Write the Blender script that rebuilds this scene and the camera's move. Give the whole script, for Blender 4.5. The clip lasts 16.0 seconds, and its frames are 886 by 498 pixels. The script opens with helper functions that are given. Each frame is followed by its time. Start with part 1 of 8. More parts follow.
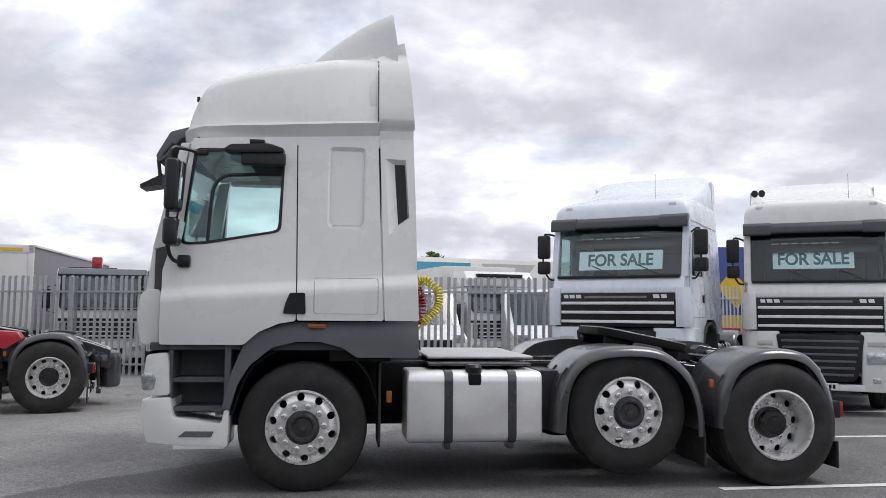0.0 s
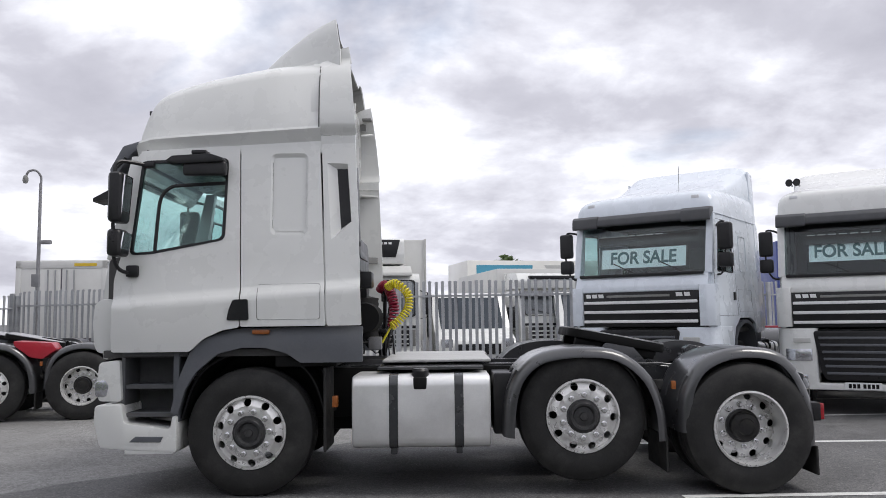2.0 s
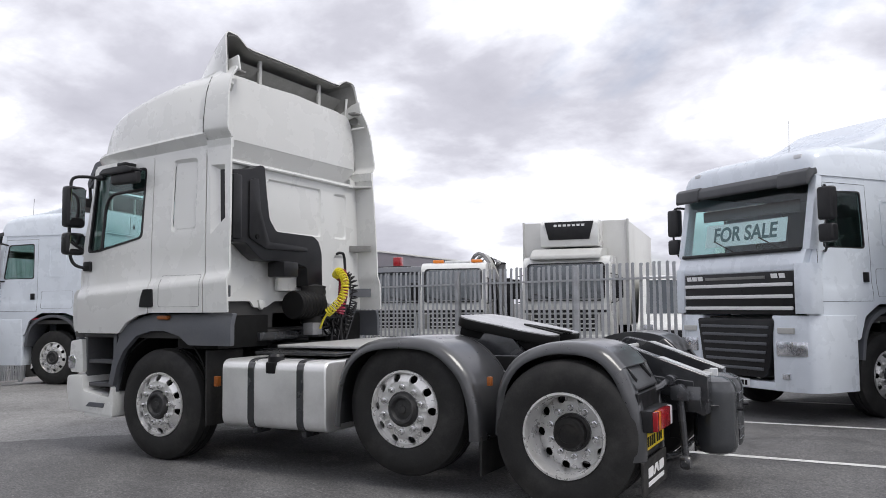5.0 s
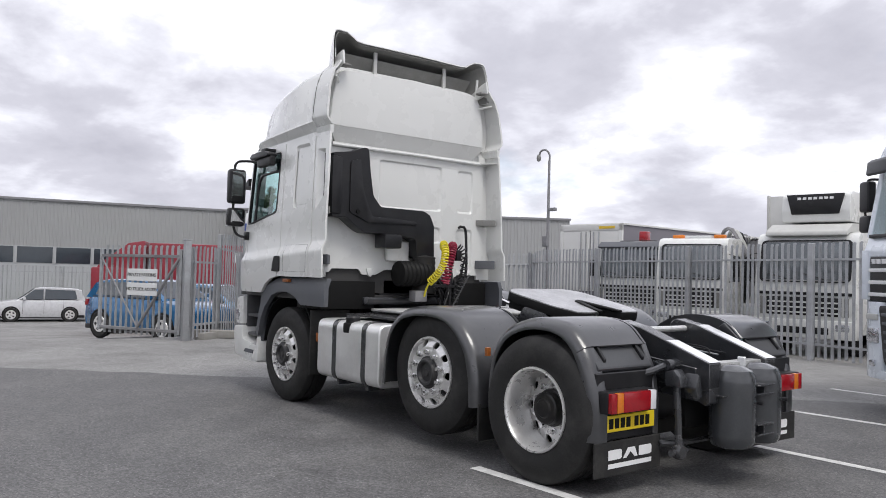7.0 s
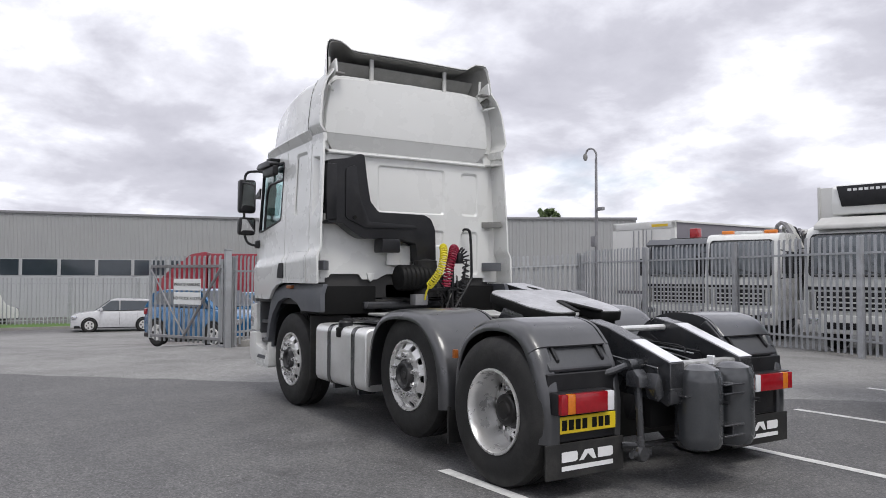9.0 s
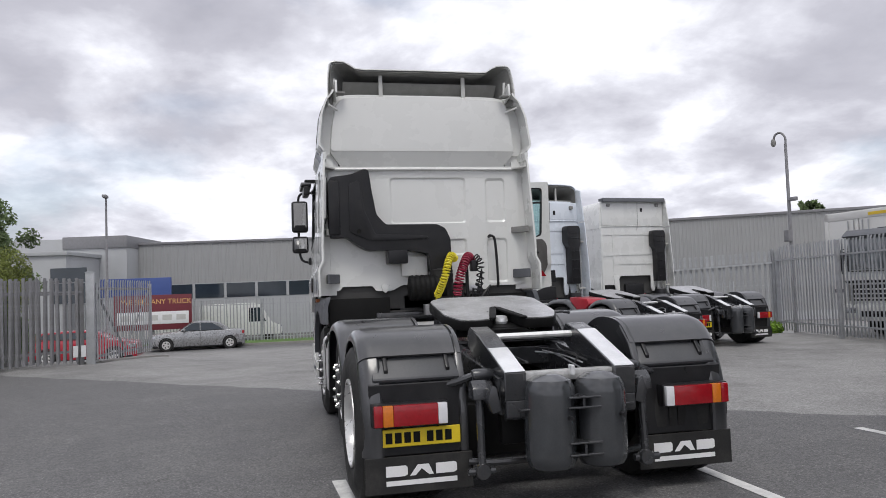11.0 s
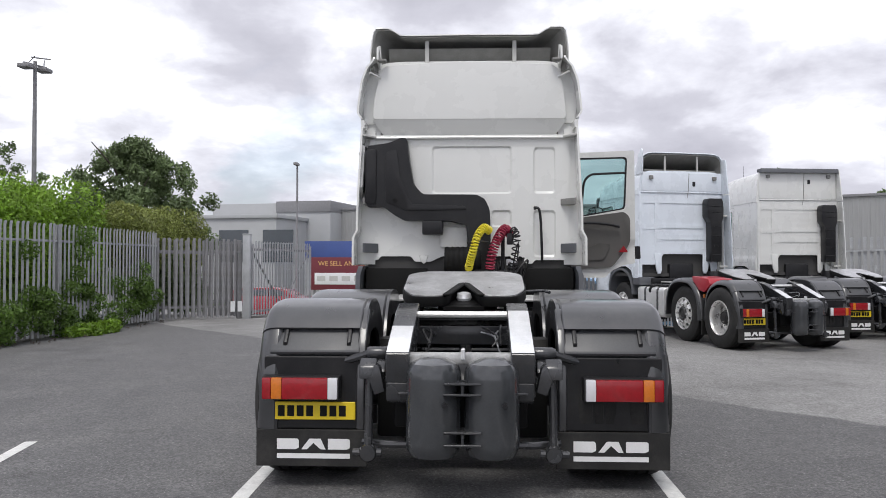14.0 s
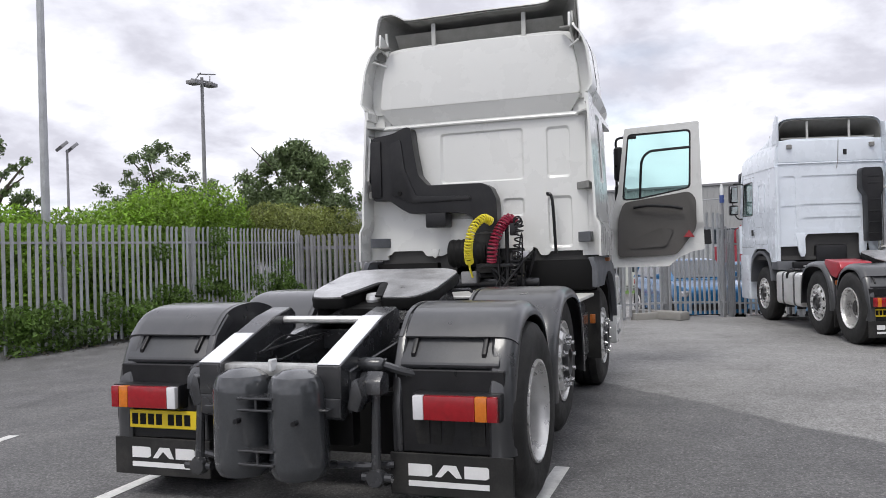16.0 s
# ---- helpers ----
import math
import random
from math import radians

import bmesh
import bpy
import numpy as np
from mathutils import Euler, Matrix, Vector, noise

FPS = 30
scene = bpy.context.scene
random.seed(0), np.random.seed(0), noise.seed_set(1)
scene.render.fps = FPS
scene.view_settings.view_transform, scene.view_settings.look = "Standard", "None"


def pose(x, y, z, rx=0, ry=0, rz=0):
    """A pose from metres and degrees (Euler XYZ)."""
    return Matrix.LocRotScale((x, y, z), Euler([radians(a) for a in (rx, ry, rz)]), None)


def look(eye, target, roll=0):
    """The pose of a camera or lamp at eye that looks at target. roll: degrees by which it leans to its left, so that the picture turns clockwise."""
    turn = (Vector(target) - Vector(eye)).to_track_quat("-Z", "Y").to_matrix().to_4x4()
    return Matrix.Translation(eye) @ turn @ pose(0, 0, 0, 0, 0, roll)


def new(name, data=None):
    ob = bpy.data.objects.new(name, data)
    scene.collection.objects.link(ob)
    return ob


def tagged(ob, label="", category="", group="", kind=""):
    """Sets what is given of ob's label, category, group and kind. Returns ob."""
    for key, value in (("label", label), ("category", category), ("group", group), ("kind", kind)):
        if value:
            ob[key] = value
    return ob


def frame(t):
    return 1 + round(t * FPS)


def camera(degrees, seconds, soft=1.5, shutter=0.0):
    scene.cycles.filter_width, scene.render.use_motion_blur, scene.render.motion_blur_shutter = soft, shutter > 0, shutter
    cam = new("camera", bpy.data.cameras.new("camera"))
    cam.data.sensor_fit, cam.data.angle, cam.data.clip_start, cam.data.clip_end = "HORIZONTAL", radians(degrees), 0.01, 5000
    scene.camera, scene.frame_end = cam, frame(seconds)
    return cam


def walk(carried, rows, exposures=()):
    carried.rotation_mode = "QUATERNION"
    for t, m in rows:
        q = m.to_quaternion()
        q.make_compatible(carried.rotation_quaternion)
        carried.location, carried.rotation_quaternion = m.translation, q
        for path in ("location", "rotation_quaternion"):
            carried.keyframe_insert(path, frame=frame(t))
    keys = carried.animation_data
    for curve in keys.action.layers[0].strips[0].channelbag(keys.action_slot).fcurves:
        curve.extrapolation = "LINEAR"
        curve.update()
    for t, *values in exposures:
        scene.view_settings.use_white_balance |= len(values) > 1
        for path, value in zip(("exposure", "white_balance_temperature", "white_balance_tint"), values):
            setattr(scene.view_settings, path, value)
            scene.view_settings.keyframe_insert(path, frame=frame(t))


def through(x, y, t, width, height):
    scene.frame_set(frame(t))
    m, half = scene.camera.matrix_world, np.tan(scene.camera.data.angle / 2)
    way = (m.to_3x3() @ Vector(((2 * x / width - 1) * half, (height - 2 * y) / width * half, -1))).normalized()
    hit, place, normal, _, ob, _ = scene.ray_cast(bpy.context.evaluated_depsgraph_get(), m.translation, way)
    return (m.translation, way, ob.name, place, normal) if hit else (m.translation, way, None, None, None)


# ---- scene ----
EXPOSURES = [(0.0, 0.42), (3.0, 0.38), (5.5, 0.46), (8.0, 0.50), (11, 0.26), (13.0, 0.38), (16.0, 0.54)]
cam = camera(58.5, 16.0, soft=0.9)
# seconds, eye x y z, yaw, pitch, roll
PATH = [
    (0, 0.309, -7.630, 1.421, -7.10, 4.69, 0.45),
    (0.5, 0.295, -7.618, 1.421, -8.89, 4.90, 0.75),
    (1, 0.408, -7.624, 1.410, -8.98, 5.03, 0.29),
    (1.5, 0.945, -7.725, 1.398, -4.70, 5.09, -0.30),
    (2, 1.595, -7.606, 1.404, 0.15, 5.03, -0.75),
    (2.5, 2.335, -7.601, 1.432, 5.20, 5.43, 0.31),
    (3, 3.080, -7.444, 1.408, 10.16, 5.68, 1.76),
    (5.5, 6.493, -6.256, 1.422, 35.53, 2.18, -0.54),
    (6, 7.128, -6.004, 1.430, 44.01, 0.86, 0.43),
    (6.5, 7.575, -5.538, 1.431, 47.68, 1.88, 0.95),
    (7, 7.892, -5.204, 1.434, 51.63, 1.78, 1.51),
    (7.5, 7.947, -5.044, 1.434, 52.07, 1.10, 1.42),
    (8, 7.961, -5.007, 1.454, 52.37, 1.28, 1.09),
    (10.5, 9.310, -2.676, 1.393, 71.48, 2.79, -1.66),
    (11, 9.418, -1.855, 1.386, 76.80, 2.97, -2.12),
    (11.5, 9.503, -1.133, 1.382, 82.21, 2.75, -0.95),
    (12, 9.466, -0.494, 1.377, 86.10, 2.29, -1.06),
    (12.5, 9.424, -0.052, 1.380, 90.97, 1.77, -0.38),
    (13, 9.409, 0.047, 1.398, 91.45, 1.29, 0.08),
    (13.5, 9.408, 0.053, 1.402, 92.20, 1.01, 0.39),
    (14, 9.351, 0.106, 1.390, 92.43, 0.99, 0.07),
    (14.5, 9.252, 0.473, 1.358, 94.92, 1.25, -1.51),
    (15, 9.105, 0.995, 1.373, 99.27, 0.89, -1.37),
    (15.5, 8.808, 1.607, 1.417, 103.69, 0.57, -1.14),
    (16, 8.483, 2.271, 1.440, 108.76, 0.22, -1.68),
]
walk(cam, [(t, pose(x, y, z, 0, 0, yaw) @ pose(0, 0, 0, 90 + pitch) @ pose(0, 0, 0, 0, 0, roll)) for t, x, y, z, yaw, pitch, roll in PATH], EXPOSURES)

# ---------------------------------------------------------------- light
SUN_AZ, SUN_EL = radians(100), radians(60)
world = bpy.data.worlds.new("overcast_sky")
scene.world = world
world.use_nodes = True
wn, wl = world.node_tree.nodes, world.node_tree.links
wn.clear()


def wnode(kind, **props):
    n = wn.new(kind)
    for k, v in props.items():
        n.inputs[k].default_value = v
    return n


w_out, w_bg = wn.new("ShaderNodeOutputWorld"), wn.new("ShaderNodeBackground")
w_sky = wn.new("ShaderNodeTexSky")
w_sky.sky_type, w_sky.sun_disc = "NISHITA", False
w_sky.sun_elevation, w_sky.sun_rotation = SUN_EL, SUN_AZ
w_sky.air_density, w_sky.dust_density = 1.0, 1.5
w_geo, w_sep = wn.new("ShaderNodeTexCoord"), wn.new("ShaderNodeSeparateXYZ")
wl.new(w_geo.outputs["Generated"], w_sep.inputs[0])


def wmath(op, a, b=None, c=None, clamp=False):
    n = wn.new("ShaderNodeMath")
    n.operation, n.use_clamp = op, clamp
    for i, v in enumerate((a, b, c)):
        if v is None:
            continue
        if isinstance(v, (int, float)):
            n.inputs[i].default_value = v
        else:
            wl.new(v, n.inputs[i])
    return n.outputs[0]


# cloud layer: the direction cast onto a flat layer overhead, so that clouds flatten towards the horizon
w_z = wmath("ADD", wmath("MAXIMUM", w_sep.outputs[2], 0.0), 0.30)
w_vec = wn.new("ShaderNodeCombineXYZ")
wl.new(wmath("DIVIDE", w_sep.outputs[0], w_z), w_vec.inputs[0])
wl.new(wmath("DIVIDE", w_sep.outputs[1], w_z), w_vec.inputs[1])


def wnoise(scale, detail, rough, dist=0.0, off=0.0):
    n = wnode("ShaderNodeTexNoise", Scale=scale, Detail=detail, Roughness=rough, Distortion=dist)
    m = wn.new("ShaderNodeMapping")
    m.inputs["Location"].default_value = (off, off * 0.7, off * 1.3)
    wl.new(w_vec.outputs[0], m.inputs[0])
    wl.new(m.outputs[0], n.inputs["Vector"])
    return n.outputs["Fac"]


big, mid = wnoise(1.25, 9, 0.54, 0.1, 3.1), wnoise(3.1, 9, 0.56, 0.15, 7.7)
dens = wmath("ADD", wmath("MULTIPLY", big, 0.56), wmath("MULTIPLY", mid, 0.44))
w_ramp = wn.new("ShaderNodeValToRGB")
cr = w_ramp.color_ramp
cr.elements[0].position, cr.elements[0].color = 0.37, (0.97, 0.99, 1.06, 1)
cr.elements[1].position, cr.elements[1].color = 0.66, (0.40, 0.40, 0.46, 1)
for p, c in ((0.43, (0.90, 0.91, 0.985)), (0.485, (0.67, 0.675, 0.745)), (0.55, (0.50, 0.50, 0.565))):
    e = cr.elements.new(p)
    e.color = (*c, 1)
wl.new(dens, w_ramp.inputs[0])
gap = wn.new("ShaderNodeMapRange")
gap.interpolation_type = "SMOOTHSTEP"
wl.new(wnoise(1.15, 6, 0.55, 0.4, 21.3), gap.inputs[0])
gap.inputs[1].default_value, gap.inputs[2].default_value = 0.57, 0.70
gap.inputs[3].default_value, gap.inputs[4].default_value = 1.0, 0.55
w_scale = wn.new("ShaderNodeVectorMath")
w_scale.operation = "SCALE"
w_scale.inputs[3].default_value = 0.10
wl.new(w_sky.outputs[0], w_scale.inputs[0])
w_mix = wn.new("ShaderNodeMix")
w_mix.data_type = "RGBA"
wl.new(gap.outputs[0], w_mix.inputs[0])
wl.new(w_scale.outputs[0], w_mix.inputs[6])
wl.new(w_ramp.outputs[0], w_mix.inputs[7])
wl.new(w_mix.outputs[2], w_bg.inputs[0])
w_bg.inputs[1].default_value = 1.0
wl.new(w_bg.outputs[0], w_out.inputs[0])

sun = new("sun", bpy.data.lights.new("sun", "SUN"))
sun.data.energy, sun.data.angle, sun.data.color = 1.25, radians(24), (1.0, 0.97, 0.92)
sun.matrix_world = look((math.sin(SUN_AZ) * 60, math.cos(SUN_AZ) * 60, math.tan(SUN_EL) * 60), (0, 0, 0))


# ---------------------------------------------------------------- materials
def material(name, color, rough=0.5, metal=0.0, vary=0.12, scale=8.0, fine=90.0, bump=0.15, depth=0.002, coat=0.0, dirt=None, dirt_amount=0.35, stretch=None, random_amount=0.0, spec=0.5):
    """A principled surface whose colour varies at two scales, with fine relief."""
    m = bpy.data.materials.new(name)
    m.use_nodes = True
    nt = m.node_tree
    n, l = nt.nodes, nt.links
    b = n["Principled BSDF"]
    tc = n.new("ShaderNodeTexCoord")
    vec = tc.outputs["Object"]
    if stretch:
        mp = n.new("ShaderNodeMapping")
        mp.inputs["Scale"].default_value = stretch
        l.new(vec, mp.inputs[0])
        vec = mp.outputs[0]

    def tex(s, d=5.0, r=0.6):
        t = n.new("ShaderNodeTexNoise")
        t.inputs["Scale"].default_value, t.inputs["Detail"].default_value, t.inputs["Roughness"].default_value = s, d, r
        l.new(vec, t.inputs["Vector"])
        return t.outputs["Fac"]

    def rng(src, a, bb, c, d):
        r = n.new("ShaderNodeMapRange")
        l.new(src, r.inputs[0])
        for i, v in enumerate((a, bb, c, d)):
            r.inputs[i + 1].default_value = v
        return r.outputs[0]

    coarse, small = tex(scale), tex(fine, 3.0)
    mixed = n.new("ShaderNodeMath")
    mixed.operation = "MULTIPLY"
    l.new(rng(coarse, 0.3, 0.7, 1 - vary, 1 + vary), mixed.inputs[0])
    l.new(rng(small, 0.3, 0.7, 1 - vary * 0.6, 1 + vary * 0.6), mixed.inputs[1])
    val = mixed.outputs[0]
    if random_amount:
        oi = n.new("ShaderNodeObjectInfo")
        mm = n.new("ShaderNodeMath")
        mm.operation = "MULTIPLY"
        l.new(val, mm.inputs[0])
        l.new(rng(oi.outputs["Random"], 0, 1, 1 - random_amount, 1 + random_amount), mm.inputs[1])
        val = mm.outputs[0]
    col = n.new("ShaderNodeVectorMath")
    col.operation = "SCALE"
    col.inputs[0].default_value = color[:3]
    l.new(val, col.inputs[3])
    out = col.outputs[0]
    if dirt:
        mx = n.new("ShaderNodeMix")
        mx.data_type = "RGBA"
        mx.inputs[7].default_value = (*dirt, 1)
        l.new(out, mx.inputs[6])
        l.new(rng(tex(scale * 0.45, 8.0, 0.7), 0.48, 0.75, 0.0, dirt_amount), mx.inputs[0])
        out = mx.outputs[2]
    l.new(out, b.inputs["Base Color"])
    l.new(rng(coarse, 0.3, 0.7, max(rough * 0.8, 0.02), min(rough * 1.2, 1)), b.inputs["Roughness"])
    b.inputs["Metallic"].default_value = metal
    b.inputs["Coat Weight"].default_value = coat
    b.inputs["Coat Roughness"].default_value = 0.08
    b.inputs["Specular IOR Level"].default_value = spec
    if bump:
        bp = n.new("ShaderNodeBump")
        bp.inputs["Strength"].default_value, bp.inputs["Distance"].default_value = bump, depth
        l.new(small, bp.inputs["Height"])
        l.new(bp.outputs[0], b.inputs["Normal"])
    return m


def glass_material(name, color, rough=0.02, clear=0.75):
    m = bpy.data.materials.new(name)
    m.use_nodes = True
    n, l = m.node_tree.nodes, m.node_tree.links
    n.clear()
    o, mixer, tr, gl = n.new("ShaderNodeOutputMaterial"), n.new("ShaderNodeMixShader"), n.new("ShaderNodeBsdfTransparent"), n.new("ShaderNodeBsdfGlossy")
    lw = n.new("ShaderNodeLayerWeight")
    lw.inputs[0].default_value = 0.5
    fp, fr = n.new("ShaderNodeMath"), n.new("ShaderNodeMath")
    fp.operation, fr.operation = "POWER", "MULTIPLY_ADD"
    fp.inputs[1].default_value, fr.inputs[1].default_value, fr.inputs[2].default_value = 4.0, 0.9, 0.05
    l.new(lw.outputs["Facing"], fp.inputs[0])
    l.new(fp.outputs[0], fr.inputs[0])
    tr.inputs[0].default_value = (*[c * clear for c in color], 1)
    gl.inputs["Roughness"].default_value = rough
    l.new(fr.outputs[0], mixer.inputs[0])
    l.new(tr.outputs[0], mixer.inputs[1])
    l.new(gl.outputs[0], mixer.inputs[2])
    l.new(mixer.outputs[0], o.inputs[0])
    return m


def leaf_material(name, color, through=0.35):
    """Leaves: each one its own shade, part of the light shining through."""
    m = bpy.data.materials.new(name)
    m.use_nodes = True
    n, l = m.node_tree.nodes, m.node_tree.links
    b, o = n["Principled BSDF"], n["Material Output"]
    geo, rng = n.new("ShaderNodeNewGeometry"), n.new("ShaderNodeMapRange")
    rng.inputs[3].default_value, rng.inputs[4].default_value = 0.55, 1.5
    l.new(geo.outputs["Random Per Island"], rng.inputs[0])
    tc, tex, big = n.new("ShaderNodeTexCoord"), n.new("ShaderNodeTexNoise"), n.new("ShaderNodeMapRange")
    tex.inputs["Scale"].default_value, tex.inputs["Detail"].default_value = 1.1, 4
    l.new(tc.outputs["Object"], tex.inputs["Vector"])
    l.new(tex.outputs["Fac"], big.inputs[0])
    for i, v in enumerate((0.3, 0.7, 0.65, 1.35)):
        big.inputs[i + 1].default_value = v
    mul, col = n.new("ShaderNodeMath"), n.new("ShaderNodeVectorMath")
    mul.operation, col.operation = "MULTIPLY", "SCALE"
    l.new(rng.outputs[0], mul.inputs[0])
    l.new(big.outputs[0], mul.inputs[1])
    col.inputs[0].default_value = color
    l.new(mul.outputs[0], col.inputs[3])
    l.new(col.outputs[0], b.inputs["Base Color"])
    b.inputs["Roughness"].default_value = 0.5
    tr, mixer = n.new("ShaderNodeBsdfTranslucent"), n.new("ShaderNodeMixShader")
    l.new(col.outputs[0], tr.inputs[0])
    mixer.inputs[0].default_value = through
    l.new(b.outputs[0], mixer.inputs[1])
    l.new(tr.outputs[0], mixer.inputs[2])
    l.new(mixer.outputs[0], o.inputs[0])
    return m


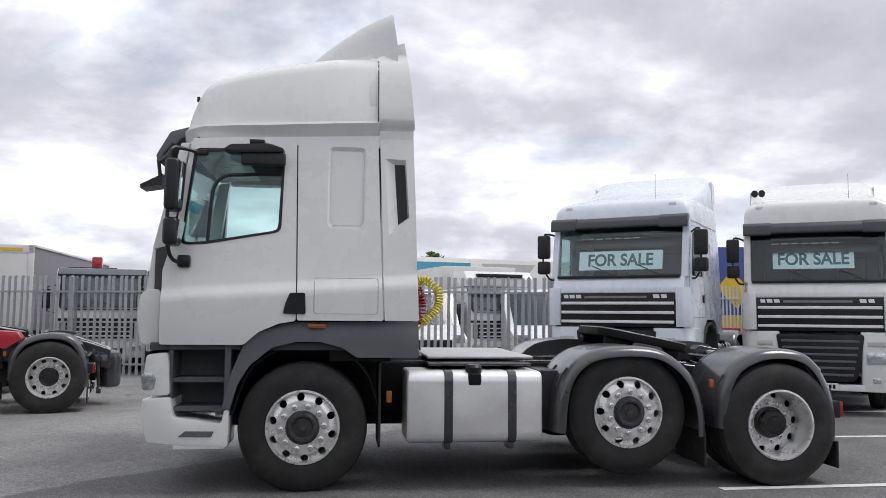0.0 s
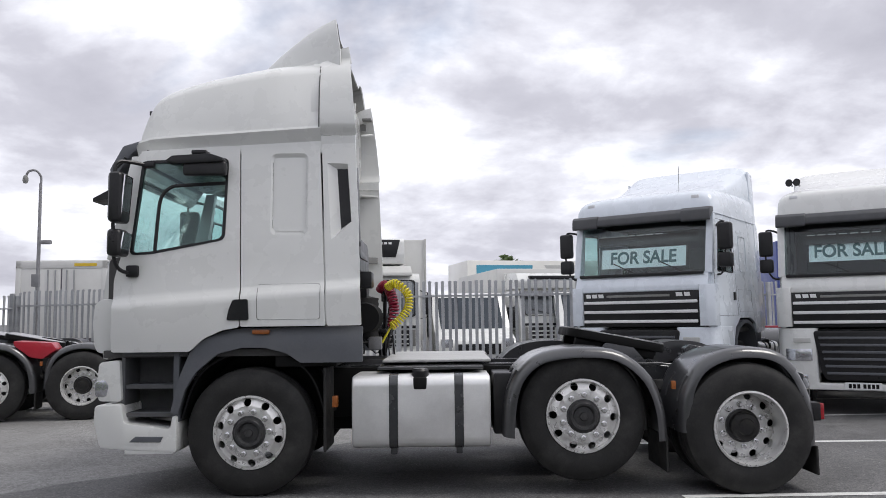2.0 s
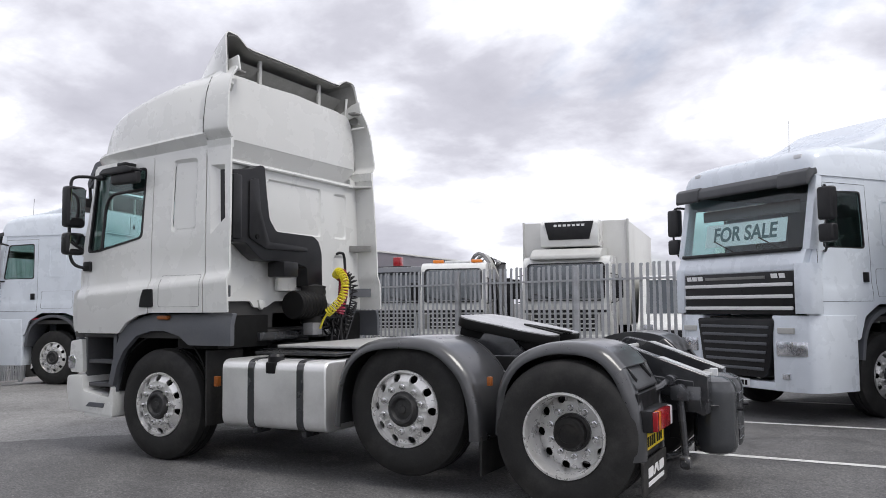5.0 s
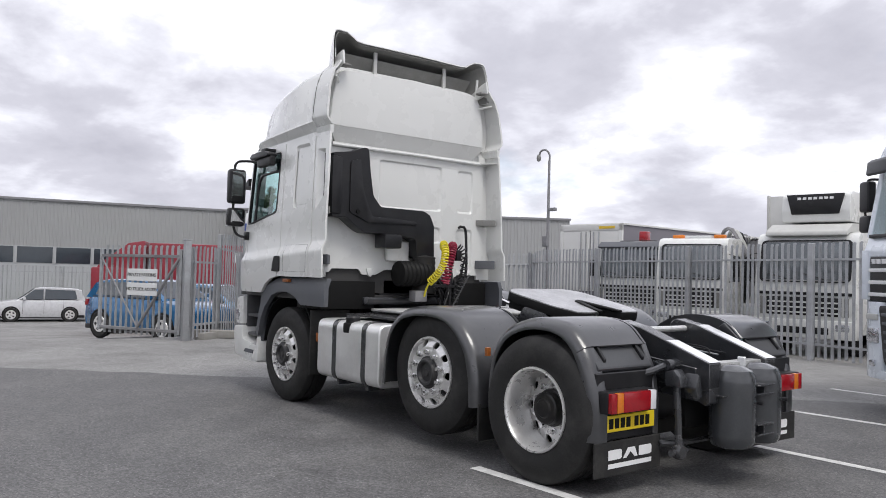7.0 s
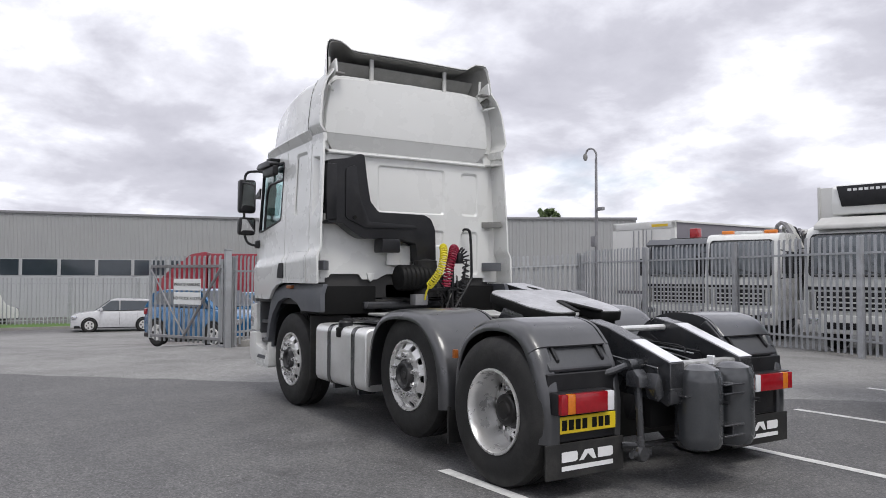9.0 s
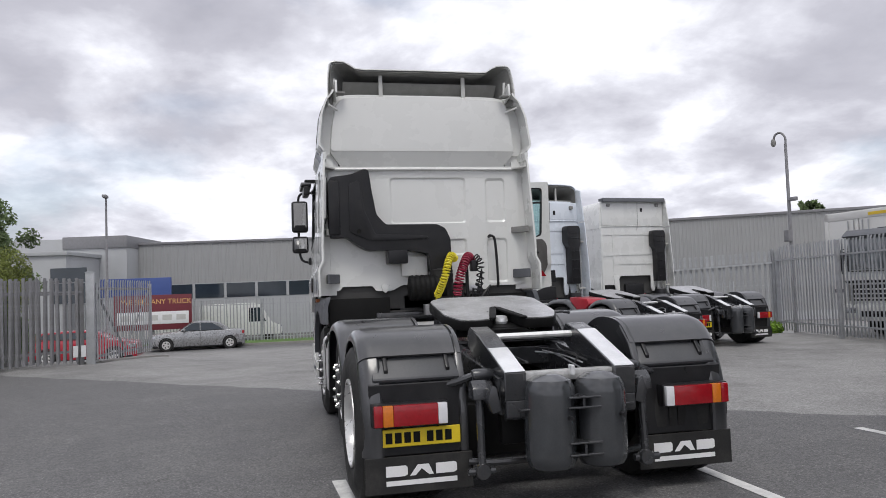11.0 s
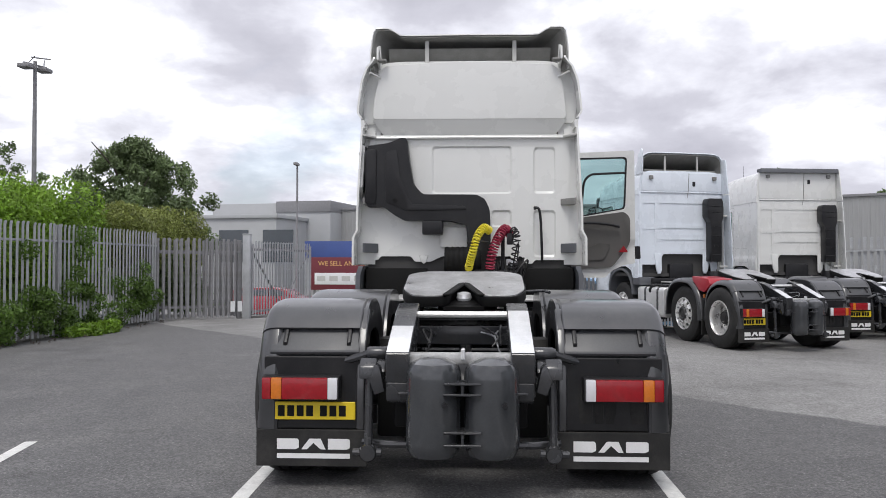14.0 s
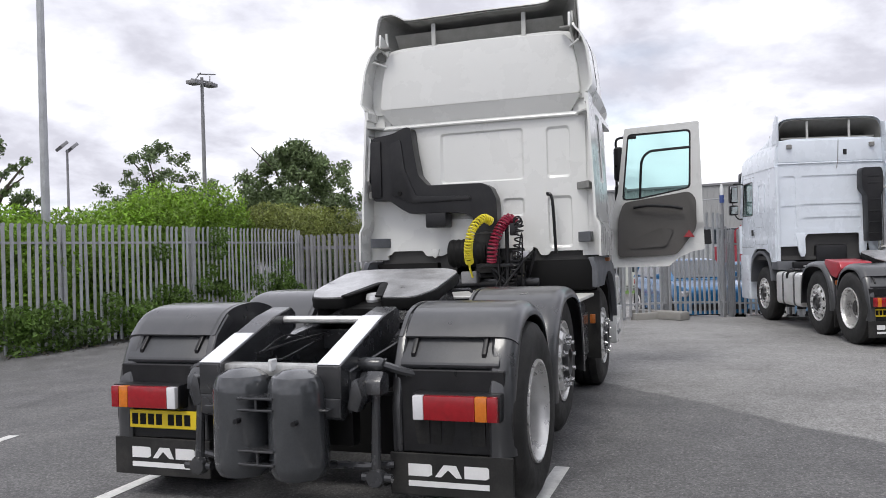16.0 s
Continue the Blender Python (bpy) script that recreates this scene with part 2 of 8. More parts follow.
GRIME = (0.16, 0.14, 0.12)
M = {
    "white": material("white_paint", (0.70, 0.705, 0.685), 0.28, vary=0.012, scale=2.5, bump=0.02, coat=0.6, dirt=GRIME, dirt_amount=0.025),
    "bluewhite": material("pale_blue_white_paint", (0.70, 0.75, 0.81), 0.28, vary=0.03, scale=2.5, bump=0.03, coat=0.6, dirt=GRIME, dirt_amount=0.07),
    "cream": material("off_white_paint", (0.76, 0.75, 0.70), 0.35, vary=0.04, scale=2.5, bump=0.03, coat=0.3, dirt=GRIME, dirt_amount=0.1),
    "gutter": material("grey_sill_paint", (0.50, 0.50, 0.48), 0.45, vary=0.05, dirt=GRIME, dirt_amount=0.15),
    "greyplastic": material("dark_grey_plastic", (0.10, 0.106, 0.118), 0.5, vary=0.08, dirt=(0.2, 0.19, 0.18), dirt_amount=0.15),
    "wellplastic": material("step_well_plastic", (0.085, 0.087, 0.092), 0.6, vary=0.15, scale=9, dirt=(0.2, 0.19, 0.18), dirt_amount=0.3),
    "fender": material("mudguard_plastic", (0.029, 0.030, 0.033), 0.32, spec=0.8, vary=0.12, scale=5, bump=0.04, coat=0.6, dirt=(0.13, 0.125, 0.12), dirt_amount=0.25),
    "guardpanel": material("matt_guard_panel", (0.058, 0.060, 0.065), 0.42, vary=0.15, scale=5, bump=0.1, dirt=(0.10, 0.095, 0.09), dirt_amount=0.25),
    "black": material("black_plastic", (0.013, 0.013, 0.0145), 0.34, spec=0.35, vary=0.2, dirt=(0.07, 0.066, 0.062), dirt_amount=0.2),
    "inner": material("bare_grey_moulding", (0.22, 0.22, 0.21), 0.7, vary=0.15, dirt=GRIME, dirt_amount=0.3),
    "chassis": material("chassis_grey_paint", (0.030, 0.0315, 0.035), 0.25, spec=0.7, vary=0.2, scale=6, bump=0.2, coat=0.25, dirt=(0.09, 0.08, 0.07), dirt_amount=0.3),
    # bright steel; on the ramps its pale colour also holds the sky's reflection
    "worn": material("bright_steel", (0.84, 0.85, 0.86), 0.22, metal=0.35, vary=0.1, scale=9, bump=0.08, dirt=(0.35, 0.34, 0.33), dirt_amount=0.15),
    "tank": material("air_tank_paint", (0.042, 0.045, 0.049), 0.2, vary=0.10, scale=6, bump=0.02, coat=0.7, dirt=(0.16, 0.14, 0.12), dirt_amount=0.08),
    "grease": material("greased_steel", (0.52, 0.52, 0.525), 0.34, metal=0.65, vary=0.25, scale=7, bump=0.10, dirt=(0.07, 0.065, 0.06), dirt_amount=0.4),
    "alu": material("brushed_aluminium", (0.80, 0.80, 0.79), 0.40, metal=0.65, vary=0.06, scale=3, fine=140, bump=0.12, stretch=(1.0, 6.0, 1.0), dirt=(0.35, 0.34, 0.32), dirt_amount=0.35),
    "rim": material("polished_wheel", (0.74, 0.735, 0.72), 0.3, metal=0.55, vary=0.06, scale=14, bump=0.08, dirt=(0.30, 0.28, 0.26), dirt_amount=0.2),
    "deck": material("checker_plate", (0.52, 0.52, 0.51), 0.45, metal=0.6, vary=0.2, scale=12, fine=60, bump=0.7, depth=0.004, dirt=GRIME, dirt_amount=0.3),
    "deckpale": material("pale_checker_plate", (0.50, 0.50, 0.49), 0.5, metal=0.3, vary=0.12, scale=12, fine=60, bump=0.6, depth=0.004, dirt=GRIME, dirt_amount=0.2),
    "rubber": material("tyre_rubber", (0.021, 0.0207, 0.0203), 0.65, spec=0.3, vary=0.25, scale=10, fine=120, bump=0.3, dirt=(0.09, 0.085, 0.08), dirt_amount=0.35),
    "hub": material("hub_steel", (0.016, 0.0155, 0.0155), 0.36, metal=0.2, vary=0.3, scale=20, dirt=(0.08, 0.068, 0.055), dirt_amount=0.4),
    "hubgrey": material("dusty_hub_casting", (0.040, 0.040, 0.041), 0.5, metal=0.2, vary=0.3, scale=20, dirt=(0.11, 0.10, 0.09), dirt_amount=0.35),
    "chrome": material("chrome_nut", (0.7, 0.7, 0.7), 0.2, metal=0.95, vary=0.1, bump=0),
    "redlens": material("red_lens", (0.30, 0.004, 0.010), 0.18, vary=0.15, scale=30, fine=200, bump=0.3, coat=0.5),
    "amber": material("amber_lens", (0.62, 0.17, 0.012), 0.2, vary=0.12, scale=30, fine=200, bump=0.3, coat=0.5),
    "markeramber": material("dull_amber_lens", (0.33, 0.10, 0.02), 0.35, vary=0.2, scale=30, dirt=GRIME, dirt_amount=0.3),
    "clearlens": material("white_lens", (0.72, 0.72, 0.74), 0.18, vary=0.05, bump=0.2, coat=0.5),
    "lampinner": material("lamp_reflector", (0.62, 0.63, 0.66), 0.15, metal=0.8, vary=0.3, scale=25, bump=0.3),
    "yellow": material("yellow_plate", (0.78, 0.58, 0.02), 0.4, vary=0.04, bump=0.02),
    "seamline": material("shadow_gap_rubber", (0.07, 0.07, 0.07), 0.7, vary=0.05, bump=0),
    # also colours the added panels that keep hollows under the truck dark
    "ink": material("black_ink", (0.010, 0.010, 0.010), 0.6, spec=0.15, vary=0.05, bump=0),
    "lettering": material("white_lettering", (0.78, 0.78, 0.78), 0.5, vary=0.04, bump=0),
    "hoseyellow": material("yellow_air_hose", (0.72, 0.62, 0.03), 0.35, vary=0.08, bump=0.05),
    "hosered": material("red_air_hose", (0.26, 0.012, 0.04), 0.35, vary=0.12, bump=0.05),
    "interior": material("cab_trim", (0.06, 0.059, 0.058), 0.8, vary=0.12, scale=15, bump=0.3),
    "trim": material("door_trim", (0.105, 0.10, 0.095), 0.75, vary=0.1, scale=10, bump=0.3),
    "red": material("red_paint", (0.40, 0.012, 0.028), 0.35, vary=0.08, coat=0.4),
    "lorryred": material("deep_red_lorry_paint", (0.24, 0.008, 0.022), 0.4, vary=0.10, coat=0.3, dirt=GRIME, dirt_amount=0.15),
    "sale": material("sale_board", (0.84, 0.92, 0.93), 0.5, vary=0.04, bump=0.02),
    "salegreen": material("sale_letters", (0.07, 0.14, 0.15), 0.5, vary=0.05, bump=0),
    "galv": material("galvanised_steel", (0.40, 0.41, 0.425), 0.5, metal=0.45, vary=0.12, scale=7, fine=60, bump=0.15, dirt=(0.24, 0.23, 0.21), dirt_amount=0.45, random_amount=0.12),
    "galvdark": material("weathered_galvanised_steel", (0.25, 0.25, 0.26), 0.6, metal=0.3, vary=0.15, scale=7, dirt=(0.12, 0.10, 0.08), dirt_amount=0.5, random_amount=0.1),
    "clad": material("grey_cladding", (0.325, 0.33, 0.33), 0.55, vary=0.04, scale=0.6, bump=0.05, dirt=(0.3, 0.29, 0.27), dirt_amount=0.3),
    "cladlight": material("pale_render", (0.40, 0.41, 0.42), 0.6, vary=0.05, scale=0.8, dirt=(0.4, 0.4, 0.38), dirt_amount=0.25),
    "cladblue": material("blue_fascia", (0.05, 0.085, 0.26), 0.5, vary=0.08, scale=1.0),
    "roofgrey": material("roof_edge", (0.22, 0.22, 0.23), 0.6, vary=0.1),
    "darkglass": material("window_pane", (0.03, 0.04, 0.05), 0.08, vary=0.2, scale=0.7, bump=0, coat=0.5),
    "signred": material("sign_maroon", (0.15, 0.022, 0.032), 0.5, vary=0.05),
    "signtext": material("sign_gold_letters", (0.70, 0.42, 0.15), 0.5, vary=0.03, bump=0),
    "signwhite": material("sign_white", (0.72, 0.73, 0.73), 0.5, vary=0.04, bump=0.02),
    "concrete": material("kerb_concrete", (0.27, 0.262, 0.245), 0.85, vary=0.12, scale=6, bump=0.4, dirt=(0.2, 0.19, 0.17), dirt_amount=0.4),
    "line": material("road_paint", (0.66, 0.66, 0.64), 0.7, vary=0.12, scale=10, bump=0.3, dirt=(0.15, 0.15, 0.15), dirt_amount=0.55),
    "carsilver": material("silver_car_paint", (0.33, 0.335, 0.34), 0.28, metal=0.55, vary=0.02, bump=0, coat=0.7),
    "carwhite": material("white_car_paint", (0.55, 0.555, 0.57), 0.28, vary=0.02, bump=0, coat=0.7),
    "carblue": material("blue_car_paint", (0.020, 0.13, 0.29), 0.25, metal=0.3, vary=0.02, bump=0, coat=0.8),
    "carlightblue": material("pale_blue_car_paint", (0.25, 0.42, 0.62), 0.25, metal=0.3, vary=0.02, bump=0, coat=0.8),
    "carred": material("red_car_paint", (0.36, 0.012, 0.028), 0.25, vary=0.02, bump=0, coat=0.8),
    "orange": material("orange_beacon", (0.75, 0.22, 0.03), 0.3, vary=0.05, bump=0),
    "leafdark": leaf_material("tree_leaf", (0.138, 0.19, 0.082)),
    "leafbright": leaf_material("hedge_leaf", (0.19, 0.32, 0.035)),
    "leafivy": leaf_material("ivy_leaf", (0.105, 0.18, 0.036)),
    "leafolive": leaf_material("shrub_leaf", (0.21, 0.245, 0.065)),
    "bark": material("bark", (0.09, 0.075, 0.06), 0.9, vary=0.3, scale=12, bump=0.6, depth=0.01),
    "grass": material("grass", (0.07, 0.14, 0.02), 0.7, vary=0.35, scale=3, fine=25, bump=0.3),
    "glass": glass_material("cab_glass", (0.80, 0.97, 0.95), clear=0.88),
    # opaque pane; sky reflection and light through the cab put into its grey
    "greyglass": material("lorry_screen", (0.12, 0.135, 0.145), 0.06, vary=0.5, scale=1.6, bump=0, coat=0.8),
    "wscreen": glass_material("windscreen_glass", (0.93, 0.99, 0.985), clear=0.97),
    "mirror": material("mirror_face", (0.8, 0.8, 0.8), 0.04, metal=1.0, vary=0.0, bump=0),
    "blue": material("blue_curtain_side", (0.05, 0.08, 0.28), 0.5, vary=0.1, scale=2),
    "yellowprint": material("yellow_print", (0.70, 0.48, 0.03), 0.5, vary=0.05, bump=0),
    "tipper": material("orange_tipper_paint", (0.62, 0.17, 0.03), 0.45, vary=0.12, scale=3, dirt=GRIME, dirt_amount=0.35),
    "teal": material("teal_print", (0.06, 0.28, 0.40), 0.5, vary=0.08, bump=0),
    "trailer": material("trailer_panel", (0.62, 0.62, 0.60), 0.5, vary=0.05, scale=1.5, dirt=(0.35, 0.33, 0.3), dirt_amount=0.35),
    "trailerdark": material("trailer_side", (0.16, 0.15, 0.17), 0.5, vary=0.1, scale=1.5),
}


# ---------------------------------------------------------------- mesh helpers
def bm_box(x0, x1, y0, y1, z0, z1, bev=0.0, seg=2):
    b = bmesh.new()
    v = [b.verts.new((x, y, z)) for x in (x0, x1) for y in (y0, y1) for z in (z0, z1)]
    for f in ((0, 1, 3, 2), (4, 6, 7, 5), (0, 4, 5, 1), (2, 3, 7, 6), (0, 2, 6, 4), (1, 5, 7, 3)):
        b.faces.new([v[i] for i in f])
    return rounded(b, bev, seg)


def rounded(b, bev, seg=2, angle=30):
    if bev > 0:
        b.normal_update()
        es = [e for e in b.edges if len(e.link_faces) == 2 and e.calc_face_angle(0) > radians(angle)]
        bmesh.ops.bevel(b, geom=es, offset=bev, segments=seg, profile=0.6, affect="EDGES", clamp_overlap=True)
    return b


def bm_prism(pts, axis, a, b0, bev=0.0, seg=2):
    """A polygon of (u, v) drawn out along an axis: y takes (x, z), x takes (y, z), z takes (x, y)."""
    b = bmesh.new()
    put = {"y": lambda u, v, w: (u, w, v), "x": lambda u, v, w: (w, u, v), "z": lambda u, v, w: (u, v, w)}[axis]
    lo, hi = [b.verts.new(put(u, v, a)) for u, v in pts], [b.verts.new(put(u, v, b0)) for u, v in pts]
    b.faces.new(lo), b.faces.new(hi[::-1])
    for i in range(len(pts)):
        j = (i + 1) % len(pts)
        b.faces.new((lo[i], hi[i], hi[j], lo[j]))
    bmesh.ops.recalc_face_normals(b, faces=b.faces)
    return rounded(b, bev, seg)


def bm_lathe(profile, seg=32, axis="y", at=(0, 0, 0), cap=True):
    """A profile of (radius, height) turned about an axis."""
    b = bmesh.new()
    rings = []
    for r, h in profile:
        ring = []
        for i in range(seg):
            a = 2 * math.pi * i / seg
            c, s = r * math.cos(a), r * math.sin(a)
            p = {"y": (c, h, s), "x": (h, c, s), "z": (c, s, h)}[axis]
            ring.append(b.verts.new(Vector(p) + Vector(at)))
        rings.append(ring)
    for k in range(len(rings) - 1):
        for i in range(seg):
            j = (i + 1) % seg
            b.faces.new((rings[k][i], rings[k][j], rings[k + 1][j], rings[k + 1][i]))
    for ring in (rings[0], rings[-1]) if cap else ():
        b.faces.new(ring)
    bmesh.ops.remove_doubles(b, verts=b.verts, dist=1e-5)
    return b


def bm_loft(rings, cap=True):
    b = bmesh.new()
    vs = [[b.verts.new(p) for p in ring] for ring in rings]
    n = len(vs[0])
    for k in range(len(vs) - 1):
        for i in range(n):
            j = (i + 1) % n
            b.faces.new((vs[k][i], vs[k][j], vs[k + 1][j], vs[k + 1][i]))
    if cap:
        b.faces.new(vs[0][::-1]), b.faces.new(vs[-1])
    bmesh.ops.recalc_face_normals(b, faces=b.faces)
    return b


def bm_tube(points, r, seg=8):
    """A round bar along a line of points."""
    pts = [Vector(p) for p in points]
    rings, side = [], None
    for i, p in enumerate(pts):
        d = (pts[min(i + 1, len(pts) - 1)] - pts[max(i - 1, 0)]).normalized()
        if side is None:
            side = d.orthogonal().normalized()
        side = (side - d * side.dot(d)).normalized()
        up = d.cross(side)
        rr = r[i] if isinstance(r, (list, tuple)) else r
        rings.append([p + rr * (math.cos(2 * math.pi * k / seg) * side + math.sin(2 * math.pi * k / seg) * up) for k in range(seg)])
    return bm_loft(rings)


def bm_sheet(outline, holes, place, thick, cuts=(), inward=None):
    """A plate with holes drawn in (u, v), cut along lines (point, normal), set in space by place(u, v) and given thickness."""
    b = bmesh.new()
    for loop in (outline, *holes):
        vs = [b.verts.new((u, v, 0)) for u, v in loop]
        for i in range(len(vs)):
            b.edges.new((vs[i], vs[(i + 1) % len(vs)]))
    bmesh.ops.triangle_fill(b, use_beauty=True, use_dissolve=False, edges=b.edges[:], normal=(0, 0, 1))
    for (pu, pv), (nu, nv) in cuts:
        bmesh.ops.bisect_plane(b, geom=b.verts[:] + b.edges[:] + b.faces[:], plane_co=(pu, pv, 0), plane_no=(nu, nv, 0))
    bmesh.ops.recalc_face_normals(b, faces=b.faces)
    base = [(v, Vector(place(v.co.x, v.co.y))) for v in b.verts]
    if thick:
        inward = Vector(inward)
        front = {v: p for v, p in base}
        faces = [tuple(f.verts) for f in b.faces]
        border = [e for e in b.edges if len(e.link_faces) == 1]
        back = {v: b.verts.new(front[v] + inward * thick) for v in front}
        for f in faces:
            b.faces.new([back[v] for v in reversed(f)])
        for e in border:
            v0, v1 = e.verts
            b.faces.new((v0, v1, back[v1], back[v0]))
    for v, p in base:
        v.co = p
    bmesh.ops.recalc_face_normals(b, faces=b.faces)
    return b


def merge(*bms):
    out, tmp = bmesh.new(), bpy.data.meshes.new("tmp")
    for b in bms:
        b.to_mesh(tmp)
        out.from_mesh(tmp)
        b.free()
    bpy.data.meshes.remove(tmp)
    return out


def moved(b, m):
    bmesh.ops.transform(b, matrix=m, verts=b.verts)
    return b


def mesh_of(name, b, mat, angle=32):
    me = bpy.data.meshes.new(name)
    bmesh.ops.recalc_face_normals(b, faces=b.faces)
    b.to_mesh(me)
    b.free()
    me.materials.append(mat if not isinstance(mat, str) else M[mat])
    me.shade_smooth()
    me.set_sharp_from_angle(angle=radians(angle))
    return me


def part(name, b, mat, parent, label="", at=None):
    """One mesh object under a thing or a part."""
    ob = new(name, b if isinstance(b, bpy.types.Mesh) else mesh_of(name, b, mat))
    ob.parent = parent
    if at is not None:
        ob.matrix_basis = at
    if label:
        tagged(ob, label)
    return ob


def thing(name, m, label, category, group="", kind=""):
    ob = new(name)
    ob.empty_display_size = 0.2
    ob.matrix_basis = m
    return tagged(ob, label, category, group, kind)


def solid(name, b, mat, label, category, group="", kind="", m=None):
    """A thing that is one mesh."""
    ob = new(name, mesh_of(name, b, mat))
    if m is not None:
        ob.matrix_basis = m
    return tagged(ob, label, category, group, kind)


def rrect(u0, u1, v0, v1, r, seg=4):
    """A rectangle with round corners."""
    out = []
    for cu, cv, a0 in ((u1 - r, v1 - r, 0), (u0 + r, v1 - r, 90), (u0 + r, v0 + r, 180), (u1 - r, v0 + r, 270)):
        out += [(cu + r * math.cos(radians(a0 + 90 * k / seg)), cv + r * math.sin(radians(a0 + 90 * k / seg))) for k in range(seg + 1)]
    return out


def roundpoly(pts, r, seg=3):
    """A polygon with its corners cut round."""
    out = []
    n = len(pts)
    for i in range(n):
        p, a, c = Vector(pts[i]), Vector(pts[i - 1]), Vector(pts[(i + 1) % n])
        da, dc = (a - p), (c - p)
        k = min(r, da.length * 0.45, dc.length * 0.45)
        p0, p1 = p + da.normalized() * k, p + dc.normalized() * k
        for s in range(seg + 1):
            t = s / seg
            q = p0 * (1 - t) ** 2 + p * 2 * t * (1 - t) + p1 * t * t
            out.append((q.x, q.y))
    return out


def smooth(t):
    t = min(max(t, 0.0), 1.0)
    return t * t * (3 - 2 * t)


def bm_text(words, size, bold=0.0):
    """Words in the built-in font as a thin plate in the x-z plane, centred."""
    cu = bpy.data.curves.new("words", "FONT")
    cu.body, cu.size, cu.align_x, cu.align_y, cu.extrude = words, size, "CENTER", "CENTER", 0.002
    cu.offset = bold
    tmp = bpy.data.objects.new("words", cu)
    me = tmp.to_mesh()
    b = bmesh.new()
    b.from_mesh(me)
    tmp.to_mesh_clear()
    bpy.data.objects.remove(tmp)
    bpy.data.curves.remove(cu)
    return moved(b, pose(0, 0, 0, 90, 0, 0))


# ---------------------------------------------------------------- ground
def ground_height(x, y):
    """Level yard that falls away gently to the road in the west."""
    k = min(1.0, max(0.0, (-8.2 - x) / 21.0))
    gentle, steep = smooth((-9.0 - x) / 22.0), 1 - (1 - k) ** 1.6
    f = smooth((y + 5.0) / 4.5)
    return -1.25 * (gentle + (steep - gentle) * f)


def ground_material():
    m = material("asphalt", (0.105, 0.104, 0.105), 0.74, vary=0.30, scale=2.2, fine=45, bump=0.8, depth=0.008, dirt=(0.16, 0.158, 0.152), dirt_amount=0.6)
    n, l = m.node_tree.nodes, m.node_tree.links
    b = n["Principled BSDF"]
    src = b.inputs["Base Color"].links[0].from_socket
    tc = n["Texture Coordinate"]
    sep = n.new("ShaderNodeSeparateXYZ")
    l.new(tc.outputs["Object"], sep.inputs[0])

    def calc(op, a, c=None):
        k = n.new("ShaderNodeMath")
        k.operation = op
        for i, v in enumerate((a, c)):
            if v is None:
                continue
            if isinstance(v, (int, float)):
                k.inputs[i].default_value = v
            else:
                l.new(v, k.inputs[i])
        return k.outputs[0]

    def noise_at(s, d, r):
        t = n.new("ShaderNodeTexNoise")
        t.inputs["Scale"].default_value, t.inputs["Detail"].default_value, t.inputs["Roughness"].default_value = s, d, r
        l.new(tc.outputs["Object"], t.inputs["Vector"])
        return t.outputs["Fac"]

    def soft(v, lo, hi, a=0.0, z=1.0):
        r = n.new("ShaderNodeMapRange")
        r.interpolation_type = "SMOOTHSTEP"
        l.new(v, r.inputs[0])
        for i, q in enumerate((lo, hi, a, z)):
            r.inputs[i + 1].default_value = q
        return r.outputs[0]

    # older, paler surface of the drive beyond the resurfaced bays
    side = calc("ADD", calc("MULTIPLY", sep.outputs[0], -0.707), calc("MULTIPLY", sep.outputs[1], 0.707))
    side = calc("ADD", side, calc("MULTIPLY", calc("SUBTRACT", noise_at(0.8, 4, 0.5), 0.5), 0.5))
    pale = soft(side, 0.80, 0.90)
    inside = calc("MULTIPLY", pale, soft(sep.outputs[0], -34.0, -30.0))
    mx = n.new("ShaderNodeMix")
    mx.data_type = "RGBA"
    l.new(src, mx.inputs[6])
    blot = n.new("ShaderNodeMix")
    blot.data_type = "RGBA"
    blot.inputs[6].default_value, blot.inputs[7].default_value = (0.235, 0.232, 0.226, 1), (0.165, 0.162, 0.158, 1)
    l.new(soft(noise_at(0.45, 7, 0.62), 0.40, 0.66), blot.inputs[0])
    l.new(blot.outputs[2], mx.inputs[7])
    l.new(inside, mx.inputs[0])
    # dark oil spots and tyre marks
    oil = n.new("ShaderNodeMix")
    oil.data_type = "RGBA"
    oil.inputs[7].default_value = (0.035, 0.034, 0.034, 1)
    l.new(mx.outputs[2], oil.inputs[6])
    l.new(soft(noise_at(1.3, 5, 0.6), 0.64, 0.74, 0.0, 0.55), oil.inputs[0])
    # pale grit
    grit = n.new("ShaderNodeMix")
    grit.data_type = "RGBA"
    grit.inputs[7].default_value = (0.30, 0.29, 0.28, 1)
    l.new(oil.outputs[2], grit.inputs[6])
    l.new(soft(noise_at(46, 4, 0.7), 0.56, 0.68, 0.0, 0.75), grit.inputs[0])
    # single stones of the aggregate, each with its own tone
    cells = n.new("ShaderNodeTexVoronoi")
    cells.inputs["Scale"].default_value = 75
    l.new(tc.outputs["Object"], cells.inputs["Vector"])
    tone = n.new("ShaderNodeSeparateColor")
    l.new(cells.outputs["Color"], tone.inputs[0])
    coarse = n.new("ShaderNodeTexVoronoi")
    coarse.inputs["Scale"].default_value = 24
    l.new(tc.outputs["Object"], coarse.inputs["Vector"])
    tone2 = n.new("ShaderNodeSeparateColor")
    l.new(coarse.outputs["Color"], tone2.inputs[0])
    gain = calc("MULTIPLY", soft(tone.outputs[0], 0.0, 1.0, 0.72, 1.30), soft(tone2.outputs[1], 0.0, 1.0, 0.93, 1.08))
    stones = n.new("ShaderNodeVectorMath")
    stones.operation = "SCALE"
    l.new(grit.outputs[2], stones.inputs[0])
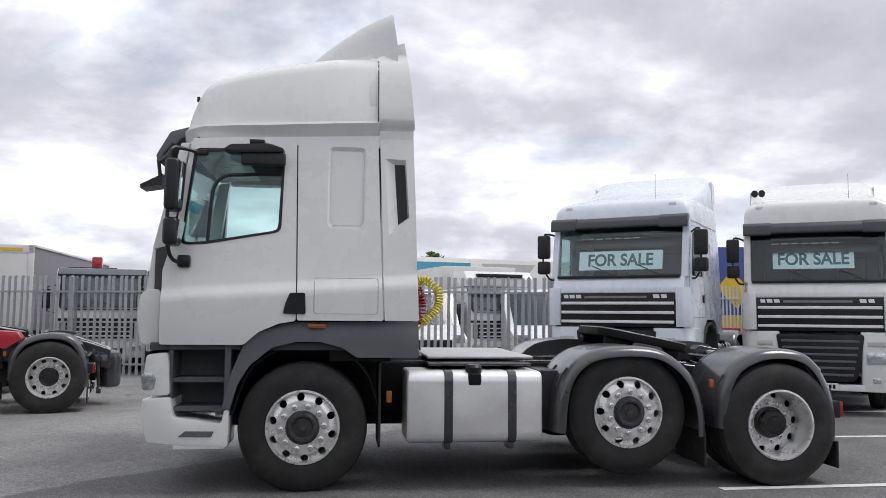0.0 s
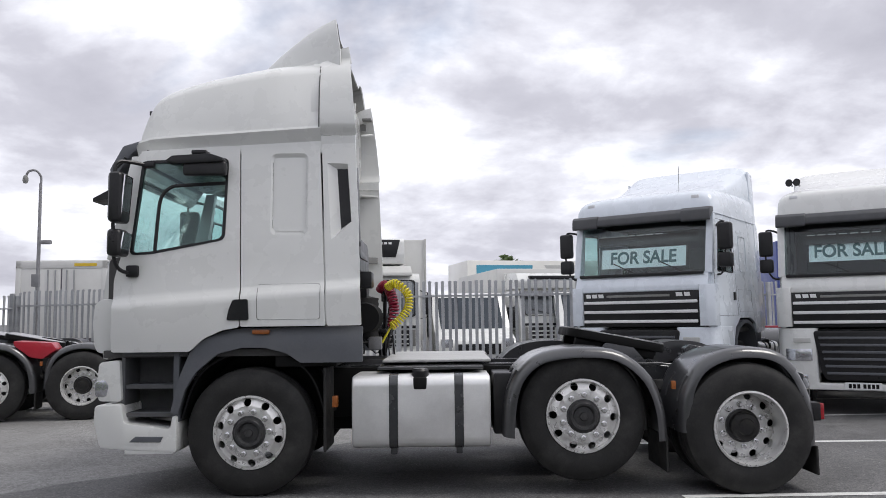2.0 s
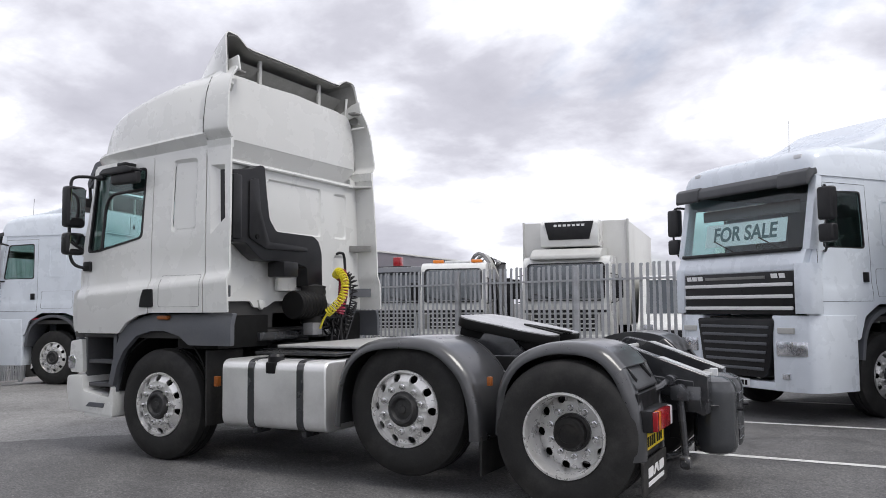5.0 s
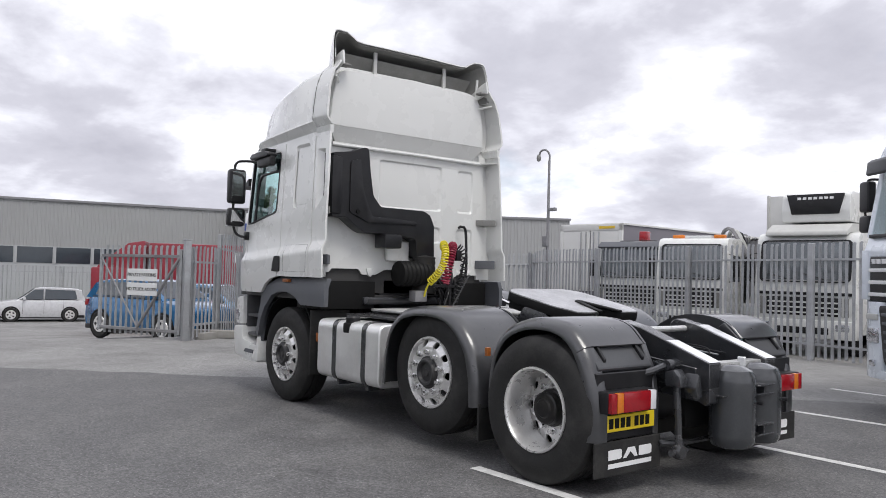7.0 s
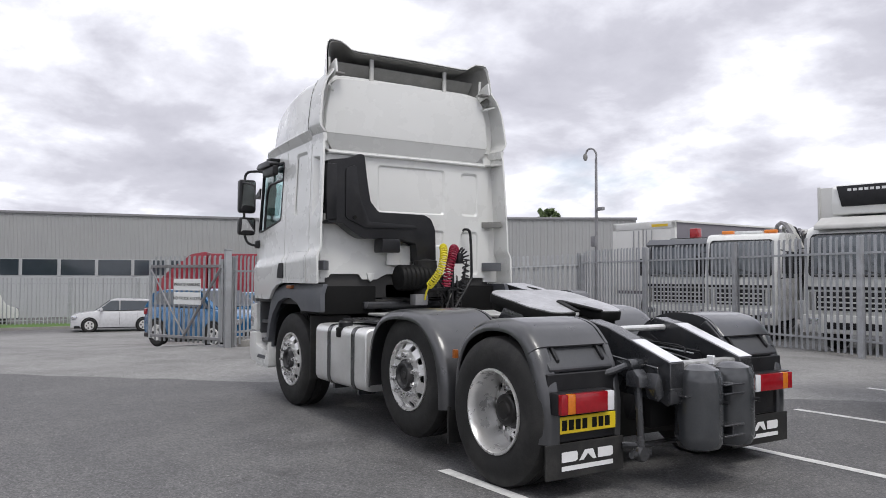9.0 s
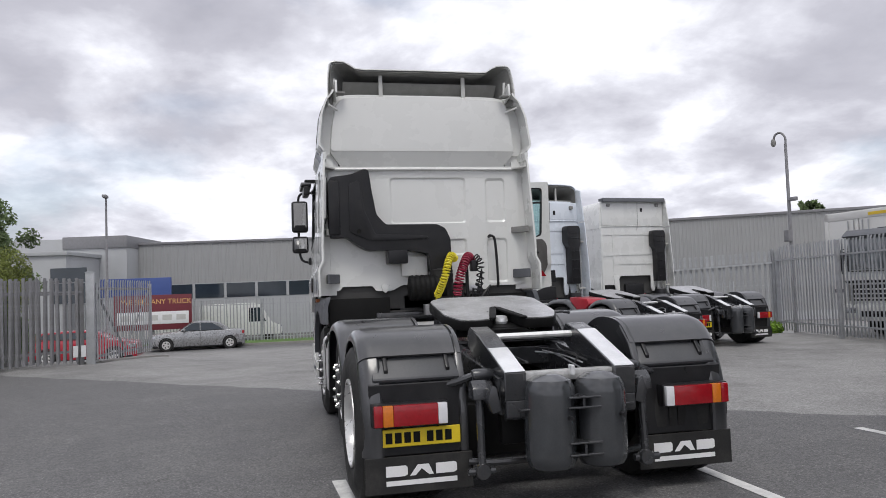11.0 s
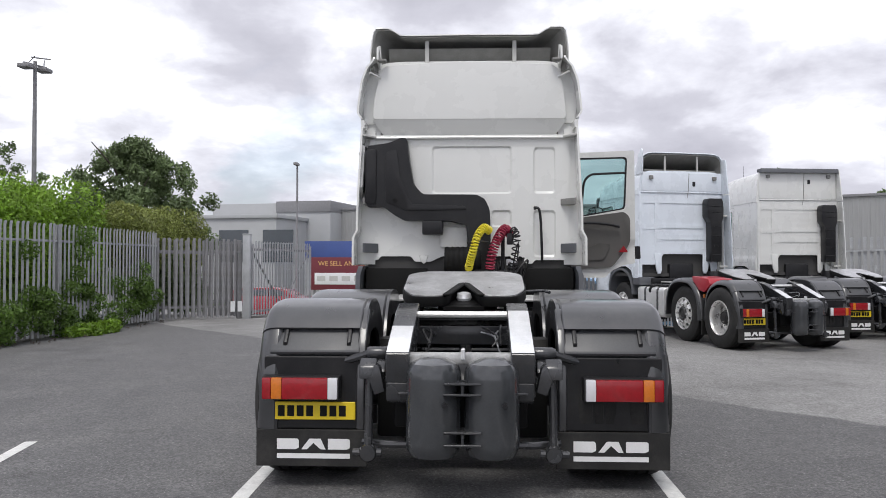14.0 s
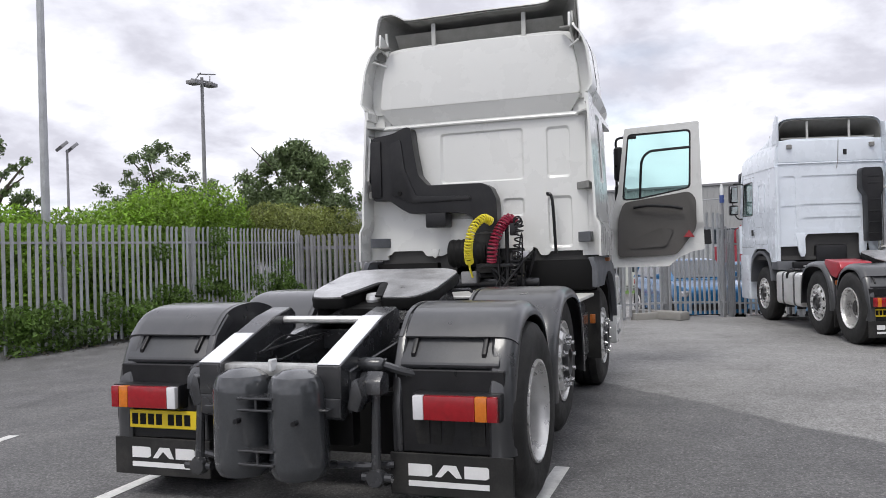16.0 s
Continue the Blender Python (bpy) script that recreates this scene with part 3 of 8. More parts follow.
    l.new(gain, stones.inputs["Scale"])
    l.new(stones.outputs[0], b.inputs["Base Color"])
    return m


def build_ground():
    xs = [-3000, -400, -120, -70] + [x for x in range(-60, 41, 2)] + [70, 120, 400, 3000]
    ys = [-3000, -400, -120, -60, -40] + [-30, -25, -20, -15] + [y * 0.75 - 12 for y in range(33)] + [15, 20, 25, 30] + [40, 60, 120, 400, 3000]
    b = bmesh.new()
    grid = [[b.verts.new((x, y, ground_height(x, y))) for y in ys] for x in xs]
    for i in range(len(xs) - 1):
        for j in range(len(ys) - 1):
            b.faces.new((grid[i][j], grid[i + 1][j], grid[i + 1][j + 1], grid[i][j + 1]))
    ob = solid("ground", b, ground_material(), "weathered grey asphalt yard with paler worn drive", "ground", kind="structure")
    return ob


build_ground()
for x0, y0, x1, y1 in ((3.42, -1.31, 11.0, -1.18), (3.30, 1.30, 12.0, 1.22), (3.2, 3.40, 12.5, 3.75), (2.7, 5.72, 9.0, 5.60), (3.35, -3.33, 11.0, -2.2), (-16.5, -5.6, -14.2, -4.6), (-15.8, -6.4, -12.5, -5.0)):
    d, w = Vector((x1 - x0, y1 - y0)), 0.05
    nrm = Vector((-d.y, d.x)).normalized() * w
    steps = max(2, int(d.length / 0.5))
    b = bmesh.new()
    prev = None
    for k in range(steps + 1):
        p = Vector((x0, y0)) + d * k / steps
        j0, j1 = 1 + random.uniform(-0.08, 0.08), 1 + random.uniform(-0.08, 0.08)
        z = ground_height(p.x, p.y)
        row = [b.verts.new((p.x + nrm.x * j0, p.y + nrm.y * j0, z + 0.004)), b.verts.new((p.x - nrm.x * j1, p.y - nrm.y * j1, z + 0.004))]
        if prev:
            b.faces.new((prev[0], row[0], row[1], prev[1]))
        prev = row
    solid("bay_line", b, "line", "worn white painted bay line on the asphalt", "road marking", "bay lines", "structure")


# ---------------------------------------------------------------- wheels and running gear
def wheel_meshes():
    """Meshes shared by all the wheels; the outer side looks towards -y."""
    R, rim = 0.515, 0.292
    tyre = [(rim - 0.01, 0.0), (rim + 0.02, -0.012), (rim + 0.07, -0.020), (rim + 0.14, -0.022), (R - 0.045, -0.006), (R - 0.012, 0.016), (R, 0.045),
            (R, 0.085), (R - 0.012, 0.088), (R - 0.012, 0.098), (R, 0.101), (R, 0.150), (R - 0.012, 0.153), (R - 0.012, 0.163), (R, 0.166), (R, 0.235), (R - 0.02, 0.27), (R - 0.1, 0.285), (rim, 0.27)]
    out = {"tyre": mesh_of("tyre", bm_lathe(tyre, 56, cap=False), "rubber")}
    out["barrel"] = mesh_of("rim", bm_lathe([(rim + 0.004, 0.0), (rim + 0.002, -0.018), (rim - 0.012, -0.02), (rim - 0.022, 0.0), (rim - 0.03, 0.05), (rim - 0.034, 0.2), (rim + 0.0, 0.25)], 48, cap=False), "rim")

    def disc(depth_at, outer, inner):
        circ = lambda r, cx=0, cz=0, k=24: [(cx + r * math.cos(2 * math.pi * i / k), cz + r * math.sin(2 * math.pi * i / k)) for i in range(k)]
        holes = [circ(0.031, 0.240 * math.cos(2 * math.pi * (i + 0.5) / 10), 0.240 * math.sin(2 * math.pi * (i + 0.5) / 10), 12) for i in range(10)]
        b = bm_sheet(circ(outer, k=48), holes + [circ(inner, k=24)], lambda u, v: (u, depth_at(math.hypot(u, v)), v), 0.02, inward=(0, 1, 0))
        return b

    out["disc_front"] = mesh_of("wheel_disc", disc(lambda r: 0.012 - 0.047 * smooth((0.278 - r) / 0.08) + 0.010 * smooth((0.15 - r) / 0.02), 0.280, 0.12), "rim")
    out["disc_rear"] = mesh_of("wheel_disc", disc(lambda r: 0.195 + 0.02 * smooth((r - 0.2) / 0.06), 0.272, 0.12), "rim")
    out["hub_front"] = mesh_of("hub", bm_lathe([(0.0, -0.050), (0.030, -0.050), (0.034, -0.040), (0.075, -0.036), (0.088, -0.060), (0.105, -0.062), (0.112, -0.055), (0.120, -0.03), (0.136, -0.026), (0.138, 0.02), (0.138, 0.06)], 24), "hubgrey")
    out["hub_rear"] = mesh_of("hub", bm_lathe([(0.0, 0.075), (0.06, 0.075), (0.07, 0.087), (0.100, 0.09), (0.112, 0.10), (0.116, 0.155), (0.134, 0.165), (0.134, 0.22)], 24), "hub")
    out["back"] = mesh_of("brake_drum", bm_lathe([(0.0, 0.235), (0.2, 0.235), (0.22, 0.245), (0.22, 0.33), (0.0, 0.33)], 24), "hub")
    nut = merge(bm_lathe([(0.0, -0.03), (0.012, -0.03), (0.014, -0.012), (0.0195, -0.010), (0.0195, 0.01), (0.026, 0.011), (0.026, 0.016)], 10))
    out["nut"] = mesh_of("wheel_nut", nut, "chrome")
    return out


WM = wheel_meshes()


def wheel(parent, x, y, z, side, kind, twin=False):
    """side -1: outer face towards -y. kind: front or rear dish."""
    m = pose(x, y, z, 0, 0, 0 if side < 0 else 180) @ pose(0, 0, 0, 0, random.uniform(0, 36), 0)
    w = part("wheel", WM["tyre"], None, parent, "black tyre on a polished ten-hole wheel", at=m)
    part("rim", WM["barrel"], None, w)
    part("wheel_disc", WM["disc_" + kind], None, w, "dished silver disc with round holes")
    part("hub", WM["hub_" + kind], None, w, "dark steel hub")
    part("brake_drum", WM["back"], None, w)
    for i in range(10):
        a = 2 * math.pi * i / 10
        part("wheel_nut", WM["nut"], None, w, at=pose(0.170 * math.cos(a), -0.036 if kind == "front" else 0.193, 0.170 * math.sin(a)) @ Matrix.Scale(1.22, 4))
    if twin:
        part("inner_wheel", WM["tyre"], None, parent, at=m @ pose(0, 0.31, 0))
    return w


def arc_shell(profile, y0, y1, t):
    """A curved plate that follows a profile of (x, z), t thick."""
    inner = []
    for i, p in enumerate(profile):
        a, c = Vector(profile[max(i - 1, 0)]), Vector(profile[min(i + 1, len(profile) - 1)])
        d = (c - a).normalized()
        inner.append((p[0] + d.y * t, p[1] - d.x * t))
    rings = []
    for (ax, az), (bx, bz) in zip(profile, inner):
        rings.append([(ax, y0, az), (ax, y1, az), (bx, y1, bz), (bx, y0, bz)])
    return bm_loft(rings)


def rolled_guard(profile, s, y_in, y_out):
    """A mudguard shell along a profile of (x, z), its outer shoulder rolled over and its inner edge turned down."""
    cut = [(y_in, 0.05), (y_in + 0.004, 0.012), (y_in + 0.02, 0.0), (y_out - 0.105, 0.0), (y_out - 0.065, 0.004), (y_out - 0.035, 0.015), (y_out - 0.012, 0.036), (y_out, 0.06), (y_out, 0.085)]
    cut += [(y - 0.012 if y > y_in + 0.1 else y + 0.012, d + (0.014 if d < 0.04 else 0.0)) for y, d in reversed(cut)]
    rings = []
    for i, (x, z) in enumerate(profile):
        a, c = Vector(profile[max(i - 1, 0)]), Vector(profile[min(i + 1, len(profile) - 1)])
        d = (c - a).normalized()
        rings.append([(x + d.y * q, s * y, z - d.x * q) for y, q in cut])
    return bm_loft(rings)


def spline(pts, n):
    """A smooth line through points (Catmull-Rom), n steps a stretch."""
    out = []
    p = [Vector(q) for q in pts]
    for i in range(len(p) - 1):
        a, b, c, d = p[max(i - 1, 0)], p[i], p[i + 1], p[min(i + 2, len(p) - 1)]
        for k in range(n):
            t = k / n
            out.append(tuple(0.5 * ((2 * b) + (c - a) * t + (2 * a - 5 * b + 4 * c - d) * t * t + (3 * b - a - 3 * c + d) * t ** 3)))
    out.append(tuple(p[-1]))
    return out


def mudguards(parent, s, dz_mid=0.0):
    """The guards of one side (s = -1 left, +1 right)."""
    mid = spline([(2.04, 0.46), (2.07, 0.76), (2.16, 0.98), (2.36, 1.125), (2.70, 1.165), (3.00, 1.12), (3.23, 0.93), (3.33, 0.68), (3.35, 0.42)], 4)
    rear = spline([(3.44, 0.48), (3.47, 0.80), (3.60, 1.02), (3.83, 1.13), (4.08, 1.145), (4.27, 1.10), (4.40, 0.98)], 4)
    rim_line = spline([(3.44, 0.48), (3.47, 0.80), (3.60, 1.02), (3.83, 1.13), (4.08, 1.145), (4.27, 1.09), (4.40, 0.96), (4.49, 0.76), (4.52, 0.56), (4.52, 0.365)], 4)
    for prof, name in ((mid, "mid_mudguard"), (rear, "rear_mudguard")):
        g = part(name, rolled_guard(prof, s, 0.62, 1.268), "fender", parent, "curved dark grey plastic mudguard")
        if prof is rear:
            part("outer_band", rolled_guard(rim_line[14:], s, 1.13, 1.2685), "fender", g)
        part("inner_side", arc_shell(prof, s * 0.60, s * 0.622, 0.20), "fender", g)
        # slanting ribs moulded into the shoulders
        k0 = len(prof) // 4
        for y in (0.80, 1.14):
            part("moulded_rib", bm_tube([(x, s * (y + 0.02 * i), z + 0.004) for i, (x, z) in enumerate(prof[k0 - 3:k0 + 1])], 0.011, 6), "fender", g)
    # sloping tail and upright back of the rear guard
    slope = [(4.26, 1.075), (4.33, 1.005), (4.47, 0.850), (4.478, 0.835), (4.468, 0.820), (4.44, 0.80), (4.40, 0.79), (4.25, 1.03)]
    back = part("mudguard_back", bm_prism(slope, "y", s * 0.63, s * 1.19, 0.012), "guardpanel", parent, "sloping dark grey guard panel with two ribs")
    part("guard_apron", bm_box(4.455, 4.490, s * 0.61, s * 1.22, 0.365, 0.81, 0.006, 1), "black", back, "black lower apron")
    edge = [(4.27, 1.10), (4.40, 0.98), (4.49, 0.80), (4.52, 0.60), (4.515, 0.36), (4.44, 0.36), (4.44, 0.60), (4.40, 0.78), (4.30, 0.98), (4.2, 1.05)]
    part("edge", bm_prism([(x - 0.005, z) for x, z in edge], "y", s * 0.590, s * 0.645, 0.018, 3), "fender", back)
    for y in (0.70, 1.10):
        part("rib", bm_prism([(4.285, 1.045), (4.30, 1.062), (4.38, 0.985), (4.455, 0.895), (4.45, 0.87), (4.40, 0.92)], "y", s * y - 0.013, s * y + 0.013, 0.006), "black", back)
    part("middle_flap", bm_box(3.325, 3.345, s * 0.66, s * 1.23, 0.17, 0.45, 0.004, 1), "rubber", parent, "black rubber flap")
    flap = part("mud_flap", bm_box(4.50, 4.518, s * 0.575, s * 1.26, 0.14, 0.365, 0.004, 1), "rubber", parent, "black rubber flap with white lettering shapes")
    # maker's mark as plain shapes
    c = s * 0.905
    for y0, y1, tilt in ((-0.225, -0.09, 0.0), (-0.075, 0.075, 0.03), (0.09, 0.225, 0.0)):
        if tilt:
            shape = [(c + y0, 0.245), (c + y0 + 0.05, 0.31), (c + y1 - 0.03, 0.31), (c + y1, 0.245), (c + y1 - 0.03, 0.245), (c, 0.285), (c + y0 + 0.035, 0.245)]
        else:
            shape = [(c + y0, 0.245), (c + y0, 0.31), (c + y1 - 0.01, 0.31), (c + y1, 0.30), (c + y1, 0.255), (c + y1 - 0.02, 0.245)]
        part("mark", bm_prism(shape, "x", 4.518, 4.521), "lettering", flap)
    part("underline", bm_box(4.518, 4.521, c - 0.225, c + 0.225, 0.19, 0.22), "lettering", flap)
    # tail lamp
    lamp = part("tail_lamp", bm_box(4.485, 4.575, s * 0.735, s * 1.215, 0.555, 0.70, 0.012), "black", parent, "long red and amber tail lamp")
    for a, z, mt in ((0.745, 0.805, "clearlens"), (0.805, 1.085, "redlens"), (1.085, 1.15, "amber"), (1.15, 1.205, "redlens")):
        part("lens", bm_box(4.56, 4.605, s * a, s * z, 0.563, 0.692, 0.008), mt, lamp)
    part("bracket", bm_tube([(4.55, s * 0.46, 0.835), (4.53, s * 0.56, 0.835), (4.50, s * 0.66, 0.80), (4.44, s * 0.76, 0.77)], 0.024), "chassis", parent)
    part("bracket_bolt", bm_lathe([(0.0, -0.07), (0.035, -0.07), (0.042, -0.05), (0.042, 0.05), (0.03, 0.07), (0.0, 0.07)], 12, "y", (4.55, s * 0.50, 0.84)), "chassis", parent)


def plate(parent, x, y0, y1, z0, z1, mat="yellow", n=7, d=1):
    p = part("number_plate", bm_box(x, x + 0.012 * d, y0, y1, z0, z1, 0.004, 1), mat, parent, "yellow number plate" if mat == "yellow" else "white number plate")
    w = (y1 - y0)
    for i in range(n):
        a = y0 + w * (0.08 + 0.84 * (i + (0.45 if i >= 4 else 0)) / (n + 0.45))
        part("character_bar", bm_box(x + 0.012 * d, x + 0.014 * d, a, a + w * 0.84 / (n + 0.45) * 0.72, z0 + (z1 - z0) * 0.2, z1 - (z1 - z0) * 0.2), "ink", p)


def running_gear(parent, mid_lift=0.11, fuel_right=True):
    """Frame, wheels, guards, coupling, tanks and tail of a three-axle tractor; front axle at x = 0."""
    for s in (-1, 1):
        wheel(parent, 0, s * 1.135, 0.51, s, "front")
        wheel(parent, 2.68, s * 1.19, 0.505 + mid_lift, s, "front")
        wheel(parent, 3.985, s * 1.275, 0.51, s, "rear", twin=True)
        mudguards(parent, s)
        part("frame_rail", bm_prism([(-1.0, 0.62), (-1.0, 0.86), (0.6, 1.0), (3.2, 1.0), (4.70, 0.83), (4.70, 0.60), (3.2, 0.72), (0.6, 0.72)], "y", s * 0.36, s * 0.44, 0.006, 1), "chassis", parent)
        ramp = part("ramp", bm_prism([(3.96, 1.08), (4.01, 1.118), (4.22, 1.075), (4.80, 0.868), (4.80, 0.70), (4.72, 0.66), (4.60, 0.68), (3.96, 0.98)], "y", s * 0.292, s * 0.43, 0.006, 1), "chassis", parent, "sloping grey steel guide ramp with a pale top strip")
        # pale strip over the top: wear, plus reflected sky put into the colour
        part("wear_strip", bm_prism([(4.44 if s < 0 else 4.20, 0.998 if s < 0 else 1.080), (4.46 if s < 0 else 4.225, 0.9957 if s < 0 else 1.0795), (4.80, 0.8745), (4.79, 0.868)], "y", s * 0.296, s * 0.426), "worn", ramp, "pale strip with wear and reflected sky in its colour")
        part("ramp_foot", bm_prism([(4.62, 0.70), (4.80, 0.70), (4.80, 0.60), (4.76, 0.575), (4.70, 0.60)], "y", s * 0.30, s * 0.425, 0.006, 1), "chassis", ramp)
        part("axle_rod", bm_tube([(4.62, s * 0.545, 0.72), (4.65, s * 0.55, 0.28)], 0.026, 10), "chassis", parent)
        part("rod_eye", bm_lathe([(0.0, -0.035), (0.045, -0.035), (0.055, -0.015), (0.055, 0.015), (0.045, 0.035), (0.0, 0.035)], 16, "x", (4.65, s * 0.55, 0.262)), "chassis", parent)
        part("eye_pin", bm_tube([(4.65, s * 0.47, 0.262), (4.65, s * 0.64, 0.262)], 0.024, 10), "chassis", parent)
        part("rod_head", bm_prism([(4.56, 0.70), (4.69, 0.70), (4.68, 0.77), (4.63, 0.82), (4.56, 0.80)], "y", s * 0.50, s * 0.60, 0.012), "chassis", parent)
        part("spring_arm", bm_prism([(4.40, 0.86), (4.60, 0.80), (4.66, 0.74), (4.60, 0.70), (4.40, 0.76)], "y", s * 0.45, s * 0.53, 0.012), "chassis", parent)
        part("bump_stop", bm_prism([(s * 0.44, 0.64), (s * 0.47, 0.78), (s * 0.50, 0.80), (s * 0.53, 0.70), (s * 0.50, 0.62)], "x", 4.66, 4.76, 0.01), "chassis", parent)
        part("side_marker", bm_box(3.39, 3.425, s * 1.19, s * 1.225, 0.82, 0.885, 0.006), "markeramber", parent, "small amber side marker")
        part("spring_bag", bm_lathe([(0.0, 0.62), (0.12, 0.62), (0.15, 0.67), (0.13, 0.72), (0.15, 0.77), (0.12, 0.84), (0.0, 0.84)], 18, "z", (3.55, s * 0.52, 0.0)), "rubber", parent)
        part("brake_chamber", bm_lathe([(0.0, -0.12), (0.07, -0.12), (0.085, -0.08), (0.085, 0.08), (0.07, 0.12), (0.0, 0.12)], 16, "x", (3.2, s * 0.55, 0.62)), "black", parent)
    for x in (1.2, 2.1, 2.75, 3.35):
        part("cross_member", bm_box(x, x + 0.10, -0.37, 0.37, 0.78, 0.92, 0.01), "chassis", parent)
    # near-black panel added to stand in for the shade behind the reservoirs
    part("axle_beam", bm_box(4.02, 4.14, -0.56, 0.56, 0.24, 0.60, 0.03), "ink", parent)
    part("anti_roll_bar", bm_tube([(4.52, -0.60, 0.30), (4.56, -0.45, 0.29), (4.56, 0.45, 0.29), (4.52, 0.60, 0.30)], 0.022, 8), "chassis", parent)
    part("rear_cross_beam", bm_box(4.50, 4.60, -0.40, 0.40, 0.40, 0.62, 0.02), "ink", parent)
    part("tail_beam", bm_box(4.66, 4.76, -0.42, 0.42, 0.80, 0.862, 0.012), "deck", parent, "pale steel tail beam")
    part("ramp_bar", bm_tube([(4.10, -0.31, 1.045), (4.10, 0.31, 1.045)], 0.024, 10), "alu", parent, "bright steel cross tube")
    part("ramp_bar", bm_tube([(3.90, -0.31, 1.02), (3.90, 0.31, 1.02)], 0.018), "chassis", parent)
    part("rear_axle", bm_lathe([(0.0, -0.85), (0.085, -0.85), (0.085, -0.25), (0.2, -0.15), (0.22, 0.0), (0.2, 0.15), (0.085, 0.25), (0.085, 0.85), (0.0, 0.85)], 20, "y", (3.99, 0, 0.51)), "black", parent)
    part("mid_axle", bm_tube([(2.68, -0.95, 0.505 + mid_lift), (2.68, 0.95, 0.505 + mid_lift)], 0.06, 10), "black", parent)
    part("front_axle", bm_tube([(0, -0.95, 0.5), (0.0, -0.6, 0.42), (0, 0.6, 0.42), (0, 0.95, 0.5)], 0.06, 8), "black", parent)
    part("prop_shaft", bm_tube([(0.6, 0, 0.75), (3.8, 0, 0.6)], 0.055, 10), "black", parent)
    part("gearbox", bm_box(-0.4, 1.4, -0.30, 0.30, 0.55, 1.05, 0.08), "black", parent)
    # paired air reservoirs
    for y in (-0.152, 0.182):
        r = part("air_reservoir", bm_lathe([(0.0, 0.268), (0.08, 0.272), (0.135, 0.292), (0.156, 0.33), (0.16, 0.37), (0.16, 0.735), (0.155, 0.775), (0.135, 0.815), (0.075, 0.845), (0.0, 0.852)], 32, "z", (4.80, y, 0.0)), "tank", parent, "upright dark grey steel air reservoir")
        part("drain_valve", bm_tube([(4.95, y + 0.07, 0.60), (4.99, y + 0.07, 0.60)], 0.014, 8), "black", r)
    for z in (0.375, 0.445, 0.655, 0.715):
        part("reservoir_strap", bm_box(4.84, 4.965, -0.09, 0.12, z - 0.006, z + 0.006, 0.003, 1), "chassis", parent)
    for z in (0.41, 0.685):
        part("strap_web", bm_box(4.84, 4.95, 0.008, 0.024, z - 0.04, z + 0.04, 0.003, 1), "chassis", parent)
    for s in (-1, 1):
        part("reservoir_bracket", bm_box(4.74, 4.86, s * 0.30 + 0.015 - 0.07, s * 0.30 + 0.015 + 0.07, 0.64, 0.652, 0.003, 1), "chassis", parent)
    part("clip", bm_box(4.74, 4.80, 0.004, 0.028, 0.83, 0.895, 0.005, 1), "worn", parent)
    # coupling plate, tipped back
    tilt = pose(3.12, 0, 1.19, 0, 11, 0)
    top = roundpoly([(-0.42, -0.34), (-0.30, -0.47), (0.25, -0.47), (0.47, -0.38), (0.47, -0.13), (0.10, -0.04), (0.10, 0.04), (0.47, 0.13), (0.47, 0.38), (0.25, 0.47), (-0.30, 0.47), (-0.42, 0.34)], 0.07)
    fw = part("fifth_wheel", moved(bm_prism(top, "z", -0.035, 0.040, 0.010), tilt), "ink", parent, "greasy worn steel coupling plate with a notch")
    part("wear_plate", moved(bm_prism(grown(top, -0.012), "z", 0.0405, 0.050, 0.004, 1), tilt), "grease", fw, "worn bright top of the coupling plate")
    part("jaw", moved(merge(bm_box(-0.02, 0.40, -0.11, 0.11, -0.12, -0.03, 0.02), bm_box(-0.35, 0.38, -0.40, -0.30, -0.11, -0.03, 0.02), bm_box(-0.35, 0.38, 0.30, 0.40, -0.11, -0.03, 0.02)), tilt), "ink", fw)
    part("throat_plate", moved(bm_prism([(0.06, -0.05), (0.45, -0.15), (0.45, 0.15), (0.06, 0.05)], "z", -0.075, -0.038), tilt), "ink", fw)
    part("throat_frame", moved(merge(bm_prism([(0.06, 0.0), (0.09, -0.045), (0.46, -0.155), (0.46, -0.10), (0.13, 0.0)], "z", 0.045, 0.062, 0.005, 1), bm_prism([(0.06, 0.0), (0.13, 0.0), (0.46, 0.10), (0.46, 0.155), (0.09, 0.045)], "z", 0.045, 0.062, 0.005, 1)), tilt), "ink", fw)
    part("lock_jaw", moved(bm_lathe([(0.0, -0.036), (0.05, -0.036), (0.06, 0.0), (0.05, 0.03), (0.0, 0.03)], 14, "z", (0.26, 0, -0.01)), tilt), "worn", fw)
    for s in (-1, 1):
        part("pedestal", bm_prism([(2.85, 0.98), (3.40, 0.98), (3.24, 1.17), (3.02, 1.17)], "y", s * 0.36, s * 0.46, 0.01), "chassis", fw)
    part("release_handle", bm_tube([(3.05, 0.45, 1.16), (3.1, 0.62, 1.17), (3.18, 0.66, 1.16)], 0.012), "chassis", fw)
    part("mounting_plate", bm_box(2.72, 3.52, -0.48, 0.48, 0.965, 0.99, 0.006, 1), "chassis", parent)
    # tangle of lines inside the frame
    for k in range(7):
        q = -1 if k % 2 else 1
        pts = spline([(random.uniform(3.6, 3.9), q * random.uniform(0.12, 0.27), random.uniform(0.85, 0.97)), (random.uniform(4.0, 4.3), q * random.uniform(0.20, 0.27), random.uniform(0.82, 0.97)), (random.uniform(4.3, 4.6), q * random.uniform(0.17, 0.27), random.uniform(0.78, 0.90))], 5)
        part("air_line", bm_tube(pts, 0.006, 6), "black" if k % 4 else "galv", parent)
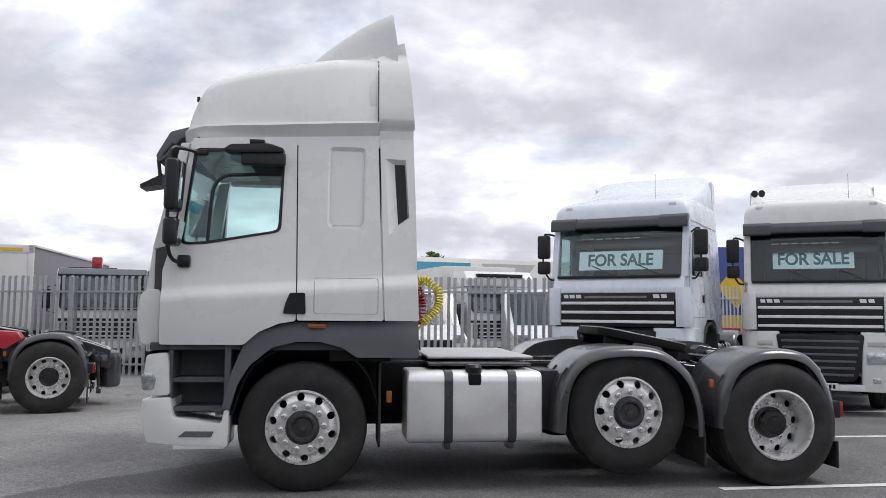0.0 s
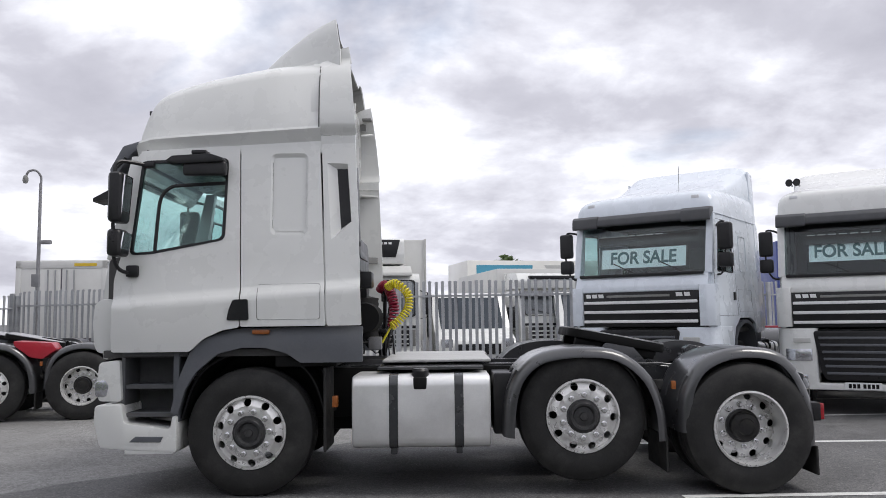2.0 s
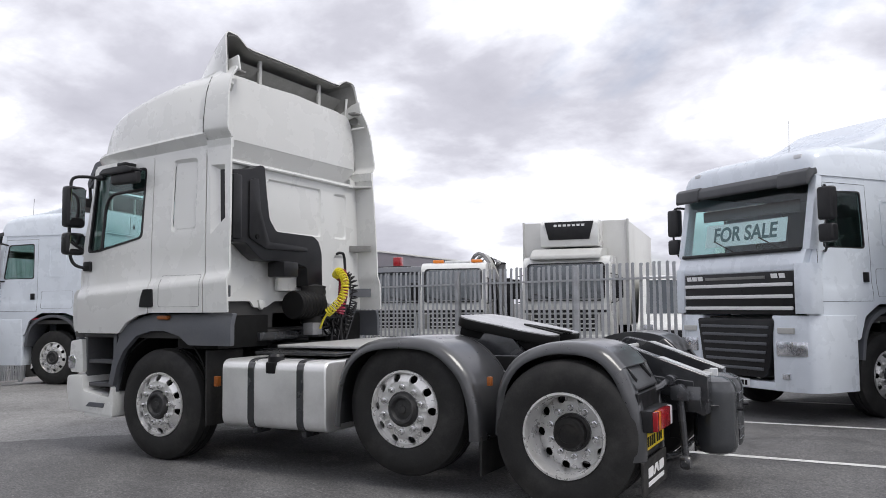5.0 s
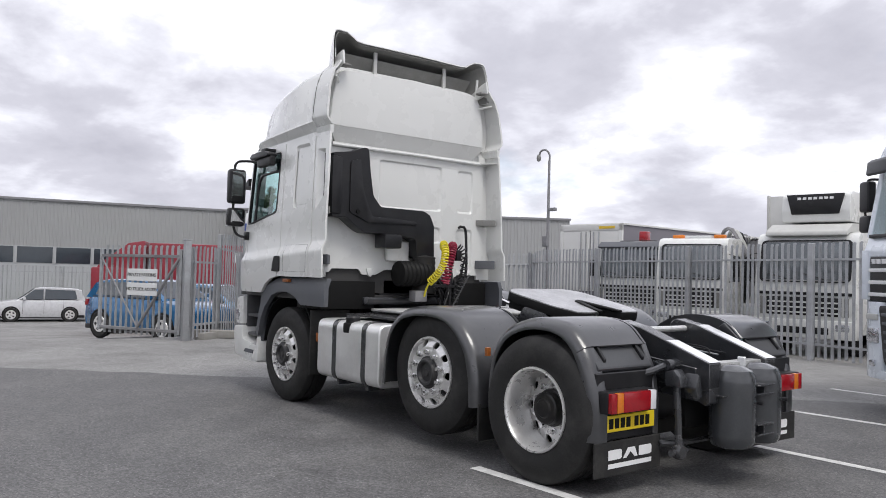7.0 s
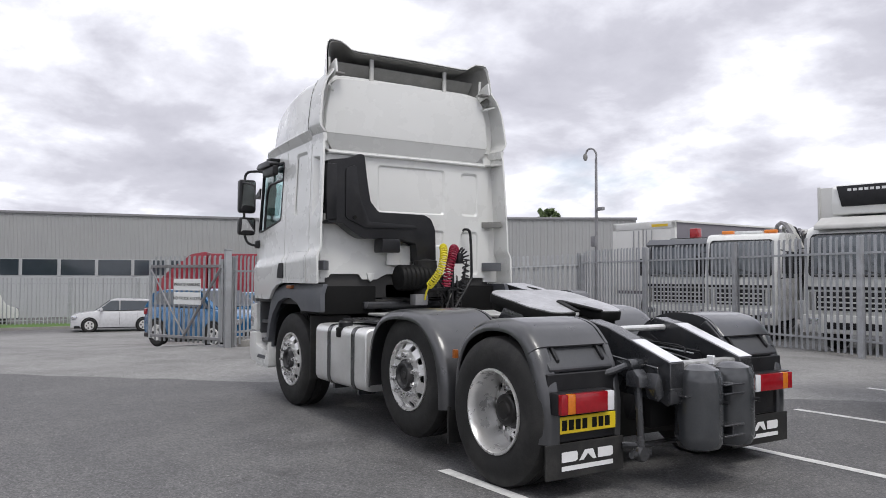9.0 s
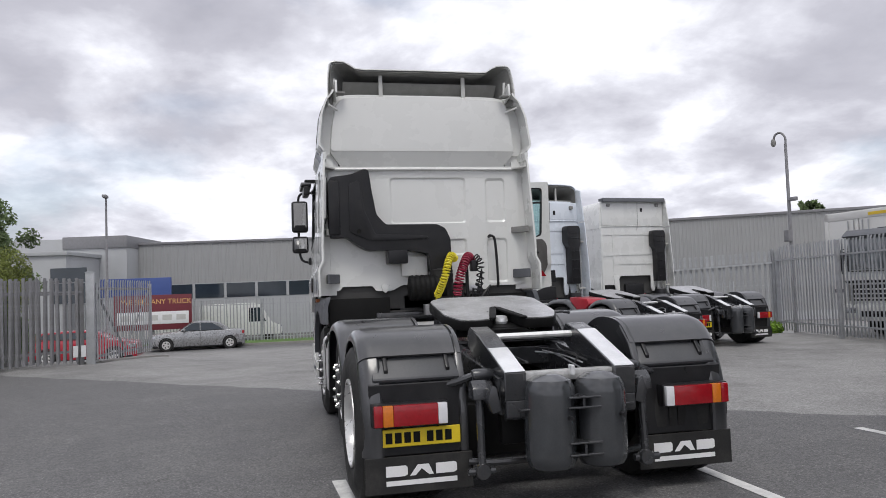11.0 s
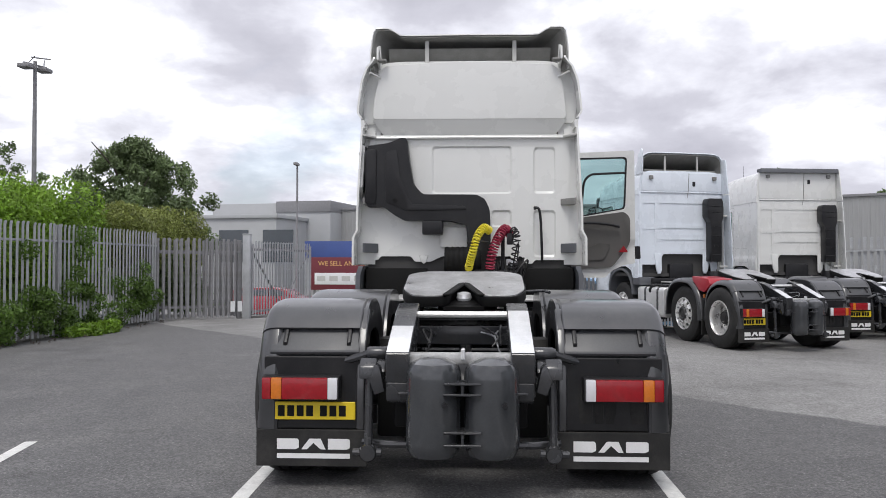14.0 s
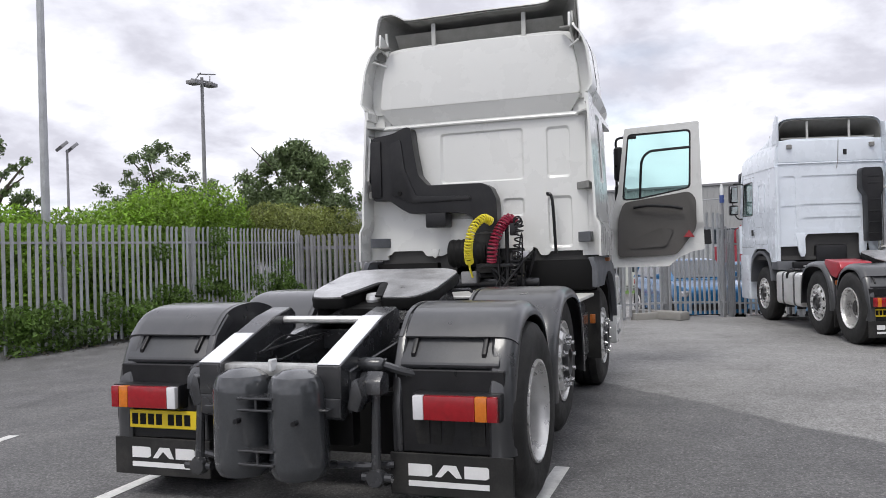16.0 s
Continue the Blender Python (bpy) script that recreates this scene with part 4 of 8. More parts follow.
    # fuel tanks
    for s in (-1, 1) if fuel_right else (-1,):
        prof = roundpoly([(s * 1.215, 0.375), (s * 1.215, 0.955), (s * 0.58, 0.955), (s * 0.58, 0.375)], 0.09, 4)
        tank = part("fuel_tank", bm_prism(prof, "x", 0.83, 1.945, 0.03, 3), "alu", parent, "brushed aluminium fuel tank with dark straps")
        grow = [((y - s * 0.9) * 1.018 + s * 0.9, (z - 0.68) * 1.022 + 0.68) for y, z in prof]
        for x in (1.13, 1.655):
            part("tank_strap", bm_prism(grow, "x", x, x + 0.072, 0.004, 1), "chassis", tank, "dark grey steel strap")
            part("strap_foot", bm_box(x + 0.01, x + 0.06, s * 0.98, s * 1.16, 0.325, 0.38, 0.008), "chassis", tank)
        part("filler_cap", bm_lathe([(0.0, 0.90), (0.065, 0.90), (0.07, 0.95), (0.07, 0.985), (0.055, 1.005), (0.0, 1.005)], 16, "z", (1.38, s * 1.14, 0.0)), "black", tank, "black filler cap")
        part("filler_recess", bm_box(1.325, 1.435, s * 1.18, s * 1.222, 0.84, 0.94, 0.02, 3), "ink", tank)
        part("tank_bracket", bm_box(0.95, 1.85, s * 0.44, s * 0.62, 0.42, 0.60, 0.01), "chassis", parent)
    if not fuel_right:
        box = part("silencer_box", bm_box(0.86, 1.80, 0.52, 1.10, 0.36, 0.92, 0.04, 3), "black", parent, "black exhaust silencer box")
        part("silencer_shield", bm_box(0.92, 1.74, 1.10, 1.125, 0.44, 0.84, 0.01), "chassis", box)
        part("catalyst_can", bm_lathe([(0.0, 0.40), (0.09, 0.40), (0.10, 0.43), (0.10, 0.74), (0.085, 0.78), (0.0, 0.78)], 18, "z", (1.90, 1.02, 0.0)), "alu", box, "small aluminium canister")
        part("box_lid", bm_box(0.98, 1.98, 0.98, 1.20, 0.985, 1.015, 0.008, 2), "cream", parent, "pale locker lid")
        part("box_side", bm_box(1.50, 1.96, 0.96, 1.16, 0.72, 0.985, 0.012, 2), "black", parent)
    part("deck_plate", bm_box(1.04, 1.98, -0.72, 0.40, 1.03, 1.055, 0.006, 1), "deckpale", parent, "pale checker plate catwalk")
    part("deck_plate", bm_box(1.06, 2.0, 0.41, 1.0, 1.03, 1.055, 0.006, 1), "deckpale", parent, "pale checker plate catwalk")
    part("deck_step", bm_box(1.02, 1.90, -1.0, -0.52, 0.985, 1.01, 0.006, 1), "chassis", parent)


# ---------------------------------------------------------------- main tractor unit
def cab_y(x, z):
    """Half width of the cab side."""
    zc = 1.635 + 0.065 * x
    base = 1.215 - 0.048 * max(0.0, z - 1.9)
    base += 0.042 * smooth((zc + 0.055 - z) / 0.10) - 0.02 * smooth((1.35 - z) / 0.25)
    if x < -0.75:
        base -= 0.42 * (x + 0.75) ** 2
    return base


CREASES = [((0, 1.635 + d), (-0.065, 1)) for d in (-0.08, -0.045, -0.01, 0.025, 0.06)] + [((0, z), (0, 1)) for z in (1.15, 1.22, 1.3, 1.9, 2.3, 2.6)] + [((x, 0), (1, 0)) for x in (-1.1, -1.0, -0.9, -0.75)]
WINDOW = roundpoly([(-0.985, 1.955), (-0.90, 2.735), (-0.185, 2.75), (-0.205, 2.07), (-0.80, 1.96)], 0.05, 3)
DOOR = roundpoly([(-1.125, 1.165), (-1.125, 1.75), (-1.03, 2.05), (-0.935, 2.80), (-0.093, 2.835), (-0.068, 1.355), (-0.20, 1.335), (-0.36, 1.265), (-0.47, 1.165)], 0.02, 2)


def side_place(s):
    return lambda u, v: (u, s * cab_y(u, v), v)


def grown(pts, k):
    cx, cz = sum(p[0] for p in pts) / len(pts), sum(p[1] for p in pts) / len(pts)
    out = []
    for x, z in pts:
        d = Vector((x - cx, z - cz))
        e = d + d.normalized() * k
        out.append((cx + e.x, cz + e.y))
    return out


def cab_door(parent, s, is_open):
    """A door with window, trim and mirrors; opened, it turns about its front edge."""
    at = None
    if is_open:
        h = Vector((-1.09, s * 1.15, 0))
        at = Matrix.Translation(h + Vector((0, 0, 0.03))) @ pose(0, 0, 0, 0, 0, s * 91) @ Matrix.Translation(-h)
    skin = bm_sheet(DOOR, [WINDOW], side_place(s), 0.035, CREASES, inward=(0, -s, 0))
    d = part("open_door" if is_open else "door", skin, "white", parent, "white cab door standing wide open" if is_open else "white cab door, closed", at=at)
    gasket = bm_sheet(grown(WINDOW, 0.004), [grown(WINDOW, -0.024)], lambda u, v: (u, s * (cab_y(u, v) + 0.004), v), 0.035, inward=(0, -s, 0))
    part("window_seal", gasket, "black", d, "black rubber window seal")
    pane = bm_sheet(grown(WINDOW, -0.02), [], lambda u, v: (u, s * (cab_y(u, v) - 0.015), v), 0.004, [((0, 2.3), (0, 1)), ((0, 2.5), (0, 1))], inward=(0, -s, 0))
    g = part("window_pane", pane, "glass", d, "tinted side window glass")
    g.visible_shadow = False
    bar = spline([(-0.78, 1.96), (-0.76, 2.30), (-0.735, 2.44), (-0.66, 2.515), (-0.55, 2.53), (-0.19, 2.545)], 4)
    part("window_bar", bm_tube([(x, s * (cab_y(x, z) - 0.018), z) for x, z in bar], 0.016, 6), "black", d)
    card = roundpoly([(-1.05, 1.28), (-1.03, 1.75), (-0.965, 1.93), (-0.22, 2.03), (-0.15, 1.95), (-0.15, 1.60), (-0.38, 1.30)], 0.06, 3)
    part("door_card", bm_sheet(card, [], lambda u, v: (u, s * (cab_y(u, v) - 0.04), v), 0.045, [((0, 1.6), (0, 1))], inward=(0, -s, 0)), "trim", d, "dark grey moulded inner door trim")
    pocket = roundpoly([(-0.92, 1.38), (-0.92, 1.48), (-0.55, 1.62), (-0.40, 1.60), (-0.50, 1.40)], 0.04, 3)
    part("door_pocket", bm_sheet(pocket, [], lambda u, v: (u, s * (cab_y(u, v) - 0.085), v), 0.03, inward=(0, -s, 0)), "trim", d)
    part("pull_handle", bm_tube(spline([(-0.85, s * 1.09, 1.86), (-0.70, s * 1.07, 1.88), (-0.45, s * 1.07, 1.86), (-0.30, s * 1.09, 1.83)], 4), 0.018, 6), "black", d)
    tri = [(-0.175, 1.50), (-0.235, 1.585), (-0.30, 1.50)]
    part("door_reflector", bm_prism(tri, "y", s * 1.135, s * 1.15), "redlens", d, "red triangle reflector")
    hand = roundpoly([(-0.168, 1.412), (-0.150, 1.50), (-0.118, 1.578), (0.002, 1.582), (0.010, 1.412)], 0.015, 2)
    part("outer_handle", bm_sheet(hand, [], lambda u, v: (u, s * (cab_y(u, v) + 0.012), v), 0.03, inward=(0, -s, 0)), "black", d, "recessed black door handle")
    # mirrors on their arms
    y = 1.33
    arm = spline([(-0.86, s * 1.16, 2.70), (-0.98, s * 1.25, 2.715), (-1.05, s * 1.33, 2.69), (-1.055, s * 1.35, 2.55), (-1.06, s * 1.35, 2.10), (-1.05, s * 1.34, 1.92), (-1.02, s * 1.30, 1.83), (-0.96, s * 1.20, 1.80)], 4)
    ma = part("mirror_arm", bm_tube(arm, 0.016, 8), "black", d, "black tubular mirror arm")
    part("arm_foot", bm_box(-1.0, -0.90, s * 1.16, s * 1.24, 1.77, 1.87, 0.02), "black", ma)
    part("arm_foot", bm_box(-0.90, -0.80, s * 1.14, s * 1.19, 2.68, 2.73, 0.015), "black", ma)
    for z0, z1 in ((2.20, 2.61), (1.93, 2.15)):
        body = bm_box(-1.08, -0.965, s * (y - 0.10), s * (y + 0.11), z0, z1, 0.045, 3)
        h = part("mirror", body, "black", d, "black mirror housing")
        part("mirror_glass", bm_prism([(-0.970, z0 + 0.03), (-0.942, z1 - 0.03), (-0.952, z1 - 0.03), (-0.98, z0 + 0.03)], "y", s * (y - 0.075), s * (y + 0.085)), "mirror", h)
    return d


def build_main_tractor():
    t = thing("tractor_unit", pose(0, 0.012, 0), "white three-axle tractor unit with high roof and one cab door open", "truck")
    running_gear(t, fuel_right=False)
    gear = set(t.children)
    plate(t, 4.505, -1.18, -0.66, 0.425, 0.535)
    for s in (-1, 1):
        cab_door(t, s, s > 0)
        side = roundpoly([(-0.058, 1.36), (-0.083, 2.835), (0.57, 2.845), (0.625, 1.36)], 0.008, 1)
        boss = rrect(0.165, 0.475, 2.10, 2.785, 0.05)
        sp = part("side_panel", bm_sheet(side, [boss], side_place(s), 0.03, CREASES, inward=(0, -s, 0)), "white", t, "white cab side panel with a pressed rectangle")
        rim_o, rim_i = boss, grown(boss, -0.035)
        ring = bm_sheet(rim_o, [rim_i], lambda u, v: (u, s * (cab_y(u, v) - 0.022 * smooth(min(u - 0.165, 0.475 - u, v - 0.10, 2.785 - v) / 0.035)), v), 0.0, inward=(0, -s, 0))
        part("pressing", merge(ring, bm_sheet(rim_i, [], lambda u, v: (u, s * (cab_y(u, v) - 0.018), v), 0.02, [((0, 2.4), (0, 1))], inward=(0, -s, 0))), "white", sp)
        flap = rrect(0.075, 0.58, 1.415, 1.70, 0.02, 2)
        part("locker_gap", bm_sheet(grown(flap, 0.004), [flap], lambda u, v: (u, s * (cab_y(u, v) + 0.0015), v), 0.004, CREASES[:5], inward=(0, -s, 0)), "seamline", sp)
        # side deflector behind the cab side, in two lengths
        low = roundpoly([(0.637, 1.36), (0.585, 2.86), (0.862, 2.865), (0.885, 2.3), (0.90, 1.75), (0.915, 1.36)], 0.012, 2)
        scoop = [(0.628, 2.70), (0.800, 2.69), (0.832, 2.205), (0.665, 2.06)]
        slot = [(0.708, 2.655), (0.795, 2.655), (0.822, 2.21), (0.742, 2.15)]
        f = part("side_deflector", bm_sheet(low, [scoop] if s < 0 else [], side_place(s), 0.022, CREASES, inward=(0, -s, 0)), "white", t, "white side air deflector with an intake slot")
        if s < 0:
            b = bmesh.new()
            rim = [b.verts.new((u, s * cab_y(u, v), v)) for u, v in scoop]
            deep = [b.verts.new((u, s * (cab_y(u, v) - 0.045), v)) for u, v in slot]
            for i in range(4):
                b.faces.new((rim[i], rim[(i + 1) % 4], deep[(i + 1) % 4], deep[i]))
            bmesh.ops.recalc_face_normals(b, faces=b.faces[:])
            part("intake_scoop", b, "white", f, "recessed scoop round the intake")
            part("intake_grille", bm_sheet(slot, [], lambda u, v: (u, s * (cab_y(u, v) - 0.045), v), 0.012, inward=(0, -s, 0)), "black", f, "black intake grille")
        part("deflector_band", bm_prism([(s * 1.13, 2.845), (s * 1.13, 2.93), (s * 1.172, 2.93), (s * 1.163, 2.845)], "x", 0.578, 0.862), "white", f, "white band between the deflectors")
        up = roundpoly([(0.578, 2.935), (0.555, 3.585), (0.62, 3.615), (0.805, 3.635), (0.84, 3.3), (0.872, 2.935)], 0.02, 2)
        place_up = lambda u, v: (u, s * (1.165 + 0.05 * smooth((v - 2.93) / 0.09) - 0.03 * smooth((v - 3.02) / 0.3) - 0.07 * smooth((v - 3.3) / 0.28) - 0.07 * smooth((v - 3.50) / 0.13)), v)
        part("upper_deflector", bm_sheet(up, [], place_up, 0.022, [((0, z), (0, 1)) for z in (2.96, 3.0, 3.03, 3.15, 3.3, 3.38, 3.46, 3.52, 3.56, 3.6)], inward=(0, -s, 0)), "white", t, "white upper side deflector")
        part("roof_seam", bm_tube([(0.566, s * (abs(place_up(0, z)[1]) + 0.0005), z) for z in (2.94, 3.0, 3.1, 3.2, 3.3, 3.4, 3.48, 3.54)], 0.005, 5), "seamline", f)
        for z, mt in ((1.50, "greyplastic"), (2.02, "inner"), (2.76, "gutter")):
            wedge = [(0.645, s * 1.0), (0.845, s * 1.135), (0.845, s * 1.15), (0.645, s * 1.15)]
            part("deflector_bracket", bm_prism(wedge, "z", z, z + {1.50: 0.10, 2.02: 0.07}.get(z, 0.022), 0.004, 1), mt, f)
        # closing strips between cab, roof and the deflectors
        part("gap_strip", bm_loft([[(0.60, s * 1.04, z), (0.632, s * 1.04, z), (0.632, s * (cab_y(0.6, z) - 0.02), z), (0.60, s * (cab_y(0.6, z) - 0.02), z)] for z in (1.37, 1.6, 1.7, 1.9, 2.3, 2.6, 2.86)]), "white", f)
        part("gap_strip", bm_loft([[(0.50, s * 0.93, z), (0.60, s * 0.93, z), (0.60, s * (place_up(0, z)[1] * s - 0.012), z), (0.50, s * (place_up(0, z)[1] * s - 0.012), z)] for z in (2.93, 3.15, 3.3, 3.45, 3.58)]), "white", f)
        part("deflector_stay", bm_tube([(0.68, s * 0.98, 3.43), (0.80, s * 1.08, 3.46)], 0.012), "white", t)
        part("door_jamb", bm_box(-0.115, -0.03, s * 1.03, s * 1.13, 1.36, 2.83, 0.004, 1), "ink", t)
        part("cab_top_rail", bm_loft([[(x, s * 0.98, 2.79), (x, s * (cab_y(x, 2.82) - 0.007), 2.79), (x, s * (cab_y(x, 2.85) - 0.007), 2.824 + 0.044 * (x + 0.9)), (x, s * 0.98, 2.824 + 0.044 * (x + 0.9))] for x in (-0.92, -0.85, -0.75, -0.3, 0.2, 0.59)]), "white", t)
        # lower corner and wheel arch
        arch = [(0.918, 1.065), (0.918, 1.352), (-0.062, 1.347), (-0.20, 1.327), (-0.37, 1.255), (-0.475, 1.155), (-0.56, 0.95), (-0.625, 0.68), (-0.565, 0.665),
                (-0.51, 0.86), (-0.425, 1.0), (-0.25, 1.145), (-0.06, 1.19), (0.12, 1.19), (0.30, 1.145), (0.42, 1.065)]
        a = part("wheel_arch", bm_sheet(roundpoly(arch, 0.015, 2), [], lambda u, v: (u, s * (1.215 - 0.03 * smooth((v - 1.25) / 0.1)), v), 0.05, [((0, 1.15), (0, 1)), ((0, 1.25), (0, 1)), ((0, 1.3), (0, 1))], inward=(0, -s, 0)), "greyplastic", t, "dark grey plastic wheel arch and sill")
        inner_arch = spline([(-0.56, 0.62), (-0.44, 0.95), (-0.22, 1.12), (0.05, 1.17), (0.33, 1.10), (0.52, 0.92), (0.62, 0.62)], 4)
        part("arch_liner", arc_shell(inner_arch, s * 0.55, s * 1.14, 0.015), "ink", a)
        part("arch_flap", bm_box(0.60, 0.62, s * 0.72, s * 1.19, 0.35, 1.02, 0.005, 1), "rubber", t)
        part("side_lamp", bm_box(0.03, 0.17, s * 1.175, s * 1.235, 1.297, 1.335, 0.012), "markeramber", a, "dull orange side lamp")
        part("marker_lamp", bm_box(0.665, 0.71, s * 1.10, s * 1.15, 0.70, 0.79, 0.008), "markeramber", t, "dull amber marker lamp")
        # entry steps
        well = part("step_well", bm_box(-1.03, -0.58, s * 0.78, s * 0.82, 0.64, 1.16, 0.004, 1), "wellplastic", t, "dark grey plastic entry step well")
        for z in (0.66, 0.885):
            part("step_tread", bm_box(-1.02, -0.58, s * 0.80, s * 1.13, z - 0.02, z + 0.015, 0.008), "wellplastic", well)
            part("tread_grip", bm_box(-0.98, -0.64, s * 1.08, s * 1.135, z + 0.013, z + 0.020, 0.003, 1), "greyplastic", well)
        part("well_top", bm_box(-1.04, -0.50, s * 0.80, s * 1.16, 1.13, 1.16, 0.006), "wellplastic", well)
        part("well_front", bm_box(-1.05, -1.02, s * 0.80, s * 1.14, 0.62, 1.16, 0.006), "wellplastic", well)
        part("well_side", bm_box(-0.62, -0.57, s * 0.78, s * 1.17, 0.60, 1.16, 0.01), "greyplastic", well)
        # bumper end with its step, headlamp
        bump_pts = [(-1.235, 0.745), (-1.245, 0.62), (-1.19, 0.41), (-0.99, 0.39), (-0.575, 0.362), (-0.575, 0.655), (-0.61, 0.655), (-0.63, 0.55), (-1.0, 0.60), (-1.02, 0.755)]
        bp = part("bumper_end", bm_prism(roundpoly(bump_pts, 0.025, 2), "y", s * 0.80, s * 1.205, 0.025), "white", t, "white bumper end with a grey step pad")
        part("step_pad", bm_prism([(-0.955, 0.452), (-0.70, 0.448), (-0.68, 0.492), (-0.90, 0.496)], "y", s * 1.19, s * 1.212, 0.004, 1), "greyplastic", bp)
        part("step_bottom", bm_box(-0.99, -0.60, s * 0.85, s * 1.2, 0.355, 0.39, 0.006), "white", bp)
        hp = part("lamp_housing", bm_prism(roundpoly([(-1.215, 0.775), (-1.235, 0.9), (-1.215, 1.085), (-1.05, 1.105), (-1.03, 0.77)], 0.03, 3), "y", s * 0.86, s * 1.185, 0.03), "white", t, "white headlamp surround")
        part("headlamp", bm_prism(roundpoly([(-1.24, 0.81), (-1.25, 0.93), (-1.17, 0.95), (-1.13, 0.90), (-1.15, 0.81)], 0.02, 2), "y", s * 0.90, s * 1.192, 0.01), "lampinner", hp, "clear headlamp")
        corner = [(-1.30, 1.22), (-1.315, 1.40), (-1.30, 1.56), (-1.24, 1.60), (-1.145, 1.60), (-1.145, 1.15), (-1.27, 1.16)]
        part("corner_panel", bm_prism(roundpoly(corner, 0.03, 3), "y", s * 0.72, s * 1.10, 0.05, 3), "white", t, "white cab corner panel")
        part("cab_edge", bm_prism([(-1.15, 1.12), (-1.15, 1.75), (-1.07, 2.05), (-0.96, 2.80), (-0.93, 2.80), (-1.03, 2.05), (-1.125, 1.75), (-1.125, 1.12)], "y", s * 0.98, s * 1.075, 0.0), "white", t)
    # name strip on the door bottom, unreadable
    for i in range(6):
        part("model_badge", bm_box(-1.03 + i * 0.03, -1.008 + i * 0.03, -1.172 - i * 0.005, -1.16, 1.235, 1.26), "inner", t)
    # front, floor, back and roof of the cab
    part("cab_front", bm_prism([(-1.27, 1.10), (-1.29, 1.55), (-1.24, 1.95), (-1.20, 1.95), (-1.22, 1.10)], "y", -1.0, 1.0, 0.02), "white", t)
    part("grille", bm_box(-1.31, -1.27, -0.85, 0.85, 0.85, 1.5, 0.02), "black", t)
    part("front_bumper", bm_box(-1.26, -1.0, -0.85, 0.85, 0.38, 0.75, 0.04), "white", t)
    ws = part("windscreen", bm_prism([(-1.225, 1.95), (-1.03, 2.76), (-1.022, 2.76), (-1.217, 1.95)], "y", -1.02, 1.02), "wscreen", t, "windscreen glass")
    ws.visible_shadow = False
    for s in (-1, 1):
        part("screen_pillar", bm_prism([(-1.225, 1.93), (-1.03, 2.80), (-0.93, 2.80), (-1.04, 1.93)], "y", s * 0.99, s * 1.075, 0.012), "white", t)
    part("cab_floor", bm_box(-1.2, 0.62, -1.15, 1.15, 1.12, 1.18, 0.01), "interior", t)
    # back wall with pressed panels
    wall = roundpoly([(-1.10, 1.42), (-1.10, 2.80), (1.10, 2.80), (1.10, 1.42), (0.72, 1.42), (0.70, 1.38), (0.62, 1.38), (0.58, 1.46), (-0.30, 1.46), (-0.42, 1.40), (-0.60, 1.40), (-0.64, 1.46), (-0.98, 1.46), (-1.0, 1.42)], 0.02, 2)
    press = [rrect(-0.415, 0.475, 2.15, 2.675, 0.04), rrect(0.705, 0.945, 2.15, 2.665, 0.04), rrect(0.705, 0.95, 1.45, 1.97, 0.04), rrect(0.24, 0.47, 1.78, 1.97, 0.04), rrect(-0.96, -0.74, 2.15, 2.66, 0.04)]
    back = part("back_wall", bm_sheet(wall, press, lambda u, v: (0.64 + 0.012 * smooth((v - 2.66) / 0.1), u, v), 0.02, inward=(-1, 0, 0)), "white", t, "white pressed steel cab back wall")
    for pr in press:
        inn = grown(pr, -0.028)
        b = bm_sheet(pr, [inn], lambda u, v: (0.64, u, v), 0.0, inward=(-1, 0, 0))
        for v in b.verts:
            if any(abs(v.co.y - q[0]) < 1e-4 and abs(v.co.z - q[1]) < 1e-4 for q in inn):
                v.co.x = 0.622
        part("pressing", merge(b, bm_sheet(inn, [], lambda u, v: (0.622, u, v), 0.012, inward=(-1, 0, 0))), "white", back)
    part("seam", bm_tube([(0.665, -1.05, 2.765), (0.668, 0, 2.77), (0.665, 1.05, 2.765)], 0.018, 8), "white", back)
    part("inner_lining", bm_box(0.56, 0.60, -1.12, 1.12, 1.2, 2.8, 0.0), "interior", t)
    part("roof_lining", bm_box(-0.9, 0.56, -1.08, 1.08, 2.83, 2.86, 0.0), "interior", t)
    # high roof
    rings, n = [], 25
    top = spline([(-0.985, 2.93), (-0.972, 3.02), (-0.925, 3.19), (-0.875, 3.31), (-0.81, 3.375), (-0.673, 3.435), (-0.362, 3.505), (0.08, 3.578), (0.30, 3.61), (0.575, 3.635)], 3)
    for k, (x, zt) in enumerate(top):
        h = zt - 2.90
        ring = []
        for i in range(n):
            a = math.pi * i / (n - 1)
            c, sn = math.cos(a), math.sin(a)
            w = 1.205 - (0.13 + 0.06 * smooth((x - 0.1) / 0.4)) * smooth((zt - 2.95) / 0.6) * abs(sn) ** 0.6
            if x < 0.3:
                w -= 0.125 * (0.3 - x) ** 2
            yy = w * (abs(c) ** 0.2) * (1 if c > 0 else -1)
            ring.append((x, yy, 2.93 + 0.06 * (x + 1.0) / 1.6 + (h - 0.03 - 0.06 * (x + 1.0) / 1.6) * abs(sn) ** 0.15))
        rings.append(ring)
    part("high_roof", bm_loft(rings), "white", t, "smooth white high roof moulding")
    # gutter band: leans in under the roof, rising and widening to the back
    band = []
